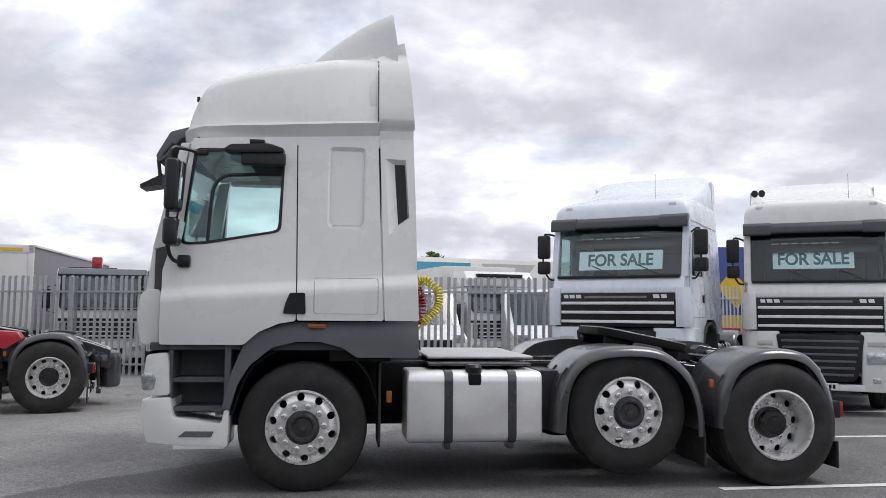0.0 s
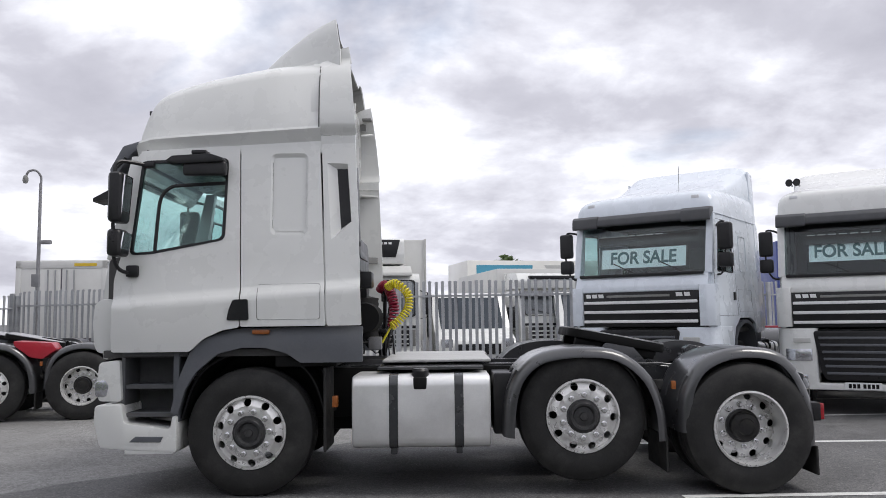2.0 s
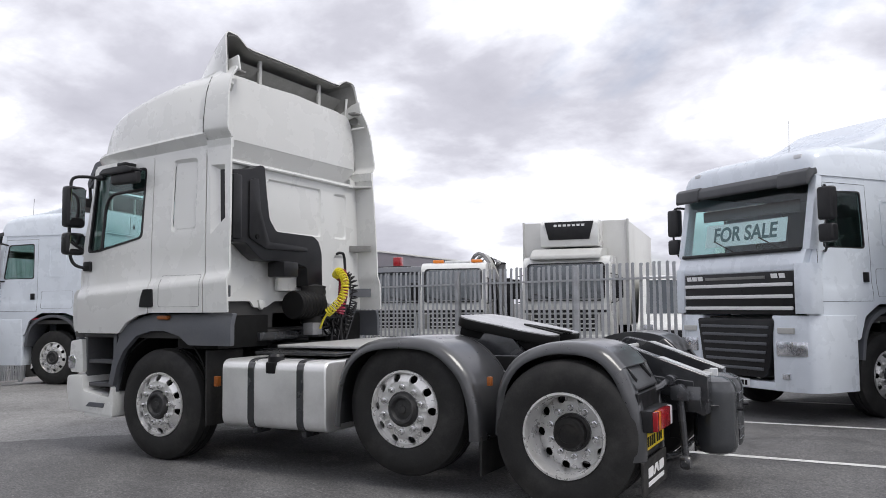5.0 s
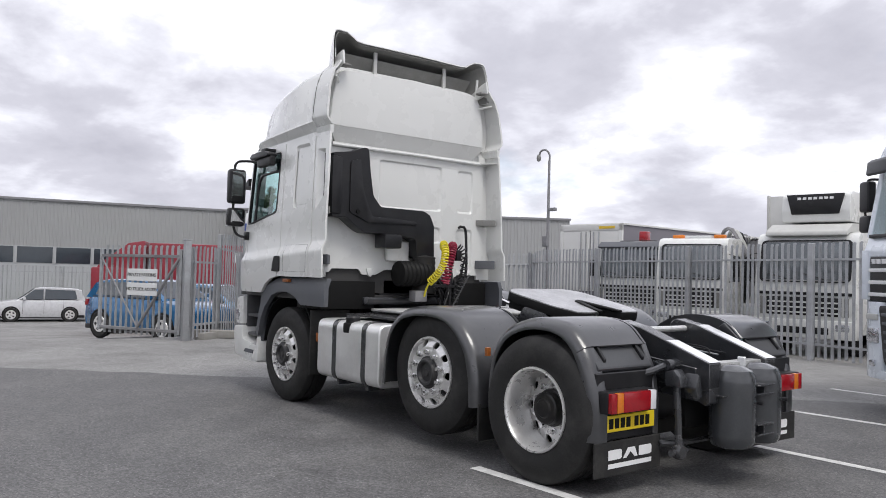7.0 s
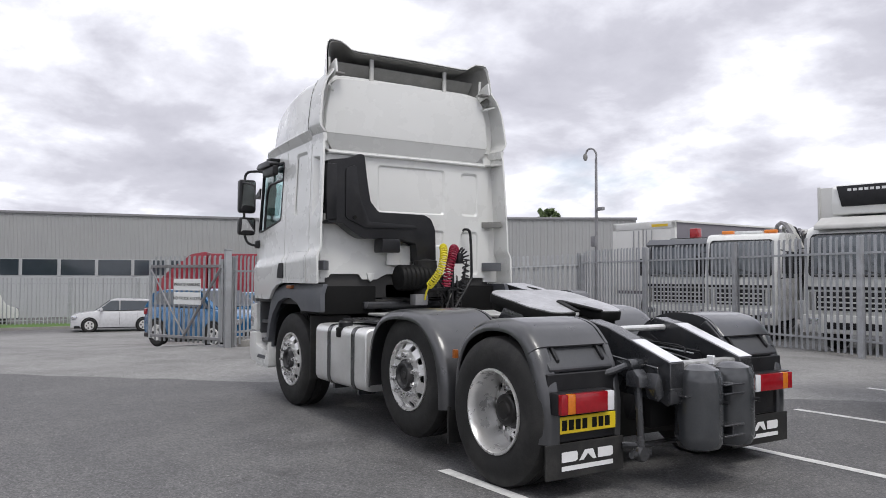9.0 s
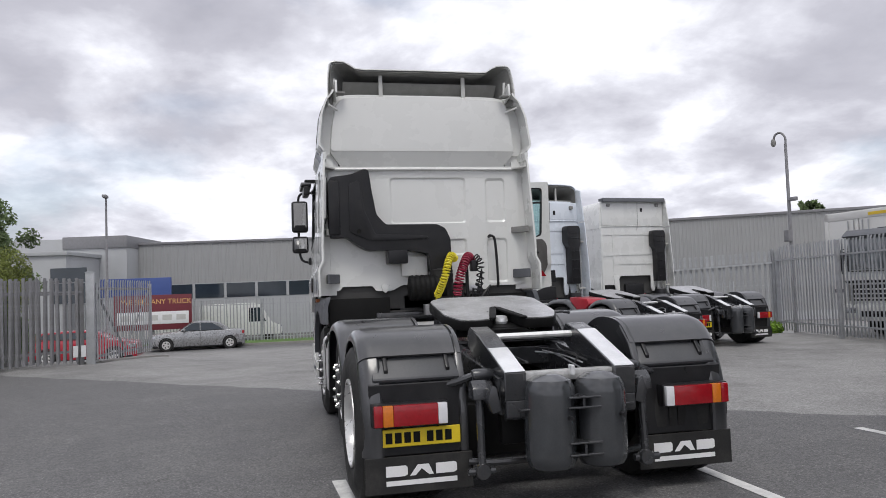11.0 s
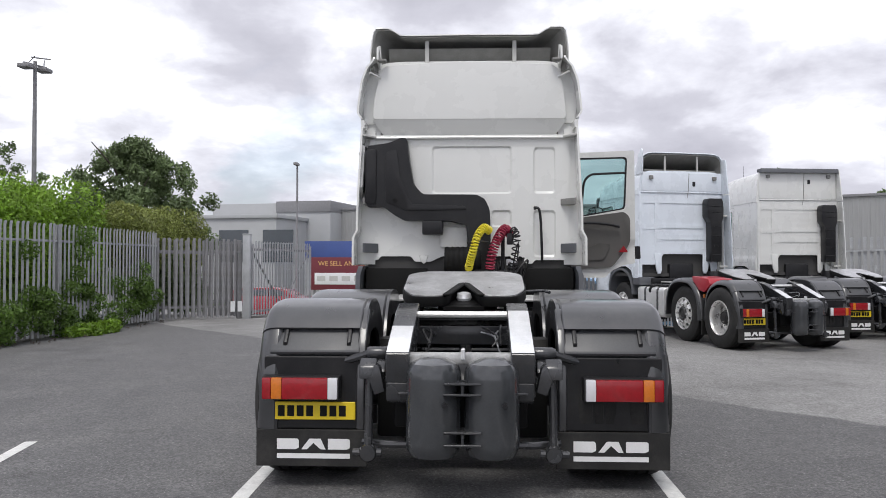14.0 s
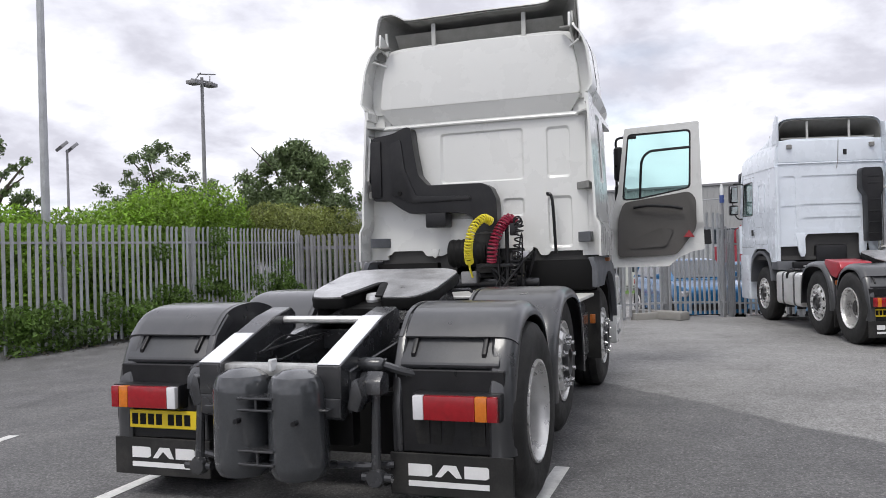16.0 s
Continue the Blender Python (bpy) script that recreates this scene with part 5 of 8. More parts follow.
    for x, lo_z, hi_z, k in ((-1.03, 2.80, 2.86, 0.74), (-1.01, 2.80, 2.90, 0.85), (-0.96, 2.808, 2.925, 0.905), (-0.85, 2.818, 2.945, 0.935), (-0.6, 2.83, 2.955, 0.965), (-0.3, 2.842, 2.965, 0.985), (0.2, 2.865, 2.99, 1.0), (0.578, 2.882, 3.01, 1.0)):
        band.append([(x, q * k, z) for q, z in ((-1.148, lo_z), (-1.212, hi_z - 0.02), (-1.205, hi_z), (1.205, hi_z), (1.212, hi_z - 0.02), (1.148, lo_z))])
    part("roof_base", bm_loft(band), "white", t, "white roof gutter band leaning inwards")
    rp = roundpoly([(-1.07, 2.965), (-1.045, 3.25), (-0.995, 3.50), (-0.92, 3.575), (0.0, 3.615), (0.92, 3.575), (0.995, 3.50), (1.045, 3.25), (1.07, 2.965)], 0.05, 4)
    part("roof_back", bm_prism(rp, "x", 0.50, 0.675, 0.03, 3), "white", t, "white roof back panel")
    part("roof_skirt", bm_loft([[(0.672, -1.07, 2.965), (0.672, 1.07, 2.965), (0.50, 1.07, 2.965), (0.50, -1.07, 2.965)], [(0.60, -0.95, 2.80), (0.60, 0.95, 2.80), (0.50, 0.95, 2.80), (0.50, -0.95, 2.80)]]), "white", t)
    # roof deflector: hollow shell, dark inside
    ends = [(-1.0, -1.0, 0.0), (-1.0, -0.60, 0.0), (-0.99, -0.30, 0.0), (-0.975, -0.10, 0.0), (-0.95, -0.02, 0.0), (-0.91, 0.0, 0.0), (-0.82, 0.0, 0.004), (-0.76, 0.0, 0.030), (-0.70, 0.0, 0.066), (-0.62, 0.0, 0.073), (-0.3, 0.0, 0.070), (0.0, 0.0, 0.068)]
    ends += [(-u, d, q) for u, d, q in reversed(ends[:-1])]

    def spoiler_skin(inset, down, thick):
        b = bmesh.new()
        rows = []
        for x, z, w, k in ((-0.09, 3.555, 0.70, 0.0), (0.03, 3.655, 0.76, 0.1), (0.16, 3.750, 0.82, 0.3), (0.29, 3.830, 0.885, 0.6), (0.42, 3.900, 0.955, 0.9), (0.56, 3.955, 1.03, 1.1), (0.68, 3.990, 1.09, 1.2)):
            rows.append([b.verts.new((x - 0.1 * inset + (0.05 * min(1.0, -1.5 * d) if x > 0.6 else 0.0), (w - inset) * u, max(3.50, z - down - q * k + d * (z - 3.50)))) for u, d, q in ends])
        for r0, r1 in zip(rows[:-1], rows[1:]):
            for j in range(len(ends) - 1):
                b.faces.new((r0[j], r1[j], r1[j + 1], r0[j + 1]))
        bmesh.ops.recalc_face_normals(b, faces=b.faces)
        bmesh.ops.solidify(b, geom=b.faces[:], thickness=thick)
        return b

    sp = part("roof_spoiler", spoiler_skin(0.0, 0.0, 0.012), "white", t, "white roof air deflector")
    part("spoiler_inside", spoiler_skin(0.03, 0.028, 0.004), "inner", sp, "bare dark grey inner face")
    part("spoiler_back", bm_prism([(0.40, 3.55), (0.60, 3.77), (0.585, 3.77), (0.385, 3.55)], "y", -0.90, 0.90), "inner", sp, "bare dark grey inner face")
    for y in (-0.47, 0.50):
        part("spoiler_strut", bm_box(0.57, 0.60, y - 0.022, y + 0.022, 3.57, 3.865, 0.004, 1), "gutter", sp)
    for s in (-1, 1):
        part("spoiler_stay", bm_tube([(0.60, s * 0.99, 3.58), (0.61, s * 1.0, 3.80)], 0.016), "white", sp)
        part("spoiler_cheek", bm_prism([(0.12, 3.50), (0.16, 3.53), (0.45, 3.61), (0.58, 3.655), (0.68, 3.715), (0.79, 3.745), (0.815, 3.60), (0.60, 3.54)], "y", s * 0.985, s * 1.01, 0.008), "white", sp)
        part("cheek_flange", bm_box(0.70, 0.80, s * 0.90, s * 1.0, 3.585, 3.61, 0.006, 1), "inner", sp)
    part("sun_visor", bm_prism(roundpoly([(-1.22, 2.64), (-1.24, 2.70), (-1.13, 2.90), (-0.98, 2.945), (-0.93, 2.90), (-1.05, 2.84), (-1.16, 2.68)], 0.015, 2), "y", -1.02, 1.02, 0.012), "greyplastic", t, "dark tinted sun visor")
    part("roof_marker", bm_box(-0.945, -0.92, -0.93, -0.90, 3.18, 3.225, 0.008), "black", t)
    # kerb mirrors
    part("kerb_mirror", bm_prism(roundpoly([(-0.66, 2.70), (-0.60, 2.745), (-0.30, 2.76), (-0.18, 2.72), (-0.20, 2.69), (-0.60, 2.675)], 0.015, 2), "y", -1.35, -1.23, 0.02), "black", t, "black kerb mirror over the door")
    part("kerb_mirror_cup", bm_box(-0.52, -0.17, -1.325, -1.25, 2.585, 2.70, 0.03, 3), "black", t)
    part("kerb_mirror_arm", bm_box(-0.46, -0.34, -1.30, -1.14, 2.765, 2.80, 0.012), "black", t)
    part("front_mirror", bm_loft([[(-1.33, -1.12, 2.41), (-1.33, -0.9, 2.41), (-1.33, -0.9, 2.44), (-1.33, -1.12, 2.44)], [(-1.16, -1.12, 2.44), (-1.16, -0.9, 2.44), (-1.16, -0.9, 2.53), (-1.16, -1.12, 2.53)]]), "black", t, "black front mirror")
    part("front_mirror_arm", bm_tube([(-1.2, -1.0, 2.5), (-1.22, -1.0, 2.66), (-1.1, -1.02, 2.8)], 0.016), "black", t)
    # seats, dash, wheel
    for y in (-0.62, 0.62):
        seat = part("seat", bm_box(-0.65, -0.15, y - 0.26, y + 0.26, 1.55, 1.72, 0.06, 3), "interior", t, "dark cloth cab seat")
        part("seat_back", moved(bm_box(-0.10, 0.06, y - 0.25, y + 0.25, 1.68, 2.32, 0.06, 3), pose(0, 0, 0)), "interior", seat)
        part("headrest", bm_box(-0.06, 0.05, y - 0.13, y + 0.13, 2.34, 2.50, 0.04, 3), "interior", seat)
        part("seat_base", bm_box(-0.55, -0.2, y - 0.2, y + 0.2, 1.18, 1.55, 0.03), "interior", seat)
    part("dashboard", bm_prism(roundpoly([(-1.2, 1.3), (-1.2, 1.93), (-1.0, 1.98), (-0.86, 1.88), (-0.86, 1.5), (-0.95, 1.3)], 0.04, 3), "y", -1.08, 1.08, 0.02), "interior", t)
    ring = [(-0.80 + 0.10 * math.sin(a) * 0.5, 0.62 + 0.23 * math.cos(a), 1.93 + 0.21 * math.sin(a)) for a in [2 * math.pi * i / 24 for i in range(25)]]
    part("steering_wheel", bm_tube(ring, 0.016, 6), "black", t)
    # intake stack on the back wall
    duct = roundpoly([(-1.105, 1.99), (-1.105, 2.655), (-0.86, 2.69), (-0.74, 2.745), (-0.675, 2.74), (-0.645, 2.50), (-0.60, 2.24), (-0.50, 2.13), (0.08, 2.125), (0.17, 2.08), (0.225, 1.96), (0.235, 1.60), (-0.01, 1.60), (-0.03, 1.80), (-0.22, 1.84), (-0.70, 1.845), (-0.80, 1.90), (-0.93, 1.995)], 0.03, 3)
    stack = part("intake_duct", bm_prism(duct, "x", 0.66, 0.835, 0.045, 4), "black", t, "black plastic air intake duct")
    part("duct_rib", bm_prism(roundpoly([(-0.90, 2.05), (-0.90, 2.58), (-0.78, 2.62), (-0.74, 2.30), (-0.62, 2.02), (-0.05, 2.00), (-0.02, 1.96), (-0.66, 1.95)], 0.03, 3), "x", 0.825, 0.85, 0.012), "black", stack)
    part("duct_box", bm_box(0.70, 0.86, -1.125, -1.0, 2.02, 2.62, 0.03), "black", stack)
    part("duct_box", bm_box(0.72, 0.93, -0.50, -0.28, 1.69, 1.84, 0.02), "black", stack)
    part("duct_plug", bm_lathe([(0.0, 0.862), (0.022, 0.862), (0.026, 0.83)], 12, "x", (0, -0.80, 2.06)), "ink", stack)
    ribs = []
    for i in range(14):
        ribs += [(0.125 + (0.008 if i % 2 else 0.0), 1.22 + i * 0.03)]
    part("bellows", bm_lathe([(0.0, 1.22)] + ribs + [(0.0, 1.64)], 20, "z", (0.81, 0.11, 0)), "rubber", stack)
    can = []
    for i in range(15):
        can += [(0.135 + (0.01 if i % 2 else 0), -0.33 + i * 0.028)]
    part("air_filter", bm_lathe([(0.0, -0.33)] + can + [(0.0, 0.065)], 22, "y", (0.84, 0.07, 1.42)), "ink", t, "ribbed black air filter canister")
    part("filter_plate", bm_box(0.66, 0.70, -0.32, -0.02, 1.56, 1.78, 0.01), "white", t)
    # dark gap under the cab: suspension, with near-black boxes filling it
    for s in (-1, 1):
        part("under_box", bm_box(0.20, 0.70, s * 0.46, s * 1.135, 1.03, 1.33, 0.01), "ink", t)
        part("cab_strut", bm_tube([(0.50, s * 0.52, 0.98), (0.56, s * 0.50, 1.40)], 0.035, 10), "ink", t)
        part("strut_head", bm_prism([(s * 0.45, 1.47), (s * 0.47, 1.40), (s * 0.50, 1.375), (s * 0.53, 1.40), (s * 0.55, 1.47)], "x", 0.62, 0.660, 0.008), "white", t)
    # unseen tray and side plates added to block light under the chassis
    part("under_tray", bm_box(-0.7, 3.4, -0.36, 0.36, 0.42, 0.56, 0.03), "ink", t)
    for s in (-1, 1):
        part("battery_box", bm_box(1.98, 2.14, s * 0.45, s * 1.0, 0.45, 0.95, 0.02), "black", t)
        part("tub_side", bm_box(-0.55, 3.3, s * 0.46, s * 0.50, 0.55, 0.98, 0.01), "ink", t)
    for k in range(9):
        y0 = 0.30 + 0.03 * k
        pts = spline([(0.72, random.uniform(0.1, 0.6), random.uniform(1.15, 1.45)), (random.uniform(0.85, 1.0), y0, random.uniform(1.05, 1.35)), (random.uniform(0.9, 1.05), y0 + random.uniform(-0.1, 0.1), random.uniform(1.2, 1.65)), (random.uniform(0.85, 1.1), random.uniform(0.2, 0.5), 1.04)], 6)
        part("air_line", bm_tube(pts, random.uniform(0.007, 0.014), 5), "black", t)
    part("hose_clamp", bm_box(0.94, 1.04, 0.40, 0.47, 1.58, 1.70, 0.015), "black", t)
    part("cab_beam", bm_box(0.62, 0.74, -0.62, 0.62, 1.08, 1.16, 0.015), "chassis", t)
    part("engine", bm_box(-0.6, 0.60, -0.34, 0.34, 0.9, 1.40, 0.06), "black", t)
    part("valve_block", bm_box(0.86, 0.98, -0.12, 0.04, 1.12, 1.24, 0.01), "galvdark", t)
    part("work_lamp", bm_box(0.74, 0.80, 0.40, 0.53, 1.36, 1.43, 0.01), "clearlens", t, "small white work lamp")
    part("cab_pipe", bm_tube(spline([(0.67, 0.72, 1.98), (0.72, 0.72, 1.99), (0.74, 0.77, 1.93), (0.74, 0.79, 1.50), (0.72, 0.79, 1.40)], 4), 0.016, 6), "black", t)
    # rack with coiled air lines
    part("hose_post", bm_tube([(0.98, 0.36, 1.02), (0.98, 0.36, 1.70)], 0.02, 8), "black", t)
    part("hose_rack", bm_box(0.95, 1.02, 0.05, 0.48, 1.28, 1.31, 0.006), "black", t)

    def coil(line, r, turns, wire, mt, label):
        pts = [Vector(p) for p in spline(line, 12)]
        total = len(pts) - 1
        out = []
        for i in range(total * 8):
            f = i / 8
            k = int(f)
            p = pts[k].lerp(pts[k + 1], f - k)
            d = (pts[k + 1] - pts[k]).normalized()
            a = d.cross(Vector((1, 0.2, 0))).normalized()
            c = d.cross(a)
            w = 2 * math.pi * turns * f / total
            out.append(p + r * (math.cos(w) * a + math.sin(w) * c))
        part("air_hose", bm_tube(out, wire, 5), mt, t, label)

    coil([(1.02, 0.22, 1.72), (1.10, 0.16, 1.755), (1.22, 0.09, 1.66), (1.235, 0.05, 1.53), (1.17, 0.02, 1.42), (1.07, 0.0, 1.335)], 0.036, 24, 0.0085, "hoseyellow", "coiled yellow air hose")
    coil([(0.93, 0.43, 1.70), (0.98, 0.38, 1.745), (1.05, 0.31, 1.65), (1.08, 0.25, 1.50), (1.06, 0.22, 1.33)], 0.044, 21, 0.010, "hosered", "coiled dark red air hose")
    coil([(0.98, 0.46, 1.74), (1.04, 0.50, 1.66), (1.06, 0.48, 1.45), (1.02, 0.44, 1.28), (1.0, 0.40, 1.12)], 0.038, 15, 0.008, "black", "coiled black cable")
    part("hose_tail", bm_tube(spline([(1.07, 0.0, 1.335), (1.03, -0.01, 1.27), (0.98, 0.0, 1.18)], 4), 0.011, 6), "hoseyellow", t)
    # the cab rides slightly off centre on its suspension
    for ob in t.children:
        if ob not in gear:
            ob.location.y += 0.012
    return t


build_main_tractor()


# ---------------------------------------------------------------- long-cab tractor units parked around
def xf_y(x, z):
    base = 1.225 - 0.035 * max(0.0, z - 1.9)
    base -= 0.02 * smooth((z - 1.52) / 0.08)
    if x < -0.95:
        base -= 0.55 * (x + 0.95) ** 2
    return base


XF_CUTS = [((0, z), (0, 1)) for z in (1.2, 1.5, 1.56, 1.62, 1.9, 2.3, 2.6)] + [((x, 0), (1, 0)) for x in (-1.25, -1.1, -0.95)]


def long_cab_tractor(m, paint, label, spoiler, zt=3.34, rise=0.44, sale=None, sale_up=0.0, red_cover=False, front_plate=False, horns=False, open_left=False):
    t = thing("tractor_unit", m, label, "truck", "tractor units parked in the yard")
    running_gear(t, 0.0)
    plate(t, 4.505, -1.18, -0.66, 0.425, 0.535)
    place = lambda s: (lambda u, v: (u, s * xf_y(u, v), v))
    for s in (-1, 1):
        win = roundpoly([(-1.14, 2.02), (-1.03, 2.68), (-0.45, 2.70), (-0.43, 2.02)], 0.05, 3)
        outline = [(-1.36, 0.95), (-1.36, 1.75), (-1.25, 2.05), (-1.13, 2.86), (0.84, 2.86), (0.86, 1.12), (0.62, 1.12), (0.55, 1.28), (0.30, 1.36), (-0.25, 1.36), (-0.50, 1.22), (-0.60, 0.95)]
        side = part("cab_side", bm_sheet(roundpoly(outline, 0.03, 2), [win], place(s), 0.04, XF_CUTS, inward=(0, -s, 0)), paint, t)
        pane = bm_sheet(win, [], lambda u, v: (u, s * (xf_y(u, v) - 0.012), v), 0.004, inward=(0, -s, 0))
        part("window_pane", pane, "glass", side, "tinted side window").visible_shadow = False
        part("window_seal", bm_sheet(grown(win, 0.004), [grown(win, -0.02)], lambda u, v: (u, s * (xf_y(u, v) + 0.003), v), 0.02, inward=(0, -s, 0)), "black", side)
        gap = [(-1.22, 1.40), (-1.22, 2.0), (-1.09, 2.78), (-0.36, 2.78), (-0.34, 1.40)]
        part("door_gap", bm_sheet(grown(gap, 0.005), [gap], lambda u, v: (u, s * (xf_y(u, v) + 0.002), v), 0.004, XF_CUTS, inward=(0, -s, 0)), "ink", side)
        part("door_handle", bm_box(-0.49, -0.40, s * 1.20, s * 1.228, 1.62, 1.74, 0.008), "black", side)
        part("locker_gap", bm_sheet(grown(rrect(-0.25, 0.45, 1.45, 1.78, 0.02, 1), 0.005), [rrect(-0.25, 0.45, 1.45, 1.78, 0.02, 1)], lambda u, v: (u, s * (xf_y(u, v) + 0.002), v), 0.004, XF_CUTS, inward=(0, -s, 0)), "ink", side)
        boss = rrect(-0.10, 0.28, 2.05, 2.62, 0.05)
        part("pressing", bm_sheet(boss, [grown(boss, -0.03)], lambda u, v: (u, s * (xf_y(u, v) + 0.008), v), 0.012, inward=(0, -s, 0)), paint, side)
        arch = spline([(-0.60, 0.72), (-0.52, 1.05), (-0.32, 1.25), (0.02, 1.33), (0.36, 1.25), (0.56, 1.05), (0.64, 0.78)], 4)
        part("wheel_arch", arc_shell(arch, s * 0.7, s * 1.235, 0.05), "greyplastic", t, "dark grey wheel arch")
        part("sill", bm_box(0.60, 0.92, s * 0.8, s * 1.21, 0.98, 1.14, 0.02), "greyplastic", t)
        # deflector behind the cab
        if s < 0 and open_left:
            part("corner_post", bm_prism(roundpoly([(0.84, -1.20), (0.90, -1.185), (0.90, -1.12), (0.84, -1.12)], 0.02, 2), "z", 1.14, 2.86), paint, t)
        de = roundpoly([(0.875, 1.14), (0.865, 2.86), (1.10, 2.86), (1.16, 1.9), (1.17, 1.14)], 0.015, 2)
        if s > 0 or not open_left:
            part("side_deflector", bm_sheet(de, [], lambda u, v: (u, s * (xf_y(0, v) - 0.015 * (u - 0.86) * 4), v), 0.022, XF_CUTS[:7], inward=(0, -s, 0)), paint, t)
        # mirrors
        arm = spline([(-1.05, s * 1.16, 2.68), (-1.20, s * 1.28, 2.72), (-1.27, s * 1.36, 2.66), (-1.27, s * 1.36, 2.2), (-1.2, s * 1.28, 2.0), (-1.12, s * 1.18, 1.98)], 3)
        ma = part("mirror_arm", bm_tube(arm, 0.016, 6), "black", t)
        for z0, z1 in ((2.32, 2.70), (2.07, 2.28)):
            body = part("mirror", bm_box(-1.31, -1.19, s * 1.25, s * 1.47, z0, z1, 0.045, 3), "black", ma, "black mirror housing")
            part("mirror_glass", bm_box(-1.19, -1.185, s * 1.275, s * 1.445, z0 + 0.03, z1 - 0.03), "mirror", body)
        # front corner: flank air guide, headlamp, bumper end
        cg = [(-1.44, s * 0.98), (-1.46, s * 1.10), (-1.38, s * 1.21), (-1.22, s * 1.235), (-1.22, s * 0.98)]
        part("corner_guide", bm_prism(roundpoly(cg, 0.03, 3), "z", 1.26, 1.84, 0.03, 2), paint, t)
        lc = [(-1.46, s * 0.62), (-1.44, s * 0.95), (-1.36, s * 1.15), (-1.22, s * 1.235), (-0.64, s * 1.235), (-0.64, s * 0.9), (-1.1, s * 0.62)]
        lower = part("bumper_end", bm_prism(roundpoly(lc, 0.05, 3), "z", 0.36, 1.24, 0.035, 2), paint, t)
        part("headlamp", bm_prism(roundpoly([(-1.475, s * 0.70), (-1.46, s * 0.95), (-1.38, s * 1.12), (-1.36, s * 1.08), (-1.42, s * 0.7)], 0.02, 2), "z", 0.77, 0.94, 0.015), "lampinner", lower, "clear headlamp cluster")
        part("fog_lamp", bm_box(-1.468, -1.44, s * 0.78, s * 0.90, 0.50, 0.57, 0.01), "lampinner", lower)
        part("bumper_recess", bm_box(-1.466, -1.44, s * 0.72, s * 0.98, 1.03, 1.10, 0.012), "gutter", lower)
    # front
    part("front_skirt", bm_box(-1.46, -1.2, -0.66, 0.66, 0.36, 0.46, 0.02), paint, t)
    nose = [(-1.42, 1.755), (-1.42, 1.84), (-1.35, 2.02), (-1.20, 2.02), (-1.20, 1.755)]
    part("header_panel", bm_prism(roundpoly(nose, 0.02, 2), "y", -1.12, 1.12, 0.02), paint, t)
    gr = part("grille", bm_box(-1.425, -1.30, -0.97, 0.97, 1.25, 1.76, 0.012), "black", t, "black grille with pale bars")
    for z in (1.605, 1.465, 1.325):
        part("grille_bar", bm_box(-1.452, -1.42, -0.96, 0.96, z - 0.022, z + 0.022, 0.012), "lettering", gr)
    part("grille_slot", bm_box(-1.435, -1.42, -0.52, 0.55, 1.68, 1.715, 0.006), "inner", gr)
    for y0, y1 in ((0.60, 0.70), (0.715, 0.815), (0.83, 0.92), (-0.73, -0.62), (-0.85, -0.75)):
        part("mark", bm_prism([(y0, 1.68), (y0 + 0.012, 1.735), (y1, 1.735), (y1 - 0.012, 1.68)], "x", -1.437, -1.424), "lettering", gr)
    low = roundpoly([(-0.68, 1.20), (0.68, 1.20), (0.58, 0.60), (0.50, 0.50), (-0.50, 0.50), (-0.58, 0.60)], 0.05, 3)
    lg = part("lower_grille", bm_prism(low, "x", -1.475, -1.30, 0.015), "black", t, "black lower grille")
    for i in range(6):
        z = 0.60 + 0.10 * i
        part("grille_slat", bm_box(-1.492, -1.47, -0.50 - 0.02 * i, 0.50 + 0.02 * i, z - 0.018, z + 0.018, 0.008), "greyplastic", lg)
    if front_plate:
        plate(t, -1.475, -0.26, 0.26, 0.375, 0.475, "signwhite", d=-1)
    scr = part("windscreen", bm_prism([(-1.355, 2.02), (-1.20, 2.80), (-1.192, 2.80), (-1.347, 2.02)], "y", -1.10, 1.10), "wscreen", t, "windscreen glass")
    scr.visible_shadow = False
    for s in (-1, 1):
        part("screen_pillar", bm_prism([(-1.36, 2.0), (-1.19, 2.86), (-1.10, 2.86), (-1.2, 2.0)], "y", s * 1.06, s * 1.175, 0.015), paint, t)
        part("wiper", bm_tube([(-1.365, -0.75 + 0.8 * (s + 1) * 0.5, 2.02), (-1.335, -0.35 + 0.8 * (s + 1) * 0.5, 2.19)], 0.009, 5), "black", t)
    part("wiper_tray", bm_box(-1.40, -1.33, -1.05, 1.05, 1.985, 2.03, 0.01), "black", t)
    vz = [(-1.345, 2.765), (-1.365, 2.785), (-1.355, 2.87), (-1.31, 2.925), (-1.18, 2.95), (-1.16, 2.88), (-1.26, 2.85), (-1.325, 2.765)]
    for s in (-1, 1):
        part("visor_end", bm_prism(roundpoly([(-1.35, 2.735), (-1.375, 2.76), (-1.362, 2.90), (-1.30, 2.945), (-1.2, 2.90), (-1.30, 2.80)], 0.012, 2), "y", s * 0.72, s * 1.178, 0.012), "guardpanel", t)
    part("sun_visor", bm_prism(roundpoly(vz, 0.012, 2), "y", -1.17, 1.17, 0.015), "guardpanel", t, "dark grey sun visor")
    part("cab_floor", bm_box(-1.3, 0.8, -1.16, 1.16, 1.15, 1.22), "interior", t)
    part("dashboard", bm_box(-1.28, -0.95, -1.12, 1.12, 1.5, 1.98, 0.05), "interior", t)
    part("inner_back", bm_box(0.70, 0.74, -1.14, 1.14, 1.2, 2.85), "interior", t)
    part("roof_lining", bm_box(-1.1, 0.7, -1.12, 1.12, 2.84, 2.87), "interior", t)
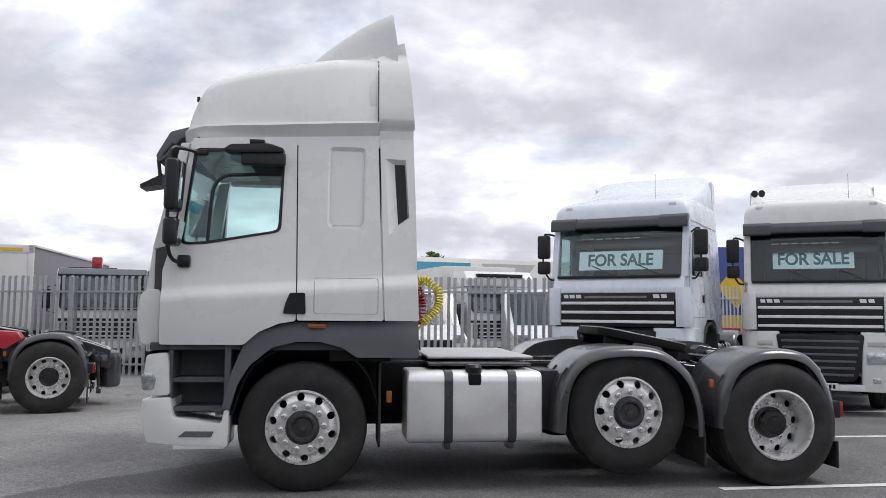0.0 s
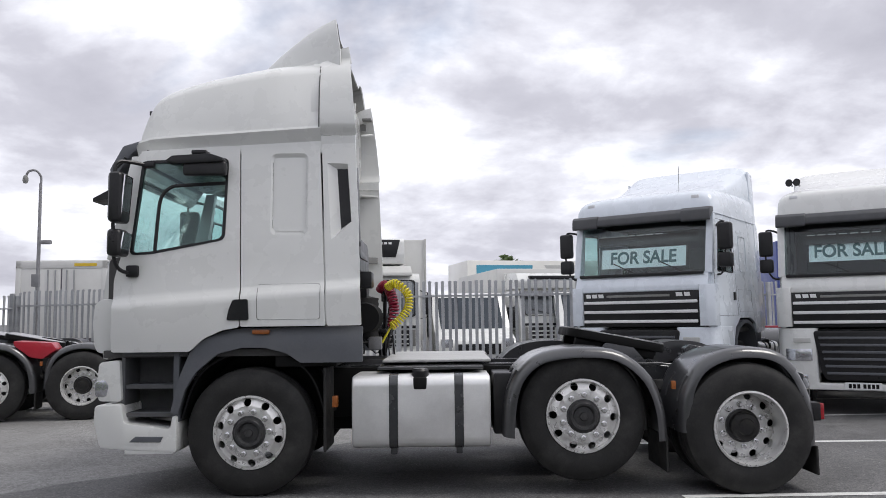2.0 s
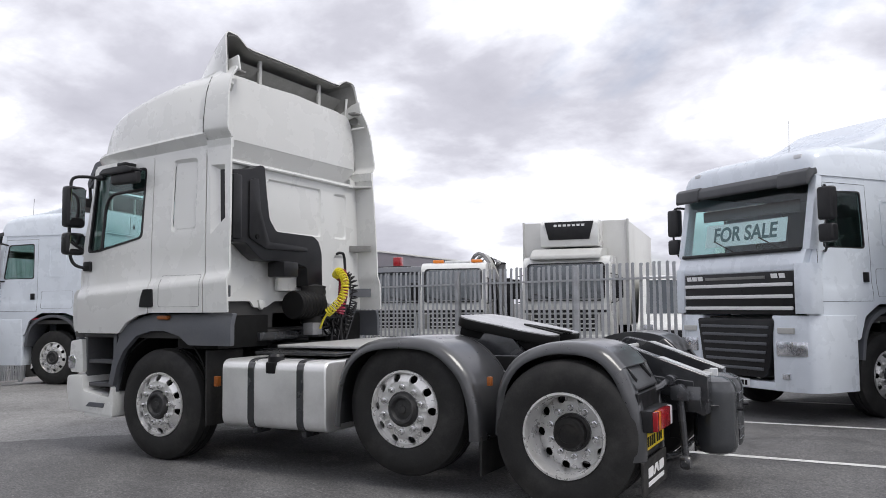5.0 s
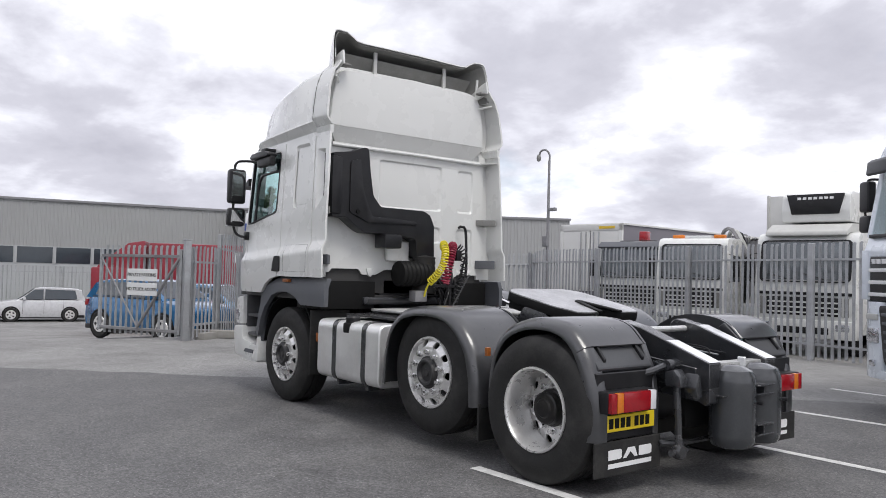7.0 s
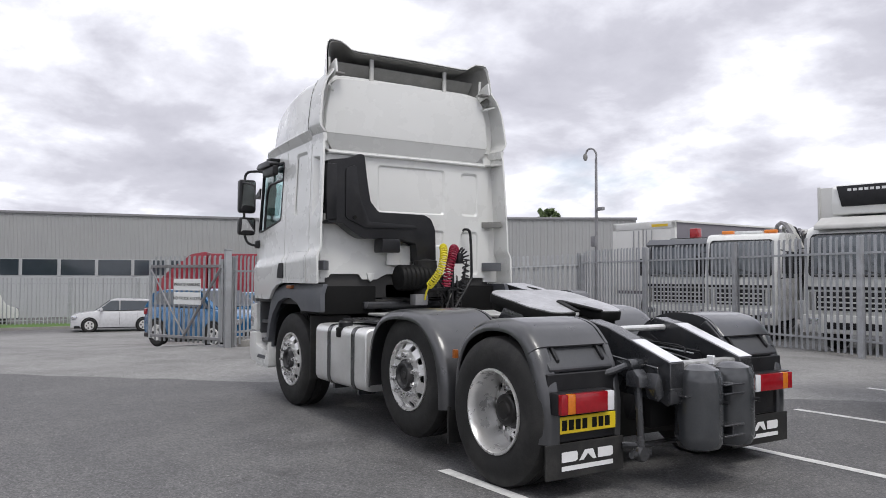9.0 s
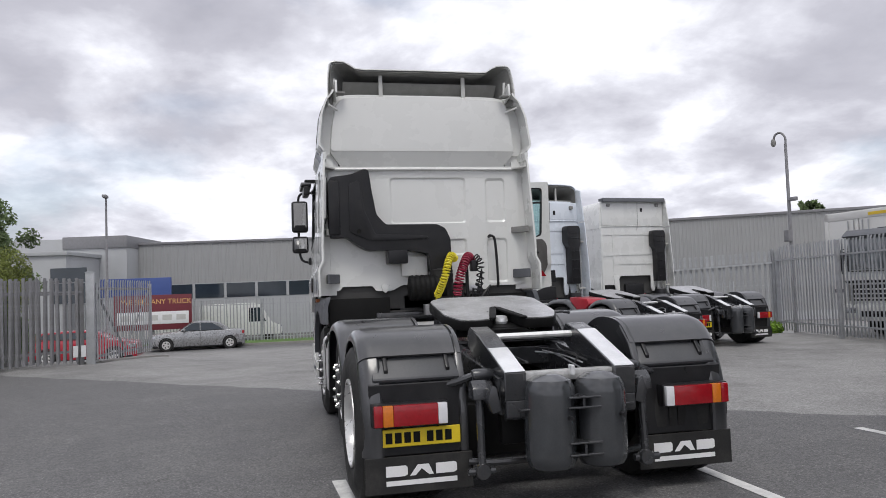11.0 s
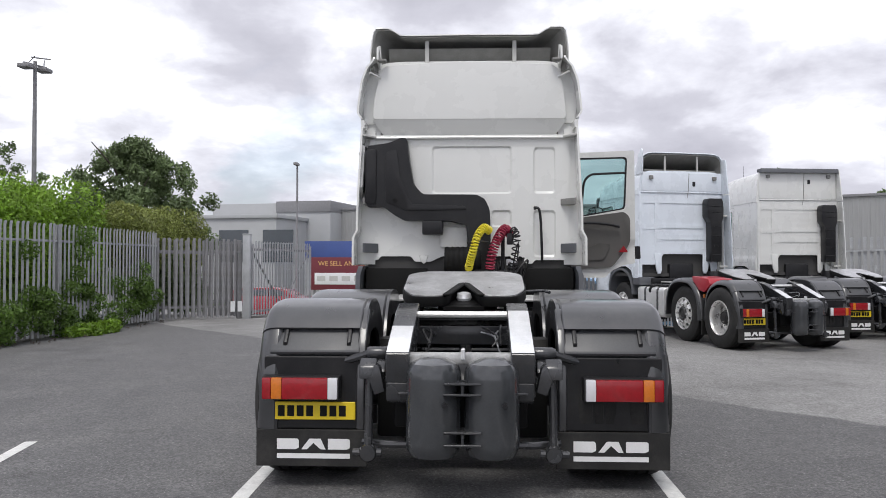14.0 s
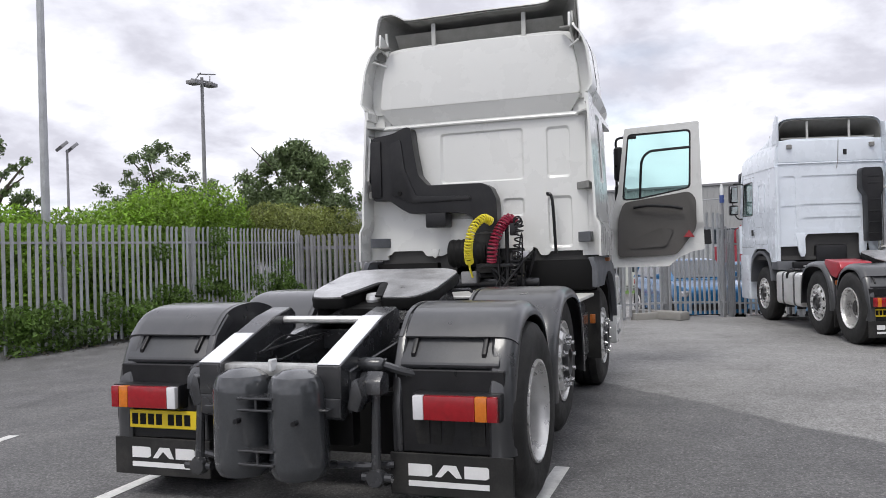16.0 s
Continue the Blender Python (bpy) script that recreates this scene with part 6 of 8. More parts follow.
    for y in (-0.62, 0.62):
        seat = part("seat", bm_box(-0.72, -0.2, y - 0.26, y + 0.26, 1.55, 1.75, 0.05), "interior", t)
        part("seat_back", bm_box(-0.18, 0.0, y - 0.25, y + 0.25, 1.7, 2.45, 0.06, 3), "interior", seat)
    part("screen_banner", bm_box(-1.245, -1.24, -0.95, 0.75, 2.46, 2.60), "interior", t)
    if sale is not None:
        y0, y1 = sale
        b = part("sale_board", moved(bm_prism([(-1.29, 2.08), (-1.23, 2.375), (-1.226, 2.375), (-1.286, 2.08)], "y", y0, y1), pose(0.195 * sale_up, 0, sale_up)), "sale", t, "pale blue sale board in the windscreen")
        words = moved(bm_text("FOR SALE", 0.265, 0.007), pose(-1.262 + 0.195 * sale_up, (y0 + y1) / 2, 2.225 + sale_up, 0, 11.5, 0) @ pose(0, 0, 0, 0, 0, -90))
        part("sale_letters", words, "salegreen", b)
        # faded lines of writing across the head of the screen
        for i in range(7):
            part("screen_print", moved(bm_box(-0.002, 0.002, 0.72 - i * 0.16, 0.60 - i * 0.16, -0.018, 0.018), pose(-1.222, 0, 2.60, 0, 11.5, 0)), "gutter", b)
    # roof
    rings = []
    for k, (x, z) in enumerate(spline([(-1.23, 2.92), (-1.19, zt - 0.20), (-1.08, zt - 0.10), (-0.7, zt - 0.03), (0.0, zt), (0.84, zt + 0.02)], 3)):
        ring = []
        for i in range(17):
            a = math.pi * i / 16
            c, sn = math.cos(a), math.sin(a)
            w = (1.185 - (0.5 * (x + 1.0) ** 2 if x < -1.0 else 0)) * (1 - 0.06 * sn)
            ring.append((x, w * abs(c) ** 0.22 * (1 if c > 0 else -1), 2.86 + (z - 2.86) * abs(sn) ** 0.30))
        rings.append(ring)
    part("roof", bm_loft(rings), paint, t, "painted cab roof")
    for y in (-0.9, 0.9):
        part("roof_lamp", bm_box(-1.20, -1.14, y - 0.06, y + 0.06, zt - 0.22, zt - 0.17, 0.012), "clearlens", t)
    if spoiler:
        def shell(inset, thick):
            b = bmesh.new()
            vs = []
            for k in range(9):
                u = k / 8
                w, top = 1.0 + 0.13 * u - inset, zt - 0.03 + rise * (0.35 * u + 0.65 * u * u) - inset
                row = []
                for i in range(21):
                    c, sn = math.cos(math.pi * i / 20), math.sin(math.pi * i / 20)
                    row.append(b.verts.new((-0.65 + 1.52 * u, w * abs(c) ** 0.25 * (1 if c > 0 else -1), zt - 0.10 + (top - zt + 0.10) * abs(sn) ** 0.3)))
                vs.append(row)
            for i in range(8):
                for j in range(20):
                    b.faces.new((vs[i][j], vs[i + 1][j], vs[i + 1][j + 1], vs[i][j + 1]))
            bmesh.ops.recalc_face_normals(b, faces=b.faces)
            bmesh.ops.solidify(b, geom=b.faces[:], thickness=thick)
            return b

        b = shell(0.0, 0.02)
        sp = part("roof_spoiler", b, paint, t, "roof air deflector")
        for y in (-0.45, 0.45):
            part("spoiler_strut", bm_box(0.80, 0.83, y - 0.02, y + 0.02, zt - 0.02, zt + rise - 0.08), "gutter", sp)
        part("spoiler_lining", shell(0.05, 0.006), "inner", sp, "bare grey inner face")
        part("spoiler_inside", bm_prism([(0.0, zt + 0.02), (0.78, zt + 0.02), (0.78, zt + 0.05), (0.05, zt + 0.05)], "y", -1.0, 1.0), "inner", sp)
        for s in (-1, 1):
            fin = [(0.86, 2.88), (0.80, zt + rise - 0.14), (1.02, zt + rise - 0.18), (1.12, 2.88)]
            if s < 0 and open_left:
                fin = [(0.62, zt - 0.06), (0.70, zt + rise - 0.12), (0.86, zt + rise + 0.03), (0.93, zt + rise - 0.02), (0.90, zt - 0.06)]
            part("upper_deflector", bm_prism(fin, "y", s * 1.10, s * 1.135, 0.008), paint, t)
    else:
        part("roof_fringe", bm_prism([(0.76, zt - 0.03), (0.76, zt + 0.04), (0.98, zt + 0.05), (1.0, zt - 0.05)], "y", -1.12, 1.12, 0.01), "greyplastic", t)
        for s in (1,) if open_left else (-1, 1):
            part("upper_deflector", bm_prism([(0.86, 2.88), (0.84, zt), (0.99, zt + 0.03), (1.12, 2.88)], "y", s * 1.12, s * 1.15, 0.008), paint, t)
    if horns:
        for y in (0.98, 0.86):
            part("air_horn", bm_lathe([(0.06, -0.02), (0.045, 0.02), (0.02, 0.12), (0.015, 0.35), (0.0, 0.36)], 12, "x", (-0.98, y, zt + 0.06)), "black", t)
    part("aerial", bm_tube([(-0.95, -0.55, zt - 0.1), (-0.93, -0.55, zt + 0.32)], 0.004, 4), "black", t)
    # back wall
    wall = roundpoly([(-1.16, 1.40), (-1.16, 2.90), (1.16, 2.90), (1.16, 1.30), (0.95, 1.30), (0.93, 1.02), (0.80, 1.30), (0.78, 1.42), (0.56, 1.62), (-0.52, 1.62), (-0.66, 1.42), (-0.68, 1.40), (-0.85, 1.40), (-1.10, 1.40)], 0.03, 2)
    press = [rrect(-0.62, 0.62, 2.24, 2.68, 0.04), rrect(-0.62, 0.62, 2.02, 2.16, 0.04), rrect(-1.05, -0.75, 2.24, 2.68, 0.04), rrect(-1.05, -0.75, 1.72, 2.14, 0.04), rrect(-0.62, 0.62, 1.72, 1.92, 0.04)]
    bw = part("back_wall", bm_sheet(wall, press, lambda u, v: (0.855, u, v), 0.03, inward=(-1, 0, 0)), paint, t)
    for pr in press:
        part("pressing", bm_sheet(pr, [], lambda u, v: (0.84, u, v), 0.015, inward=(-1, 0, 0)), paint, bw)
    part("roof_back", bm_box(0.80, 0.875, -1.12, 1.12, 2.92, zt - 0.01, 0.03, 3), paint, t)
    part("roof_vent", bm_box(0.87, 0.885, 0.28, 0.36, zt - 0.30, zt - 0.20, 0.008, 1), "black", t)
    part("roof_cable", bm_tube([(0.885, 0.18, zt - 0.02), (0.882, 0.16, 2.95), (0.865, 0.14, 2.80)], 0.006, 4), "inner", t)
    for s in (-1, 1):
        part("rear_work_lamp", bm_box(0.86, 0.93, s * 0.88 - 0.05, s * 0.88 + 0.05, zt - 0.17, zt - 0.09, 0.015), "inner", t)
        part("wall_foot", bm_prism([(s * 0.58, 1.64), (s * 0.57, 1.28), (s * 0.60, 1.21), (s * 0.68, 1.21), (s * 0.72, 1.30), (s * 0.78, 1.64)], "x", 0.83, 0.87, 0.01), paint, t)
    part("stack_base", bm_lathe([(0.0, 1.02), (0.16, 1.02), (0.165, 1.06), (0.165, 1.22), (0.15, 1.26), (0.0, 1.26)], 18, "z", (1.05, 0.74, 0)), "black", t)
    for y in (0.96, 1.02):
        part("stack_tube", bm_tube([(0.92, y, 2.5), (0.92, y, 1.2)], 0.02, 8), "gutter", t)
    if open_left:
        part("back_seam", bm_tube([(0.862, -1.13, 2.905), (0.866, 0, 2.91), (0.862, 1.13, 2.905)], 0.016, 8), paint, bw)
    st = part("intake_duct", bm_prism(roundpoly([(0.56, 2.72), (0.60, 2.78), (0.96, 2.78), (1.0, 2.70), (1.0, 2.36), (0.95, 2.28), (0.95, 1.46), (0.66, 1.46), (0.66, 2.28), (0.56, 2.40)], 0.03, 3), "x", 0.87, 1.08, 0.03), "black", t, "tall black intake stack")
    for z in (2.62, 2.50, 2.2, 2.0, 1.8, 1.6):
        part("stack_rib", bm_box(1.075, 1.09, 0.68, 0.93, z - 0.012, z + 0.012, 0.004, 1), "black", st)
    part("stack_pipe", bm_tube([(0.98, 1.05, 2.62), (0.98, 1.05, 1.2)], 0.03, 8), "galv", st)
    for z in (2.42, 1.36):
        part("stack_clamp", bm_box(0.90, 1.02, 0.94, 1.16, z - 0.02, z + 0.02, 0.006, 1), "gutter", st)
    part("engine", bm_box(-0.5, 0.84, -0.34, 0.34, 0.85, 1.42, 0.06), "black", t)
    part("under_cab", bm_box(0.2, 1.0, -0.9, 0.9, 1.0, 1.12, 0.02), "black", t)
    if red_cover:
        part("red_guard_cover", bm_prism(roundpoly([(3.02, 1.13), (3.02, 1.20), (3.55, 1.16), (3.62, 1.06), (3.42, 0.92), (3.25, 0.95)], 0.02, 2), "y", -1.22, -0.65, 0.015), "red", t, "red mudguard bridge")
    return t


def place_truck(x, y, heading, wide=1.0, deep=1.0, tall=1.0):
    """Pose of a truck whose front axle stands at x, y and whose nose points along heading degrees."""
    a = radians(heading)
    return pose(x, y, ground_height(x - 1.5 * math.cos(a), y), 0, 0, heading - 180) @ Matrix.Diagonal((deep, wide, tall, 1))


long_cab_tractor(place_truck(5.24, 5.12, -126.6, 0.91, 0.97, 1.0), M["bluewhite"], "pale blue-white long-cab tractor unit with a sale board in its windscreen", True, zt=3.31, rise=0.55, sale_up=0.04, sale=(-0.74, 0.70), red_cover=True, front_plate=True)
long_cab_tractor(place_truck(7.97, 4.50, -120.5, 0.87, 0.96, 0.97), M["white"], "white long-cab tractor unit with roof horns and a sale board", True, zt=3.40, rise=0.48, sale_up=0.13, sale=(-0.58, 0.70), front_plate=True, horns=True)
long_cab_tractor(place_truck(-7.71, 4.07, 194.9, 0.80, 0.96, 0.97), M["bluewhite"], "pale blue-white long-cab tractor unit with a red mudguard bridge", True, red_cover=True, open_left=True)
long_cab_tractor(place_truck(-9.69, 7.27, 187.2, 0.81, 0.95, 0.97), M["white"], "white long-cab tractor unit with a tall plain roof", False, zt=3.58, open_left=True)


# ---------------------------------------------------------------- palisade fences and gates
def pale_mesh(h, name="pale"):
    """A bent steel pale with a split, pointed head."""
    prof = [(-0.034, 0.0), (-0.018, -0.013), (0.018, -0.013), (0.034, 0.0), (0.018, -0.009), (-0.018, -0.009)]
    rings = []
    for z, k in ((0.05, 1.0), (h - 0.07, 1.0)):
        rings.append([(x * k, y, z) for x, y in prof])
    rings.append([(-0.040, -0.012, h - 0.015), (-0.006, -0.016, h), (0.006, -0.016, h), (0.040, -0.012, h - 0.015), (0.006, -0.011, h - 0.002), (-0.006, -0.011, h - 0.002)])
    return mesh_of(name, bm_loft(rings), "galv")


PALES = {}


def palisade(points, h, label, pitch=0.142, mat="galv", group="palisade fences", posts=2.75, name="palisade_fence", kind="structure", seed=1):
    """A run of fence along ground points, with rails, posts and pales."""
    rnd = random.Random(seed)
    x0, y0 = points[0]
    root = thing(name, pose(x0, y0, 0), label, "fence", group, kind)
    me = PALES.setdefault((h, mat), pale_mesh(h))
    if mat != "galv":
        me.materials[0] = M[mat]
    for (ax, ay), (bx, by) in zip(points[:-1], points[1:]):
        d = Vector((bx - ax, by - ay))
        L, ang = d.length, math.atan2(d.y, d.x)
        n = max(1, int(L / pitch))
        base = lambda s: (ax + d.x * s / L, ay + d.y * s / L)
        for z in (0.30, h - 0.32):
            p, q = base(0), base(L)
            rail = bm_prism([(-0.02, -0.02), (0.02, -0.02), (0.02, 0.02), (-0.02, 0.02)], "x", 0, L)
            part("rail", rail, M[mat], root, at=pose(ax - x0, ay - y0, ground_height(ax, ay) + z, 0, 0, math.degrees(ang)) @ pose(0, 0.03, 0, 0, math.degrees(math.atan2(ground_height(ax, ay) - ground_height(bx, by), L)), 0))
        for i in range(n + 1):
            px, py = base(min(L, i * pitch))
            part("pale", me, None, root, at=pose(px - x0, py - y0, ground_height(px, py) + rnd.uniform(-0.012, 0.012), 0, rnd.uniform(-0.7, 0.7), math.degrees(ang)))
        k = max(1, int(round(L / posts)))
        for i in range(k + 1):
            px, py = base(L * i / k)
            part("post", bm_box(-0.05, 0.05, 0.045, 0.12, -0.05, h - 0.02, 0.006, 1), M[mat], root, at=pose(px - x0, py - y0, ground_height(px, py), 0, 0, math.degrees(ang)))
    return root


def gate_leaf(hinge, end, h, label, brace=True):
    d = Vector((end[0] - hinge[0], end[1] - hinge[1]))
    L, ang = d.length, math.degrees(math.atan2(d.y, d.x))
    z0 = ground_height(*hinge)
    g = thing("gate", pose(hinge[0], hinge[1], z0, 0, 0, ang), label, "gate", "yard gates")
    me = PALES.setdefault((h, "galv"), pale_mesh(h))
    for z in (0.16, h - 0.22):
        part("rail", bm_box(0, L, -0.025, 0.025, z - 0.03, z + 0.03, 0.005, 1), "galvdark", g)
    for x in (0.03, L - 0.03):
        part("stile", bm_box(x - 0.03, x + 0.03, -0.03, 0.03, 0.10, h - 0.08, 0.005, 1), "galv", g)
    if brace:
        part("brace", bm_tube([(0.05, 0.03, h - 0.25), (L * 0.5, 0.03, 0.2)], 0.03, 6), "galvdark", g)
        part("brace", bm_tube([(L - 0.05, 0.03, h - 0.25), (L * 0.5, 0.03, 0.2)], 0.018, 6), "galvdark", g)
    n = int(L / 0.142)
    for i in range(1, n):
        part("pale", me, None, g, at=pose(i * L / n, -0.03, 0))
    return g


def gate_post(x, y, h, w=0.075):
    z = ground_height(x, y)
    return solid("gate_post", merge(bm_box(-w, w, -w, w, -0.05, h, 0.01), bm_box(-w - 0.008, w + 0.008, -w - 0.008, w + 0.008, h - 0.01, h + 0.02, 0.008)), "galv", "square galvanised steel gate post", "gate post", "gate posts", m=pose(x, y, z))


FH = 1.95
palisade([(14.0, -9.3), (4.0, -8.55), (0.8, -8.28), (-2.0, -7.95), (-5.0, -7.6), (-9.1, -7.45)], 2.1, "grey galvanised palisade fence overgrown with ivy", seed=2)
palisade([(-9.1, -7.45), (-10.18, -5.80)], 1.98, "weathered palisade fence panel beside the gate", mat="galvdark", seed=3)
palisade([(-9.45, -7.75), (-10.75, -5.95)], 1.95, "weathered palisade gate leaf folded back behind the fence panel", mat="galvdark", seed=4)
gate_post(-10.25, -5.64, 2.1, 0.09)
gate_leaf((-10.35, -5.55), (-13.6, -4.75), FH, "galvanised palisade gate leaf standing open")
gate_post(-7.25, 0.45, 1.95, 0.062)
gate_leaf((-7.35, 0.40), (-9.35, -0.58), 1.85, "palisade gate leaf carrying a parking sign, standing open")
palisade([(-7.25, 0.62), (-7.84, 1.40)], 1.85, "short palisade panel beside the gate post", seed=5)
palisade([(-9.14, 2.54), (-9.78, 2.70), (-10.9, 4.2), (-12.7, 6.2), (-18.0, 7.4)], 1.9, "grey palisade fence in front of parked cars", seed=6)
palisade([(14.0, 13.5), (7.0, 10.6), (4.6, 8.6), (0.6, 9.45), (-8.7, 11.3)], 2.2, "grey galvanised palisade fence along the lorry park", seed=7)
palisade([(-8.7, 11.3), (-9.95, 8.85), (-12.6, 8.75), (-15.5, 10.65)], 2.15, "grey palisade fence behind parked tractor units", seed=8)

palisade([(-7.90, 1.46), (-9.03, 2.52)], 2.15, "taller palisade panel next to the gate panel", pitch=0.135, seed=9)
pil = thing("fence_pipe", pose(-9.10, 2.50, 0), "thin grey pipe with a blue collar standing in the fence", "pipe")
part("pipe", bm_tube([(0, 0, -0.05), (0, 0, 2.36)], 0.03, 10), "galvdark", pil)
part("collar", bm_tube([(0, 0, 2.30), (0, 0, 2.46)], 0.05, 12), "cladblue", pil)
part("pipe_end", bm_tube([(0, 0, 2.46), (0, 0, 2.60), (0, 0, 2.70)], [0.035, 0.04, 0.015], 10), "signwhite", pil)
part("cross_rod", bm_tube([(0.06, 0.10, 2.38), (-0.22, -0.42, 2.39)], 0.014, 6), "galv", pil)
solid("fence_plinth", bm_box(0.0, 0.62, -0.12, 0.10, -0.05, 0.13, 0.02), "concrete", "low worn concrete plinth under the fence panel", "plinth", kind="structure", m=pose(-7.36, 0.78, 0, 0, 0, 127))

for yy in (-5.96, -5.81):
    notice = thing("notice_plate", pose(-10.065 - (yy + 5.96) * 0.62, yy, 0.30, 0, 0, 124), "small white notice plate fixed low on the fence", "notice", "small notices")
    part("plate", bm_box(-0.055, 0.055, -0.07, -0.062, -0.13, 0.13, 0.003, 1), "signwhite", notice)
sign = thing("parking_sign", pose(-8.24, -0.03, 1.10, 0, 0, 26), "white parking notice with black capitals on the gate", "sign")
part("sign_panel", bm_box(-0.40, 0.40, -0.075, -0.06, 0.03, 0.27, 0.004, 1), "signwhite", sign)
part("sign_panel", bm_box(-0.40, 0.40, -0.075, -0.06, -0.26, -0.01, 0.004, 1), "signwhite", sign)
part("sign_text", moved(bm_text("PRIVATE PARKING", 0.095), pose(0, -0.078, 0.15)), "ink", sign)
part("sign_text", moved(bm_text("NO TRUCK ACCESS", 0.092), pose(0, -0.078, -0.135)), "ink", sign)


# ---------------------------------------------------------------- poles
def tapered_pole(name, x, y, h, r, label, mat="galvdark"):
    z = ground_height(x, y)
    t = thing(name, pose(x, y, z), label, name.replace("_", " "))
    part("shaft", bm_tube([(0, 0, -0.1), (0, 0, h * 0.35), (0, 0, h)], [r, r * 0.85, r * 0.6], 10), mat, t)
    return t


cc = tapered_pole("camera_pole", -8.25, 11.45, 4.82, 0.06, "grey steel pole with a hanging security camera")
part("swan_neck", bm_tube(spline([(0, 0, 4.77), (0, 0, 4.99), (-0.10, -0.05, 5.13), (-0.24, -0.10, 5.11), (-0.30, -0.12, 4.99)], 5), 0.028, 8), "galvdark", cc)
part("dome_camera", bm_lathe([(0.0, 4.80), (0.045, 4.815), (0.065, 4.87), (0.065, 4.93), (0.04, 5.0), (0.0, 5.0)], 14, "z", (-0.31, -0.125, 0)), "inner", cc)
part("side_camera", bm_box(0.05, 0.30, -0.05, 0.05, 3.33, 3.43, 0.02), "galvdark", cc)
part("junction_box", bm_box(-0.09, 0.09, -0.14, -0.05, 2.3, 2.6, 0.01), "galvdark", cc)
fl = tapered_pole("floodlight_pole", -10.9, -11.5, 6.7, 0.075, "grey pole with paired floodlights")
part("cross_bar", bm_tube([(-0.32, 0.13, 6.6), (0.32, -0.13, 6.6)], 0.03, 6), "galvdark", fl)
part("cross_bar", bm_tube([(-0.30, 0.25, 6.82), (0.26, 0.05, 6.74)], 0.02, 6), "galvdark", fl)
for sx in (-1, 1):
    part("floodlight", bm_box(sx * 0.24 - 0.17, sx * 0.24 + 0.17, -sx * 0.10 - 0.16, -sx * 0.10 + 0.16, 6.46, 6.57, 0.03), "galvdark", fl)
    part("stay", bm_tube([(sx * 0.24, -sx * 0.10, 6.55), (sx * 0.22, 0.12, 6.78)], 0.015, 5), "galvdark", fl)
f2 = tapered_pole("floodlight_pole", -15.4, -20.8, 6.0, 0.07, "distant pole with two tilted floodlights")
for sx in (-1, 1):
    part("floodlight", moved(bm_box(-0.2, 0.2, -0.2, 0.2, -0.06, 0.06, 0.02), pose(sx * 0.25, 0, 6.1, 25, 35, 0)), "galvdark", f2)
tapered_pole("lamp_column", -2.4, -8.75, 9.5, 0.085, "tall pale grey lamp column behind the fence", "galv")
st = tapered_pole("street_lamp", -26.5, -8.1, 7.0, 0.07, "slim grey street lamp by the road")
part("lantern", bm_box(-0.10, 0.45, -0.09, 0.09, 6.93, 7.05, 0.03), "galvdark", st)


# ---------------------------------------------------------------- buildings across the road
def ribbed_wall(length, z0, z1, pitch=0.24, depth=0.022):
    b = bmesh.new()
    xs, k = [], 0
    x = 0.0
    while x < length:
        xs += [(x, 0.0), (x + pitch * 0.55, 0.0), (x + pitch * 0.65, -depth), (x + pitch * 0.9, -depth)]
        x += pitch
    lo = [b.verts.new((px, py, z0)) for px, py in xs]
    hi = [b.verts.new((px, py, z1)) for px, py in xs]
    for i in range(len(xs) - 1):
        b.faces.new((lo[i], lo[i + 1], hi[i + 1], hi[i]))
    return b


def shed(p, q, depth, base, eave, label, windows=None, clad_from=None):
    """A clad industrial building whose front runs from p to q."""
    d = Vector((q[0] - p[0], q[1] - p[1]))
    L, ang = d.length, math.degrees(math.atan2(d.y, d.x))
    t = thing("warehouse", pose(p[0], p[1], base, 0, 0, ang), label, "building")
    H = eave - base
    part("body", bm_box(0, L, 0.10, depth, 0, H - 0.05), "clad", t)
    zc = clad_from if clad_from is not None else 0.3
    part("cladding", ribbed_wall(L, zc, H), "clad", t, "grey ribbed metal cladding")
    part("roof_edge", bm_box(-0.1, L + 0.1, -0.12, depth, H, H + 0.16, 0.02), "roofgrey", t)
    part("plinth", bm_box(0, L, -0.03, 0.12, 0, zc), "cladlight", t)
    if windows:
        x, step, w, z0, z1 = windows
        while x + w < L:
            wn_ = part("window", bm_box(x, x + w, -0.06, 0.02, z0, z1), "darkglass", t)
            part("window_frame", bm_box(x - 0.12, x, -0.09, 0.02, z0 - 0.05, z1 + 0.05), "cladlight", wn_)
            x += step
    return t


w1 = shed((-50.5, -12.5), (-44.6, 18.0), 30, -1.3, 5.35, "long low grey clad warehouse with a strip of office windows", windows=(2.0, 2.2, 2.0, 2.75, 3.75), clad_from=3.8)
w2 = shed((-42.5, 17.0), (-30.0, 36.0), 25, -1.3, 5.35, "grey ribbed metal warehouse behind the fence", clad_from=0.6)
part("down_pipe", bm_box(0.5, 0.75, -0.2, 0.0, 0.5, 6.6), "roofgrey", w2)
office = thing("office_block", pose(-45.9, -24.9, -1.2, 0, 0, 78), "pale flat-roofed office with blue window bands", "building")
part("body", bm_box(0, 11.75, 0, 5, 0, 5.65, 0.05), "cladlight", office)
part("parapet", bm_box(-0.15, 11.9, -0.15, 5, 5.6, 5.85, 0.03), "cladlight", office)
part("rear_block", bm_box(4.0, 13.6, 5.0, 12.0, 0, 7.0, 0.05), "cladlight", office)
part("roof_louvre", bm_box(9.3, 13.65, 4.9, 12.0, 6.3, 7.12, 0.03), "roofgrey", office)
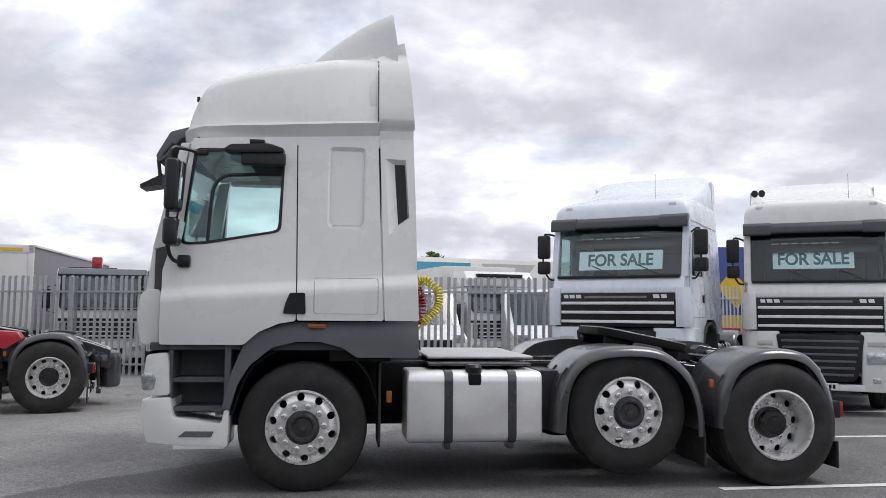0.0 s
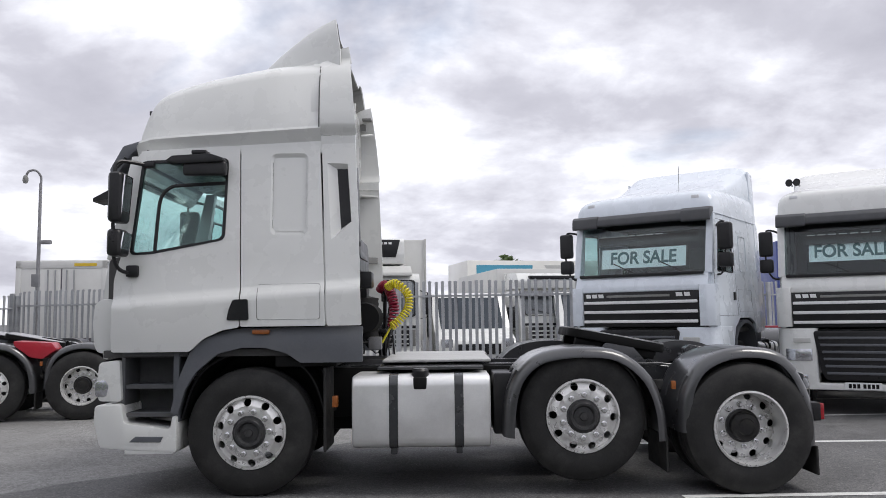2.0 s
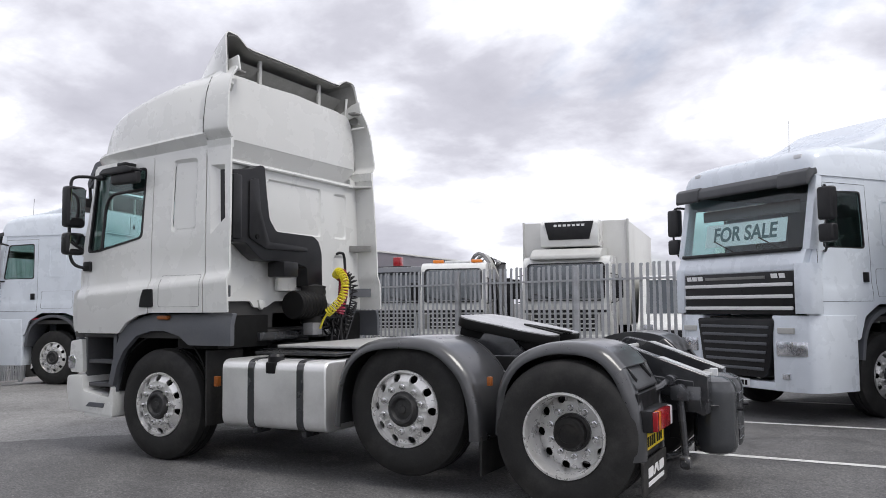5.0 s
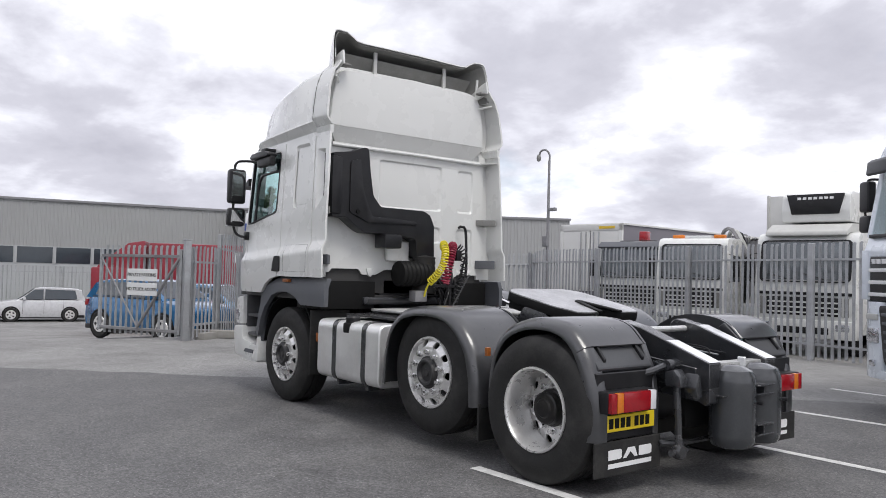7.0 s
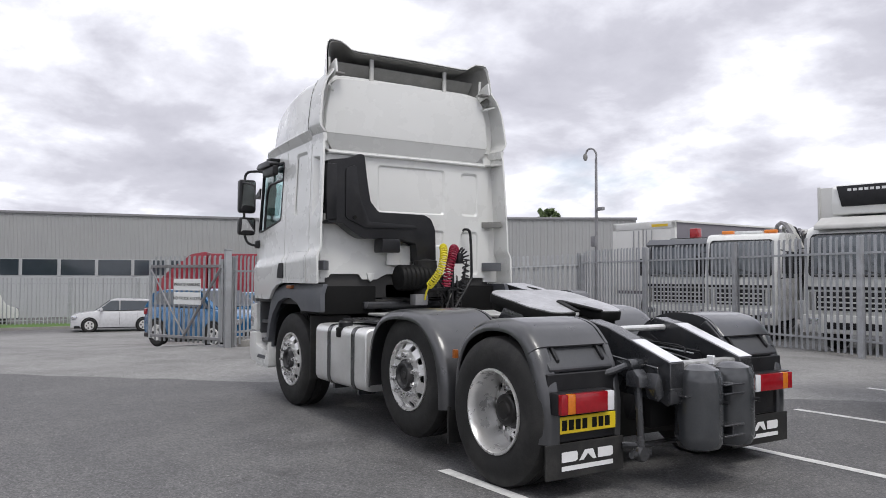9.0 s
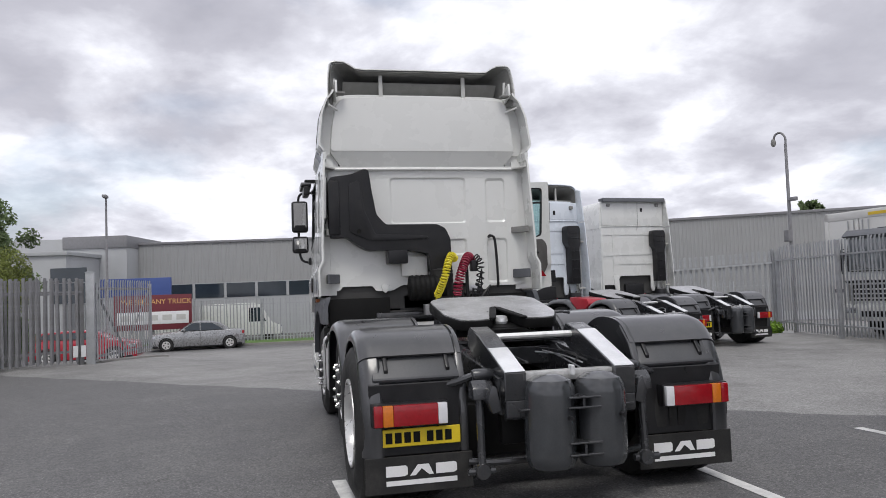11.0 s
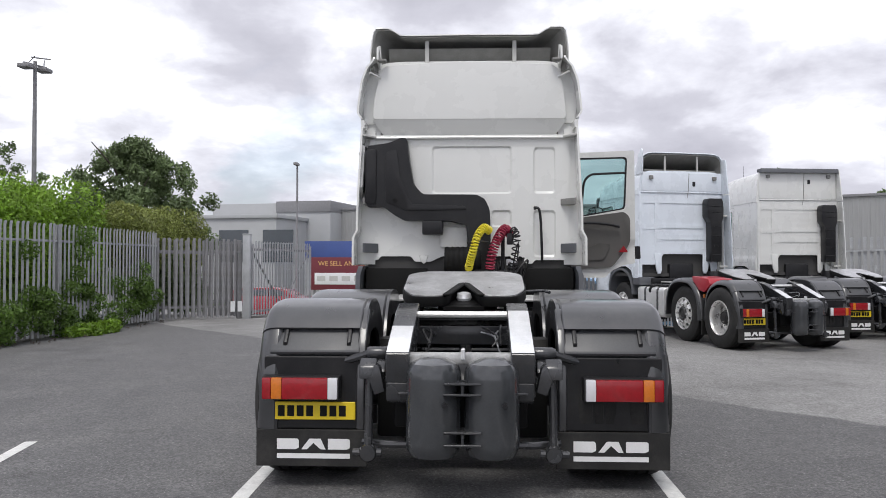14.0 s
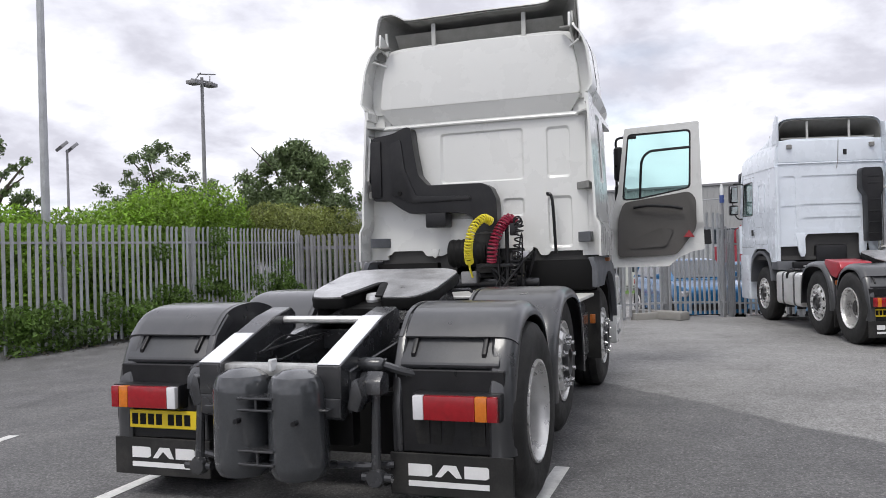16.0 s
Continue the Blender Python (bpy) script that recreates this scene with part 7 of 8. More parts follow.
for i in range(4):
    part("window", bm_box(0.9 + i * 3.3, 3.1 + i * 3.3, -0.06, 0.05, 3.9, 4.8), "darkglass", office)
    part("window_panel", bm_box(0.9 + i * 3.3, 3.1 + i * 3.3, -0.05, 0.05, 2.6, 3.85), "darkglass", office)
solid("blue_fascia", bm_box(0, 4.3, 0, 0.3, 0, 1.15, 0.03), "cladblue", "long blue fascia panel of the showroom", "fascia", m=pose(-43.6, -11.5, 1.68, 0, 0, 82))
solid("fascia_wall", bm_box(0, 4.3, 0.1, 1.0, 0, 2.9), "cladlight", "pale wall under the blue fascia", "wall", m=pose(-43.6, -11.5, -1.25, 0, 0, 82))

board = thing("roadside_sign", pose(-36.8, -7.57, -1.2, 0, 0, 86), "maroon and white roadside board lettered in gold", "sign")
part("board", bm_box(-2.08, 2.08, -0.05, 0.05, 0.98, 2.90, 0.01), "signred", board)
part("lower_board", bm_box(-1.85, 1.92, -0.065, -0.04, 1.30, 1.98, 0.01), "signwhite", board)
part("sign_text", moved(bm_text("WE SELL ANY TRUCK", 0.385), pose(0.22, -0.056, 2.52)), "signtext", board)
for i in range(5):
    part("small_print", bm_box(-1.7 + i * 0.74, -1.2 + i * 0.74, -0.07, -0.064, 1.5, 1.8), "gutter", board)
for x in (-1.9, 0, 1.9):
    part("leg", bm_box(x - 0.06, x + 0.06, 0.05, 0.15, -0.1, 2.7), "galvdark", board)

palisade([(-39.5, -12.0), (-37.2, 12.0), (-30.0, 27.0)], 2.55, "far palisade fence along the road verge", pitch=0.19, posts=3.5, seed=9)
verge = bmesh.new()
vv = [verge.verts.new(p) for p in ((-35.9, -16, -1.19), (-35.0, 12, -1.19), (-28.5, 25, -1.19), (-30.5, 27, -1.14), (-38.5, 12, -1.14), (-40, -16, -1.14))]
verge.faces.new(vv)
solid("grass_verge", verge, "grass", "mown grass verge beside the road", "grass", kind="stuff")
solid("kerb", bm_prism([(-35.9, -16), (-35.0, 12), (-28.5, 25), (-28.35, 24.9), (-34.85, 12), (-35.75, -16)], "z", -1.25, -1.12), "concrete", "pale concrete kerb along the verge", "kerb", kind="structure")
# kerb and low edging by the yard gates
rings = []
for gx, gy in ((-10.3, -5.80), (-11.3, -5.42), (-12.3, -5.08), (-13.3, -4.85), (-13.9, -4.66), (-14.2, -4.5)):
    gz = ground_height(gx, gy)
    rings.append([(gx - 0.04, gy - 0.13, gz - 0.12), (gx - 0.04, gy - 0.13, gz + 0.045), (gx + 0.04, gy + 0.13, gz + 0.04), (gx + 0.05, gy + 0.16, gz - 0.12)])
solid("gate_kerb", bm_loft(rings), "concrete", "low concrete kerb under the open gate", "kerb", kind="structure")
solid("stone_edging", bm_box(-0.6, 0.7, -0.14, 0.14, 0, 0.16, 0.03), "concrete", "rough low concrete edging under the fence panel", "edging", m=pose(-7.75, 1.2, 0, 0, 0, 52))


# ---------------------------------------------------------------- cars
def car(x, y, heading, paint, label, length=4.3, height=1.45, saloon=False):
    t = thing("car", pose(x, y, ground_height(x, y), 0, 0, heading), label, "car", "parked cars")
    L, w = length / 2, 0.87
    tail = 0.95 if saloon else 0.80
    top = spline([(-L, 0.62), (-L + 0.05, 0.80), (-L + 0.45, 0.90), (-0.75, 1.0), (0.0, 1.0), (L - tail, 1.02), (L - 0.08, 0.95), (L, 0.70)], 3)
    rings = []
    for px, pz in top:
        k = min(1.0, (L - abs(px)) / 0.5)
        ww = w * (0.80 + 0.20 * smooth(k))
        z0 = 0.22
        rings.append([(px, -ww * 0.95, z0), (px, -ww, z0 + 0.2), (px, -ww, pz - 0.18), (px, -ww * 0.94, pz - 0.03), (px, -ww * 0.8, pz), (px, ww * 0.8, pz), (px, ww * 0.94, pz - 0.03), (px, ww, pz - 0.18), (px, ww, z0 + 0.2), (px, ww * 0.95, z0)])
    part("body", bm_loft(rings), paint, t)
    back, drop = (L - 0.12, 0.34) if not saloon else (L - 0.75, 0.75)
    cab = [(-0.98, 0.98, 0.80), (-0.62, 1.22, 0.73), (-0.25, height - 0.05, 0.66), (0.25, height, 0.65), (back - drop, height - 0.06, 0.66), (back - drop * 0.42, 1.0 + (height - 1.0) * 0.52, 0.72), (back, 1.0, 0.78)]
    cab = spline(cab, 3)
    rings = [[(px, -ww2, 0.96), (px, -ww2 + 0.02, pz - 0.02), (px, -ww2 * 0.88, pz), (px, ww2 * 0.88, pz), (px, ww2 - 0.02, pz - 0.02), (px, ww2, 0.96)] for px, pz, ww2 in cab]
    gh = part("roof", bm_loft(rings), paint, t)
    for s in (-1, 1):
        for pts in ([(-0.80, 1.02), (-0.28, height - 0.10), (0.10, height - 0.08), (0.10, 1.02)], [(0.17, 1.02), (0.17, height - 0.08), (back - drop - 0.12, height - 0.12), (back - 0.36, 1.04)]):
            part("side_window", bm_sheet(pts, [], lambda u, v: (u, s * (0.795 - 0.13 * (v - 0.98) / (height - 0.98) + 0.012), v), 0.01, inward=(0, -s, 0)), "darkglass", gh)
        part("mirror", bm_box(-0.72, -0.60, s * 0.86, s * 1.0, 1.0, 1.12, 0.03), paint, t)
        part("head_lamp", bm_box(-L + 0.02, -L + 0.30, s * 0.50, s * 0.80, 0.62, 0.76, 0.04), "lampinner", t)
        part("tail_lamp", bm_box(L - 0.14, L - 0.01, s * 0.58, s * 0.74, 0.76, 0.92, 0.03), "redlens", t)
    part("windscreen", bm_prism([(-0.92, 1.02), (-0.30, height - 0.07), (-0.32, height - 0.05), (-0.95, 1.02)], "y", -0.64, 0.64), "darkglass", gh)
    part("rear_window", bm_prism([(back - 0.04, 1.04), (back - drop + 0.04, height - 0.09), (back - drop + 0.07, height - 0.09), (back + 0.005, 1.04)], "y", -0.62, 0.62), "darkglass", gh)
    part("sill", bm_box(-L + 0.15, L - 0.15, -0.82, 0.82, 0.18, 0.30, 0.03), "black", t)
    part("bumper_trim", bm_box(-L - 0.015, -L + 0.2, -0.62, 0.62, 0.30, 0.46, 0.03), "black", t)
    for s in (-1, 1):
        for x in (-0.72, 0.14, 0.95):
            part("door_gap", bm_box(x - 0.006, x + 0.006, s * 0.868, s * 0.874, 0.36, 0.94), "seamline", t)
        part("belt_trim", bm_box(-0.85, back - 0.30, s * 0.80, s * 0.815, 0.985, 1.01, 0.004, 1), "black", gh)
        for x in (-0.02, 0.86):
            part("door_handle", bm_box(x - 0.09, x + 0.03, s * 0.868, s * 0.885, 0.80, 0.83, 0.006, 1), paint, t)
    for wx in (-L + 0.82, L - 0.78):
        for s in (-1, 1):
            m = pose(wx, s * 0.825, 0.32, 0, 0, 0 if s < 0 else 180)
            part("arch_shadow", bm_lathe([(0.315, 0.0), (0.372, 0.0), (0.372, 0.03), (0.315, 0.03)], 24, "y", (wx, s * 0.873 - (0.03 if s > 0 else 0.0), 0.33), cap=False), "ink", t)
            wm = part("wheel", bm_lathe([(0.0, -0.02), (0.20, -0.03), (0.215, -0.06), (0.30, -0.07), (0.32, -0.05), (0.32, 0.12), (0.2, 0.14), (0.0, 0.14)], 22), "rubber", t, at=m)
            part("rim", bm_lathe([(0.0, -0.062), (0.05, -0.066), (0.20, -0.072), (0.21, -0.06)], 20), "rim", wm)
            for i in range(5):
                a = 2 * math.pi * (i + 0.5) / 5
                part("spoke_gap", bm_lathe([(0.0, -0.077), (0.038, -0.077), (0.038, -0.06)], 8, "y", (0.125 * math.cos(a), 0, 0.125 * math.sin(a))), "black", wm)
    return t


car(-34.5, -5.05, 90 + 4, "carsilver", "silver saloon car parked at the kerb", 4.75, 1.48, True)
car(-32.7, 3.1, 78, "carwhite", "white hatchback car parked at the kerb", 4.0, 1.56)
car(-12.2, 1.64, 203, "carblue", "bright blue hatchback parked behind the gate", 3.8, 1.46)
car(-14.2, 3.9, 214, "carlightblue", "pale blue car parked behind the fence", 4.2, 1.48)
car(-16.2, 5.1, 214, "carlightblue", "pale blue car parked in the second row", 4.2, 1.48)
car(-25.3, -8.7, 268, "carred", "red car parked beyond the gate", 4.1, 1.35)


# ---------------------------------------------------------------- lorries in the lorry park
def lorry_cab(t, w, h, paint="white", dark_visor=True, deep=1.75):
    """Flat-fronted cab; nose at x = 0 pointing to -x, standing on z = 0."""
    prof = roundpoly([(0.02, 0.45), (0.0, 0.95), (0.03, 1.45), (0.15, h - 0.16), (0.24, h - 0.04), (0.45, h), (deep, h), (deep, 0.55), (0.9, 0.45)], 0.05, 3)
    part("cab", bm_prism(prof, "y", -w / 2, w / 2, 0.06, 3), paint, t)
    scr = [(0.026, 1.50), (0.136, h - 0.20), (0.126, h - 0.20), (0.014, 1.50)]
    ws = part("windscreen", bm_prism(scr, "y", -w / 2 + 0.14, w / 2 - 0.14), "greyglass", t)
    edge = rrect(-w / 2 + 0.09, w / 2 - 0.09, 1.45, h - 0.16, 0.10, 3)
    lean = lambda u, v: (0.012 + (v - 1.50) * 0.11 / (h - 1.70), u, v)
    part("screen_seal", bm_sheet(edge, [grown(edge, -0.055)], lean, 0.012, inward=(1, 0, 0)), "black", ws)
    for y in (-0.45, 0.25):
        part("wiper", bm_tube([(0.0, y, 1.50), (0.02, y + 0.45, 1.62)], 0.010, 5), "black", ws)
    part("screen_shelf", bm_box(-0.012, 0.04, -w / 2 + 0.06, w / 2 - 0.06, 1.20, 1.26, 0.012), "black", t)
    for y in (-w / 2 + 0.12, w / 2 - 0.20):
        part("corner_vent", bm_box(-0.012, 0.05, y, y + 0.08, 0.80, 1.16, 0.01), "inner", t)
    part("grille", bm_box(-0.02, 0.05, -w / 2 + 0.25, w / 2 - 0.25, 0.80, 1.16, 0.015), "black", t)
    for z in (0.86, 0.96, 1.06):
        part("grille_bar", bm_box(-0.03, -0.01, -w / 2 + 0.28, w / 2 - 0.28, z - 0.015, z + 0.015), paint, t)
    part("bumper", bm_box(-0.07, 0.25, -w / 2 - 0.01, w / 2 + 0.01, 0.36, 0.72, 0.04), paint, t)
    part("bumper_slot", bm_box(-0.08, -0.06, -0.5, 0.5, 0.45, 0.58, 0.01), "black", t)
    for s in (-1, 1):
        part("headlamp", bm_box(-0.075, 0.05, s * (w / 2 - 0.34), s * (w / 2 - 0.08), 0.52, 0.66, 0.02), "lampinner", t)
        part("mirror", bm_box(0.12, 0.24, s * (w / 2 + 0.08), s * (w / 2 + 0.28), h - 0.95, h - 0.50, 0.03), "black", t)
        part("mirror_arm", bm_tube([(0.3, s * w / 2, h - 0.4), (0.2, s * (w / 2 + 0.18), h - 0.45), (0.2, s * (w / 2 + 0.18), h - 1.0), (0.3, s * w / 2, h - 1.05)], 0.014, 5), "black", t)
        part("side_window", bm_box(0.45, 1.2, s * (w / 2 - 0.01), s * (w / 2 + 0.004), 1.42, h - 0.42, 0.0), "darkglass", t)
        part("wheel", WM["tyre"], None, t, at=pose(0.95, s * (w / 2 - 0.12), 0.46, 0, 0, 0 if s < 0 else 180) @ Matrix.Scale(0.9, 4))
        part("wheel", WM["tyre"], None, t, at=pose(4.6, s * (w / 2 - 0.12), 0.46, 0, 0, 0 if s < 0 else 180) @ Matrix.Scale(0.9, 4))
    if dark_visor:
        part("sun_visor", bm_prism([(0.08, h - 0.22), (-0.04, h - 0.16), (0.14, h - 0.02), (0.30, h - 0.03), (0.16, h - 0.16)], "y", -w / 2 + 0.04, w / 2 - 0.04, 0.01), "greyplastic", t)
    part("frame_rail", bm_box(1.2, 6.0, -0.4, 0.4, 0.62, 0.82), "black", t)


def lorry(x, y, heading, label):
    return thing("lorry", pose(x, y, 0, 0, 0, heading - 180), label, "lorry", "lorries in the lorry park")


r1 = lorry(0.08, 10.05, -82, "white refrigerated lorry with a roof chiller unit")
lorry_cab(r1, 1.92, 2.45, dark_visor=False, deep=1.3)
part("visor_hood", bm_prism(roundpoly([(0.06, 2.36), (0.08, 2.46), (0.4, 2.62), (1.25, 2.66), (1.25, 2.44), (0.3, 2.44)], 0.03, 2), "y", -0.78, 0.78, 0.05, 3), "gutter", r1)
part("box_body", bm_box(1.36, 7.2, -1.22, 1.22, 0.9, 3.32, 0.02), "trailer", r1)
for s in (-1, 1):
    part("box_edge", bm_box(1.33, 1.41, s * 1.20, s * 1.25, 0.9, 3.34, 0.008), "gutter", r1)
part("chiller", bm_prism(roundpoly([(0.66, 2.68), (0.62, 2.92), (0.66, 3.22), (0.80, 3.30), (1.36, 3.30), (1.36, 2.68)], 0.05, 3), "y", -0.66, 0.66, 0.06, 3), "white", r1, "white chiller unit with a black grille")
part("chiller_grille", bm_prism([(-0.56, 3.25), (0.56, 3.25), (0.46, 2.84), (-0.46, 2.84)], "x", 0.605, 0.67, 0.01), "black", r1)
for i in range(7):
    part("maker_bar", bm_box(0.598, 0.61, -0.36 + i * 0.105, -0.29 + i * 0.105, 3.14, 3.19), "lettering", r1)
r2 = lorry(-3.22, 11.1, -74, "white flat-fronted lorry with roof beacons and a crane")
lorry_cab(r2, 1.66, 2.46, dark_visor=False)
for y in (-0.55, 0.45):
    part("beacon", bm_box(0.45, 0.60, y - 0.14, y + 0.14, 2.46, 2.54, 0.03), "orange", r2)
part("light_bar", bm_box(0.46, 0.58, -0.38, 0.28, 2.46, 2.52, 0.02), "signwhite", r2)
for k in range(6):
    part("crane_arm", bm_tube(spline([(1.5, -0.95 - 0.06 * k, 0.9), (1.4 + 0.1 * k, -1.05 + 0.05 * k, 1.8 + 0.1 * k), (1.5, -0.55 - 0.12 * k, 2.72 - 0.05 * k), (2.1 + 0.2 * k, -0.2 - 0.1 * k, 2.5), (2.6, -1.1 - 0.05 * k, 1.7)], 4), 0.05 if k < 2 else 0.022, 6), ("galvdark", "gutter", "black")[k % 3], r2)
part("crane_body", bm_box(1.95, 2.6, -1.25, 0.5, 0.85, 2.1, 0.05), "black", r2)
part("crane_column", bm_box(1.6, 1.85, -1.12, -0.92, 0.85, 2.5, 0.03), "galvdark", r2)
part("stabiliser_box", bm_box(1.3, 1.9, -1.3, -0.85, 0.45, 0.9, 0.03), "signwhite", r2)
part("tank_body", bm_lathe([(0.0, 2.2), (0.7, 2.25), (0.72, 5.5), (0.0, 5.6)], 18, "x", (0, 0, 1.65)), "white", r2)
r3 = lorry(-5.2, 11.35, -80, "white lorry with a dark visor and a red roof lamp")
lorry_cab(r3, 1.95, 2.42)
part("red_lamp", bm_box(1.2, 1.45, 0.15, 0.38, 2.46, 2.74, 0.04), "redlens", r3)
part("lamp_bar", bm_box(1.1, 1.3, -0.2, 0.9, 2.42, 2.48, 0.02), "black", r3)
part("flat_body", bm_box(1.9, 6.5, -1.1, 1.1, 0.9, 1.15, 0.02), "galvdark", r3)
tr = thing("box_trailer", pose(-9.0, 14.2, 0, 0, 0, 94), "grey box trailer with closed rear doors", "trailer", "trailers in the lorry park")
part("box_body", bm_box(0, 9.0, -1.2, 1.2, 0.9, 3.1, 0.02), "trailerdark", tr)
for s in (-1, 1):
    dr = part("rear_door", bm_box(-0.05, 0.0, min(s * 0.02, s * 1.08), max(s * 0.02, s * 1.08), 1.0, 2.92, 0.015), "trailer", tr)
    for y in (0.15, 0.35):
        part("lock_bar", bm_tube([(-0.07, s * y, 1.05), (-0.07, s * y, 2.88)], 0.018, 6), "galv", dr)
    part("door_frame", bm_box(-0.06, 0.02, s * 1.08, s * 1.22, 0.9, 3.12, 0.01), "trailer", tr)
part("header", bm_box(-0.06, 0.02, -1.22, 1.22, 2.92, 3.12, 0.01), "trailer", tr)
part("header_label", bm_box(-0.07, -0.05, -0.95, -0.35, 2.98, 3.06), "yellowprint", tr)
part("roof_rail", bm_box(0, 9.0, -1.24, 1.24, 3.09, 3.15, 0.01), "trailer", tr)
part("wheel", WM["tyre"], None, tr, at=pose(1.5, -0.95, 0.5))
part("wheel", WM["tyre"], None, tr, at=pose(1.5, 0.95, 0.5, 0, 0, 180))


def van(x, y, heading, label, length=4.8, h=2.0, z=None):
    t = thing("van", pose(x, y, ground_height(x, y) if z is None else z, 0, 0, heading - 180), label, "van", "parked vans")
    prof = roundpoly([(0.0, 0.35), (0.02, 0.85), (0.62, 1.12), (1.25, h - 0.08), (1.7, h), (length, h - 0.04), (length, 0.35)], 0.10, 3)
    part("body", bm_prism(prof, "y", -0.95, 0.95, 0.08, 3), "white", t)
    part("windscreen", bm_prism([(0.66, 1.14), (1.24, h - 0.16), (1.21, h - 0.13), (0.63, 1.15)], "y", -0.78, 0.78), "darkglass", t)
    part("grille", bm_box(-0.012, 0.03, -0.55, 0.55, 0.55, 0.80, 0.01), "black", t)
    part("bumper", bm_box(-0.03, 0.1, -0.93, 0.93, 0.30, 0.48, 0.03), "greyplastic", t)
    for s in (-1, 1):
        part("side_window", bm_prism([(0.95, 1.15), (1.32, h - 0.30), (1.95, h - 0.30), (1.95, 1.15)], "y", s * 0.945, s * 0.956), "darkglass", t)
        part("headlamp", bm_box(0.0, 0.22, s * 0.60, s * 0.88, 0.72, 0.92, 0.03), "lampinner", t)
        for wx in (0.85, length - 0.95):
            part("wheel", bm_lathe([(0.0, -0.02), (0.2, -0.04), (0.21, -0.07), (0.32, -0.06), (0.34, -0.03), (0.34, 0.15), (0.0, 0.15)], 18), "rubber", t, at=pose(wx, s * 0.86, 0.34, 0, 0, 0 if s < 0 else 180))
    return t


van(2.35, 11.1, -80, "white panel van parked behind the fence", 4.8, 2.05)
van(5.4, 11.4, -85, "white panel van in the second row", 5.0, 2.1)
van(-41.9, -5.2, 95, "white van parked by the warehouse", 4.8, 2.0)
van(-41.2, -0.6, 95, "second white van parked by the warehouse", 4.8, 2.3)
r4 = lorry(4.45, 12.6, -78, "white lorry with a slim chiller over its cab")
lorry_cab(r4, 2.0, 2.1)
part("chiller", bm_prism(roundpoly([(0.35, 2.15), (0.30, 2.35), (0.5, 2.55), (1.6, 2.6), (1.6, 2.15)], 0.05, 3), "y", -0.95, 0.95, 0.05, 3), "white", r4)
part("chiller_grille", bm_box(0.28, 0.45, -0.65, 0.65, 2.38, 2.48, 0.02), "black", r4)
part("box_body", bm_box(1.75, 6.5, -1.1, 1.1, 0.9, 2.75, 0.03), "trailer", r4)
tb = thing("curtain_trailer", pose(2.3, 17.6, 0, 0, 0, 14), "printed trailer side in teal and cream", "trailer", "trailers in the lorry park")
part("box_body", bm_box(0, 8.0, 0, 2.5, 0.95, 3.25, 0.02), "cream", tb)
part("printed_panel", bm_box(0.3, 2.2, -0.012, 0.0, 1.3, 3.1), "teal", tb)
part("printed_panel", bm_prism([(2.6, 3.1), (4.6, 3.1), (3.6, 1.8)], "y", -0.012, 0.0), "gutter", tb)
bt = thing("curtain_trailer", pose(10.4, 13.4, 0, 0, 0, -12), "blue curtain-sided trailer with yellow print", "trailer", "trailers in the lorry park")
part("box_body", bm_box(0, 4.6, 0, 2.5, 0.95, 3.35, 0.02), "blue", bt)
for i in range(3):
    part("printed_shape", bm_prism([(0.25 + i * 1.3, 2.2), (0.65 + i * 1.3, 2.7), (1.1 + i * 1.3, 2.2), (0.8 + i * 1.3, 1.6)], "y", -0.012, 0.0), "yellowprint", bt)
    part("printed_shape", bm_box(0.2 + i * 1.3, 1.1 + i * 1.3, -0.012, 0.0, 1.05, 1.45), "yellowprint", bt)
og = thing("tipper_lorry", pose(15.9, 14.2, 0, 0, 0, 20), "orange tipper lorry behind the fence", "lorry", "lorries in the lorry park")
part("tipper_body", bm_prism(roundpoly([(0.3, 1.15), (0.0, 2.55), (5.0, 2.7), (5.0, 1.15)], 0.06, 2), "y", 0.0, 2.4, 0.03), "tipper", og)
for i in range(7):
    part("body_rib", bm_box(0.45 + i * 0.65, 0.55 + i * 0.65, -0.06, 0.0, 1.2, 2.52, 0.01), "tipper", og)
part("top_rail", bm_box(0.0, 5.0, -0.08, 0.02, 2.50, 2.66, 0.02), "tipper", og)
part("cab_shield", bm_prism(roundpoly([(-0.9, 2.62), (-0.9, 2.78), (0.1, 2.95), (0.1, 2.5)], 0.05, 2), "y", 0.1, 2.3, 0.03), "tipper", og)
part("frame_rail", bm_box(-1.5, 5.0, 0.75, 1.65, 0.75, 1.1, 0.02), "black", og)
for wx in (0.9, 3.2, 4.4):
    part("wheel", WM["tyre"], None, og, at=pose(wx, 0.15, 0.5))
    part("wheel", WM["tyre"], None, og, at=pose(wx, 2.25, 0.5, 0, 0, 180))
rt = thing("red_lorry", pose(-20.6, 6.9, ground_height(-21.5, 4.0), 0, 0, 247), "red lorry parked beyond the gate", "lorry")
part("body", bm_box(-6.0, 2.6, -1.2, 1.2, 0.8, 3.25, 0.05), "lorryred", rt)
part("air_deflector", bm_prism(roundpoly([(2.75, 2.1), (2.75, 3.32), (3.3, 3.22), (3.9, 2.75), (4.3, 2.40), (4.3, 2.1)], 0.06, 3), "y", -1.15, 1.15, 0.05), "lorryred", rt)
part("cab", bm_box(2.75, 4.5, -1.2, 1.2, 0.6, 2.35, 0.08), "lorryred", rt)
for wx in (-4.2, 3.6):
    for s in (-1, 1):
        part("wheel", WM["tyre"], None, rt, at=pose(wx, s * 1.1, 0.5, 0, 0, 0 if s < 0 else 180))
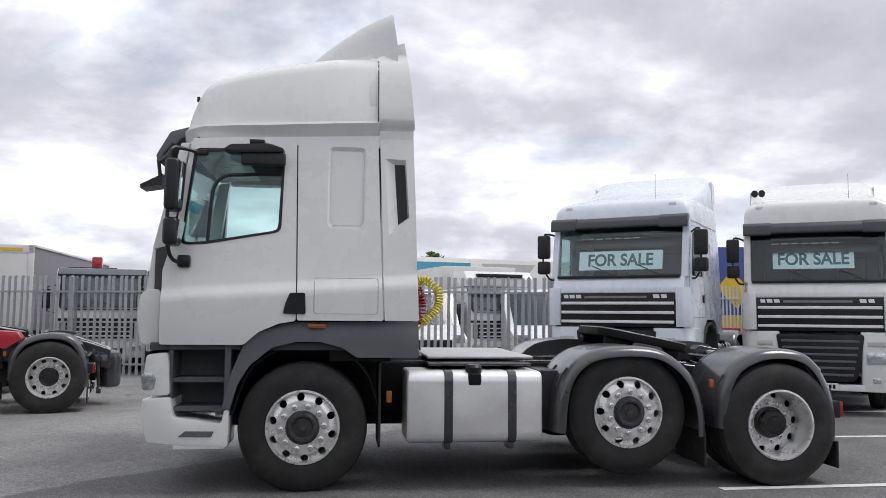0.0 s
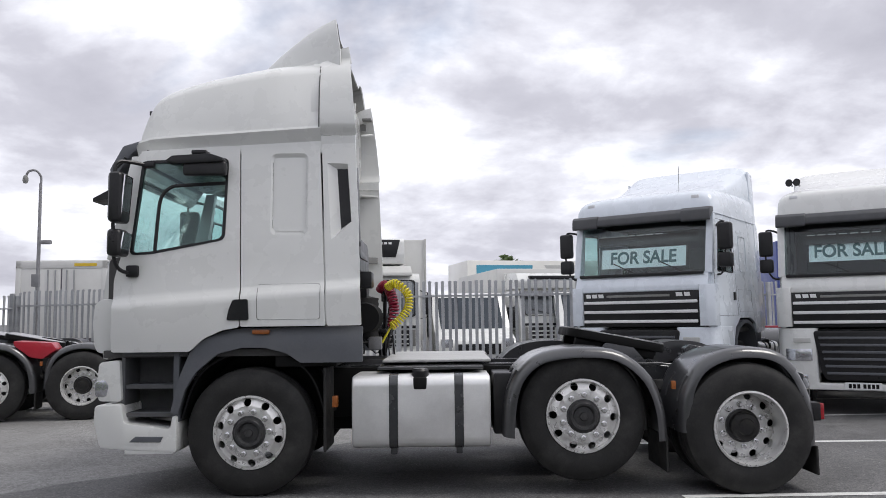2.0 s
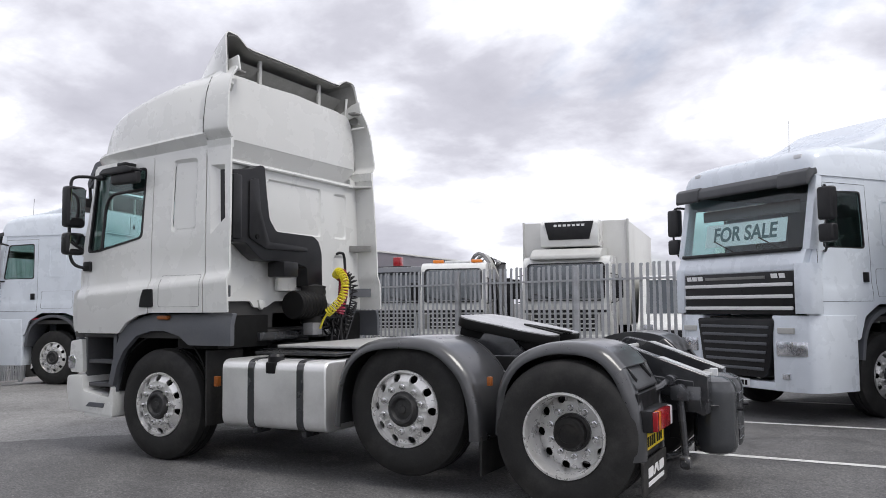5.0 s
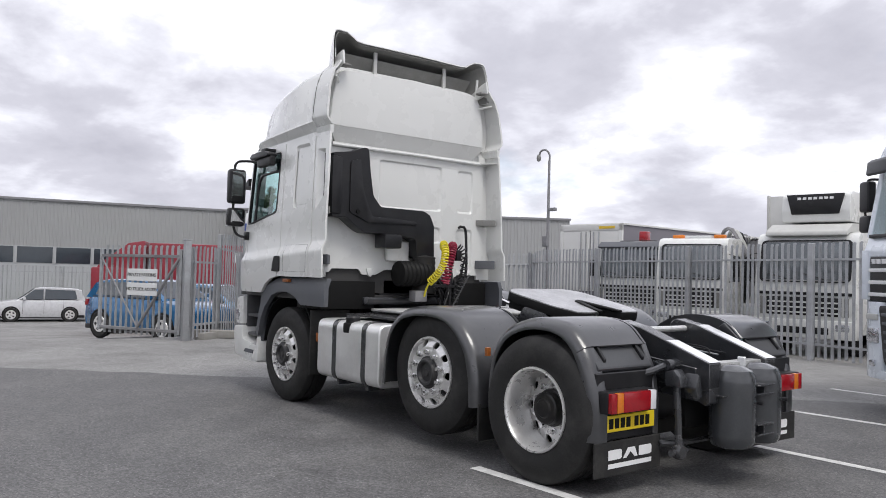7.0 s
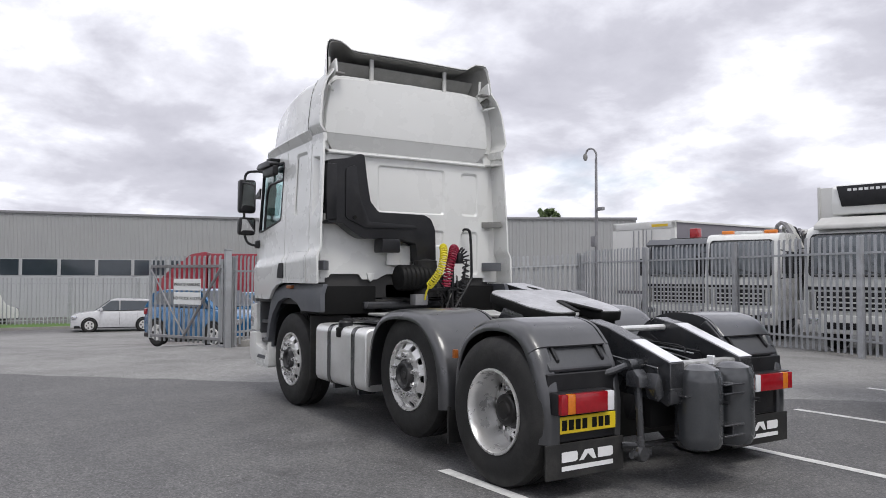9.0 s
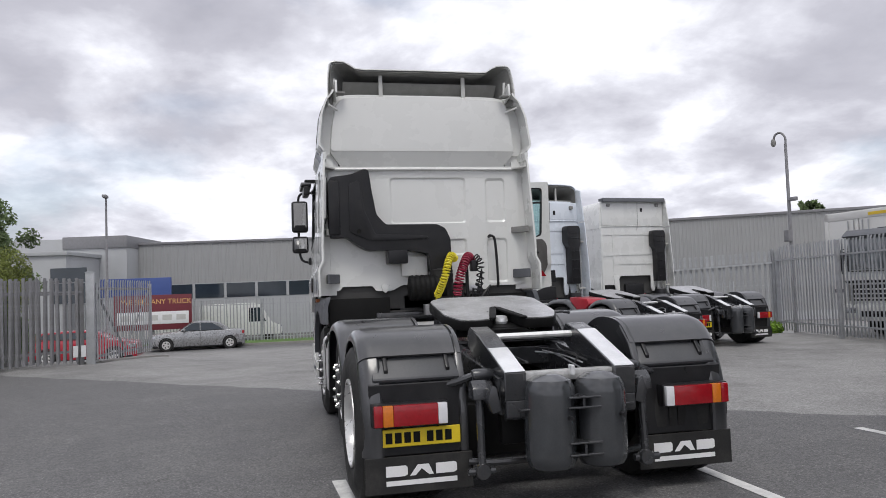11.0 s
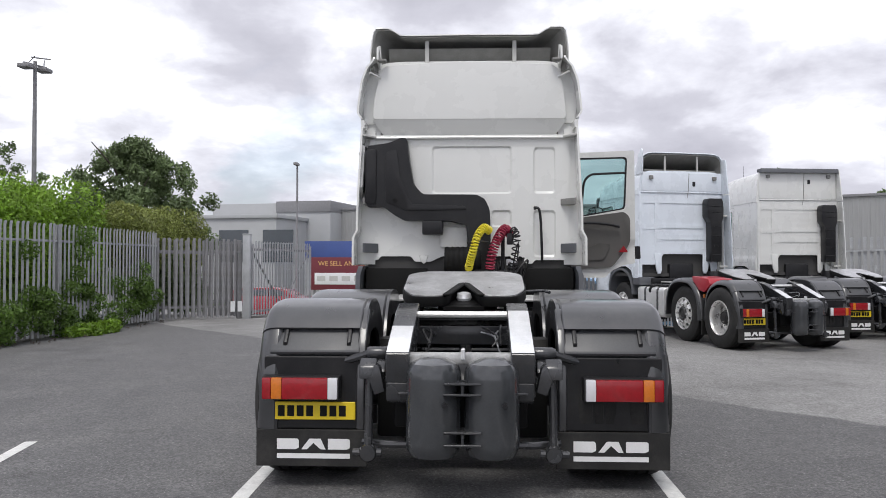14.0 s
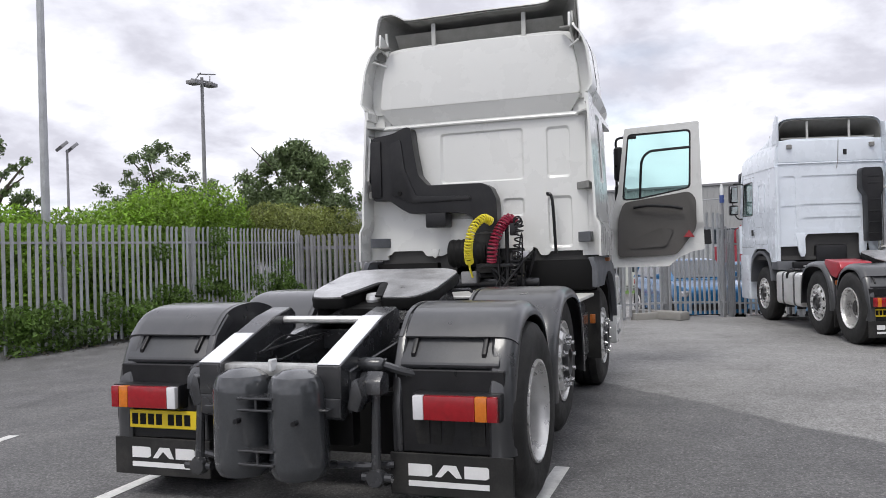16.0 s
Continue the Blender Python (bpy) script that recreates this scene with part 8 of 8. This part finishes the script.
for i in range(9):
    for s in (-1, 1):
        part("printed_shape", bm_box(-5.3 + i * 0.58, -4.93 + i * 0.58, s * 1.207 - 0.006, s * 1.207 + 0.006, 2.62, 3.0), "lettering", rt)


# ---------------------------------------------------------------- greenery
def leaf_cloud(blobs, count, size, seed, fill=0.45):
    """Many small leaves scattered through lumps (x, y, z, radius)."""
    rng = np.random.default_rng(seed)
    w = np.array([b[3] ** 2 for b in blobs])
    pick = rng.choice(len(blobs), count, p=w / w.sum())
    c = np.array([b[:3] for b in blobs])[pick]
    r = np.array([b[3] for b in blobs])[pick]
    d = rng.normal(size=(count, 3))
    d /= np.linalg.norm(d, axis=1, keepdims=True)
    rad = r * (fill + (1.08 - fill) * rng.random(count) ** 0.7)
    p = c + d * rad[:, None] * np.array([1, 1, 0.85])
    a = rng.normal(size=(count, 3)) + d * 0.6
    a /= np.linalg.norm(a, axis=1, keepdims=True)
    b = np.cross(a, rng.normal(size=(count, 3)))
    b /= np.linalg.norm(b, axis=1, keepdims=True)
    s = size * (0.6 + 0.8 * rng.random(count))[:, None]
    cc_ = np.cross(a, b)
    v = np.stack([p - b * s, p + cc_ * s * 0.45 + a * s * 0.12, p + b * s, p - cc_ * s * 0.45 + a * s * 0.12], 1).reshape(-1, 3)
    f = np.arange(count * 4).reshape(-1, 4)
    me = bpy.data.meshes.new("leaves")
    me.from_pydata(v.tolist(), [], f.tolist())
    return me


def lumps(rng, n, centre, spread, r0, r1):
    return [(centre[0] + rng.uniform(-1, 1) * spread[0], centre[1] + rng.uniform(-1, 1) * spread[1], centre[2] + rng.uniform(-1, 1) * spread[2], rng.uniform(r0, r1)) for _ in range(n)]


def tree(x, y, h, crown_w, leaf, count, label, seed, size=0.12, base=0.35, lumpy=20, cone=0.0):
    rnd = random.Random(seed)
    z0 = ground_height(x, y)
    t = thing("tree", pose(x, y, z0), label, "tree", "trees behind the fence")
    limbs = [bm_tube([(0, 0, -0.1), (0.05, 0.02, h * 0.3), (0.0, 0.05, h * 0.75)], [0.14, 0.10, 0.04], 8)]
    ends = []
    for i in range(9):
        a, z = rnd.uniform(0, 6.28), rnd.uniform(0.3, 0.7) * h
        L = crown_w * rnd.uniform(0.3, 0.5)
        e = (L * math.cos(a), L * math.sin(a), z + rnd.uniform(0.1, 0.3) * h)
        ends.append(e)
        limbs.append(bm_tube([(0, 0, z * 0.8), (e[0] * 0.5, e[1] * 0.5, (z + e[2]) * 0.5), e], [0.05, 0.03, 0.012], 5))
    part("trunk", merge(*limbs), "bark", t)
    mid, half = h * (0.5 + base * 0.35), h * (0.5 - base * 0.35) * 0.94
    bulge = [(rnd.uniform(0, 6.28), rnd.uniform(-0.7, 0.9)) for _ in range(7)]
    blobs = []
    while len(blobs) < lumpy:
        a, q, u = rnd.uniform(0, 6.28), rnd.random() ** 0.45, rnd.uniform(-1, 1)
        edge = math.sqrt(max(0.0, 1 - abs(u) ** 2.4)) * (1 - cone * max(0.0, u))
        edge *= 0.86 + 0.16 * max(math.cos(a - b) * (1 - abs(u - v)) for b, v in bulge)
        reach = crown_w * 0.5 * edge * q
        br = crown_w * rnd.uniform(0.03, 0.075) * (0.75 + 0.35 * edge)
        blobs.append((reach * math.cos(a), reach * math.sin(a), mid + half * u * (0.9 + 0.1 * rnd.random()), br))
    blobs += [(*e, crown_w * 0.05) for e in ends if math.hypot(e[0], e[1]) < crown_w * 0.42]
    me = leaf_cloud(blobs, count, size, seed, 0.0)
    me.materials.append(M[leaf])
    part("crown", me, None, t)
    return t


def bush(name, blobs, leaf, count, size, label, category, seed, core=0.62):
    """A dense shrub of small leaves."""
    me = leaf_cloud(blobs, count, size, seed, core)
    me.materials.append(M[leaf])
    ob = new(name, me)
    return tagged(ob, label, category, kind="stuff")


tree(-13.4, -9.9, 5.2, 5.0, "leafdark", 36000, "broad dark green tree behind the fence", 11, 0.062, 0.3, 170, 0.55)
tree(-10.9, -13.0, 5.0, 3.6, "leafdark", 9000, "sparse young tree rising over the hedge", 12, 0.05, 0.5, 70, 0.3)
tree(-3.0, -10.9, 4.1, 2.3, "leafdark", 4500, "slender tree with pale green leaves", 14, 0.05, 0.3, 60, 0.3)
tree(-52.0, 24.0, 9.6, 4.6, "leafdark", 12000, "dark conical tree beyond the warehouse", 15, 0.22, 0.2, 150, 0.7)
tree(-58.0, 34.0, 9.0, 5.0, "leafdark", 6000, "dark tree on the skyline", 16, 0.22, 0.3, 90, 0.3)
tree(-46.0, 42.0, 9.0, 5.0, "leafdark", 6000, "dark tree over the warehouse roof", 17, 0.22, 0.3, 90, 0.3)
tree(4.5, 30.0, 4.4, 3.6, "leafdark", 7000, "round dark tree behind the lorry park", 18, 0.14, 0.3, 90, 0.2)
rb = random.Random(21)
hedge = [(x, -9.15 + rb.uniform(-0.5, 0.4), 1.45 + 1.0 * math.exp(-((x + 6.8) / 1.9) ** 2) + rb.uniform(-0.25, 0.25), rb.uniform(0.55, 0.85)) for x in np.linspace(-8.6, -2.2, 30)]
bush("hedge", hedge + [(x, y, z - 0.9, r) for x, y, z, r in hedge], "leafbright", 110000, 0.046, "bright green overgrown hedge behind the fence", "hedge", 22)
low = [(x, -9.75 + rb.uniform(-0.4, 0.4), 1.75 + rb.uniform(-0.3, 0.35), rb.uniform(0.5, 0.75)) for x in np.linspace(-3.4, 4.0, 22)]
bush("hedge", low, "leafbright", 42000, 0.046, "lower green hedge behind the fence", "hedge", 23)
oliv = [(x, -8.45 + rb.uniform(-0.5, 0.45), 1.95 + rb.uniform(-0.35, 0.45), rb.uniform(0.5, 0.75)) for x in np.linspace(-13.2, -8.8, 24)]
bush("shrub", oliv, "leafolive", 60000, 0.038, "yellowish green feathery shrub above the fence", "shrub", 24)
def fence_line(x):
    return float(np.interp(x, (-9.1, -5.0, -2.0, 0.8, 4.0), (-7.45, -7.6, -7.95, -8.28, -8.55)))


back = [(rb.uniform(-14.0, -10.5), rb.uniform(-9.3, -8.2), rb.uniform(0.4, 1.6), rb.uniform(0.4, 0.7)) for _ in range(22)]
bush("shrub", back, "leafdark", 16000, 0.055, "dark undergrowth behind the fence corner", "shrub", 28)
ivy = []
for _ in range(75):
    x = 1.0 - 9.8 * rb.random() ** 1.5
    ivy.append((x, fence_line(x) - 0.03 + rb.uniform(-0.08, 0.16), rb.uniform(0.1, 0.75 if x > -4 else 0.9), rb.uniform(0.14, 0.30)))
ivy += [(x, fence_line(x) + rb.uniform(-0.1, 0.1), z, 0.22) for x, z in ((-5.6, 1.6), (-5.5, 1.2), (-5.65, 1.9), (-4.1, 1.6), (-8.3, 0.5), (-8.2, 0.9), (-8.4, 1.25), (-8.0, 0.7), (-7.7, 0.4), (-8.6, 0.4), (-8.5, 0.8), (-8.8, 0.6))]
bush("ivy", ivy, "leafivy", 26000, 0.04, "ivy and brambles climbing through the fence", "ivy", 25)
weeds = [(x, fence_line(x) + 0.25 + rb.uniform(-0.1, 0.15), 0.08, rb.uniform(0.12, 0.22)) for x in np.linspace(-6.3, -4.9, 9)] + [(-9.0 + i * 0.1, 11.0, 0.1, 0.2) for i in range(6)]
bush("weeds", weeds, "leafbright", 2500, 0.05, "tufts of grass and weeds at the fence foot", "weeds", 26)
litter = [(x, fence_line(x) + 0.3 + rb.uniform(-0.15, 0.2), 0.015, 0.05) for x in np.linspace(-9, 1, 60)]
me = leaf_cloud(litter, 500, 0.02, 27)
me.materials.append(M["bark"])
tagged(new("leaf_litter", me), "brown leaf litter and dirt along the fence foot", "litter", kind="stuff")
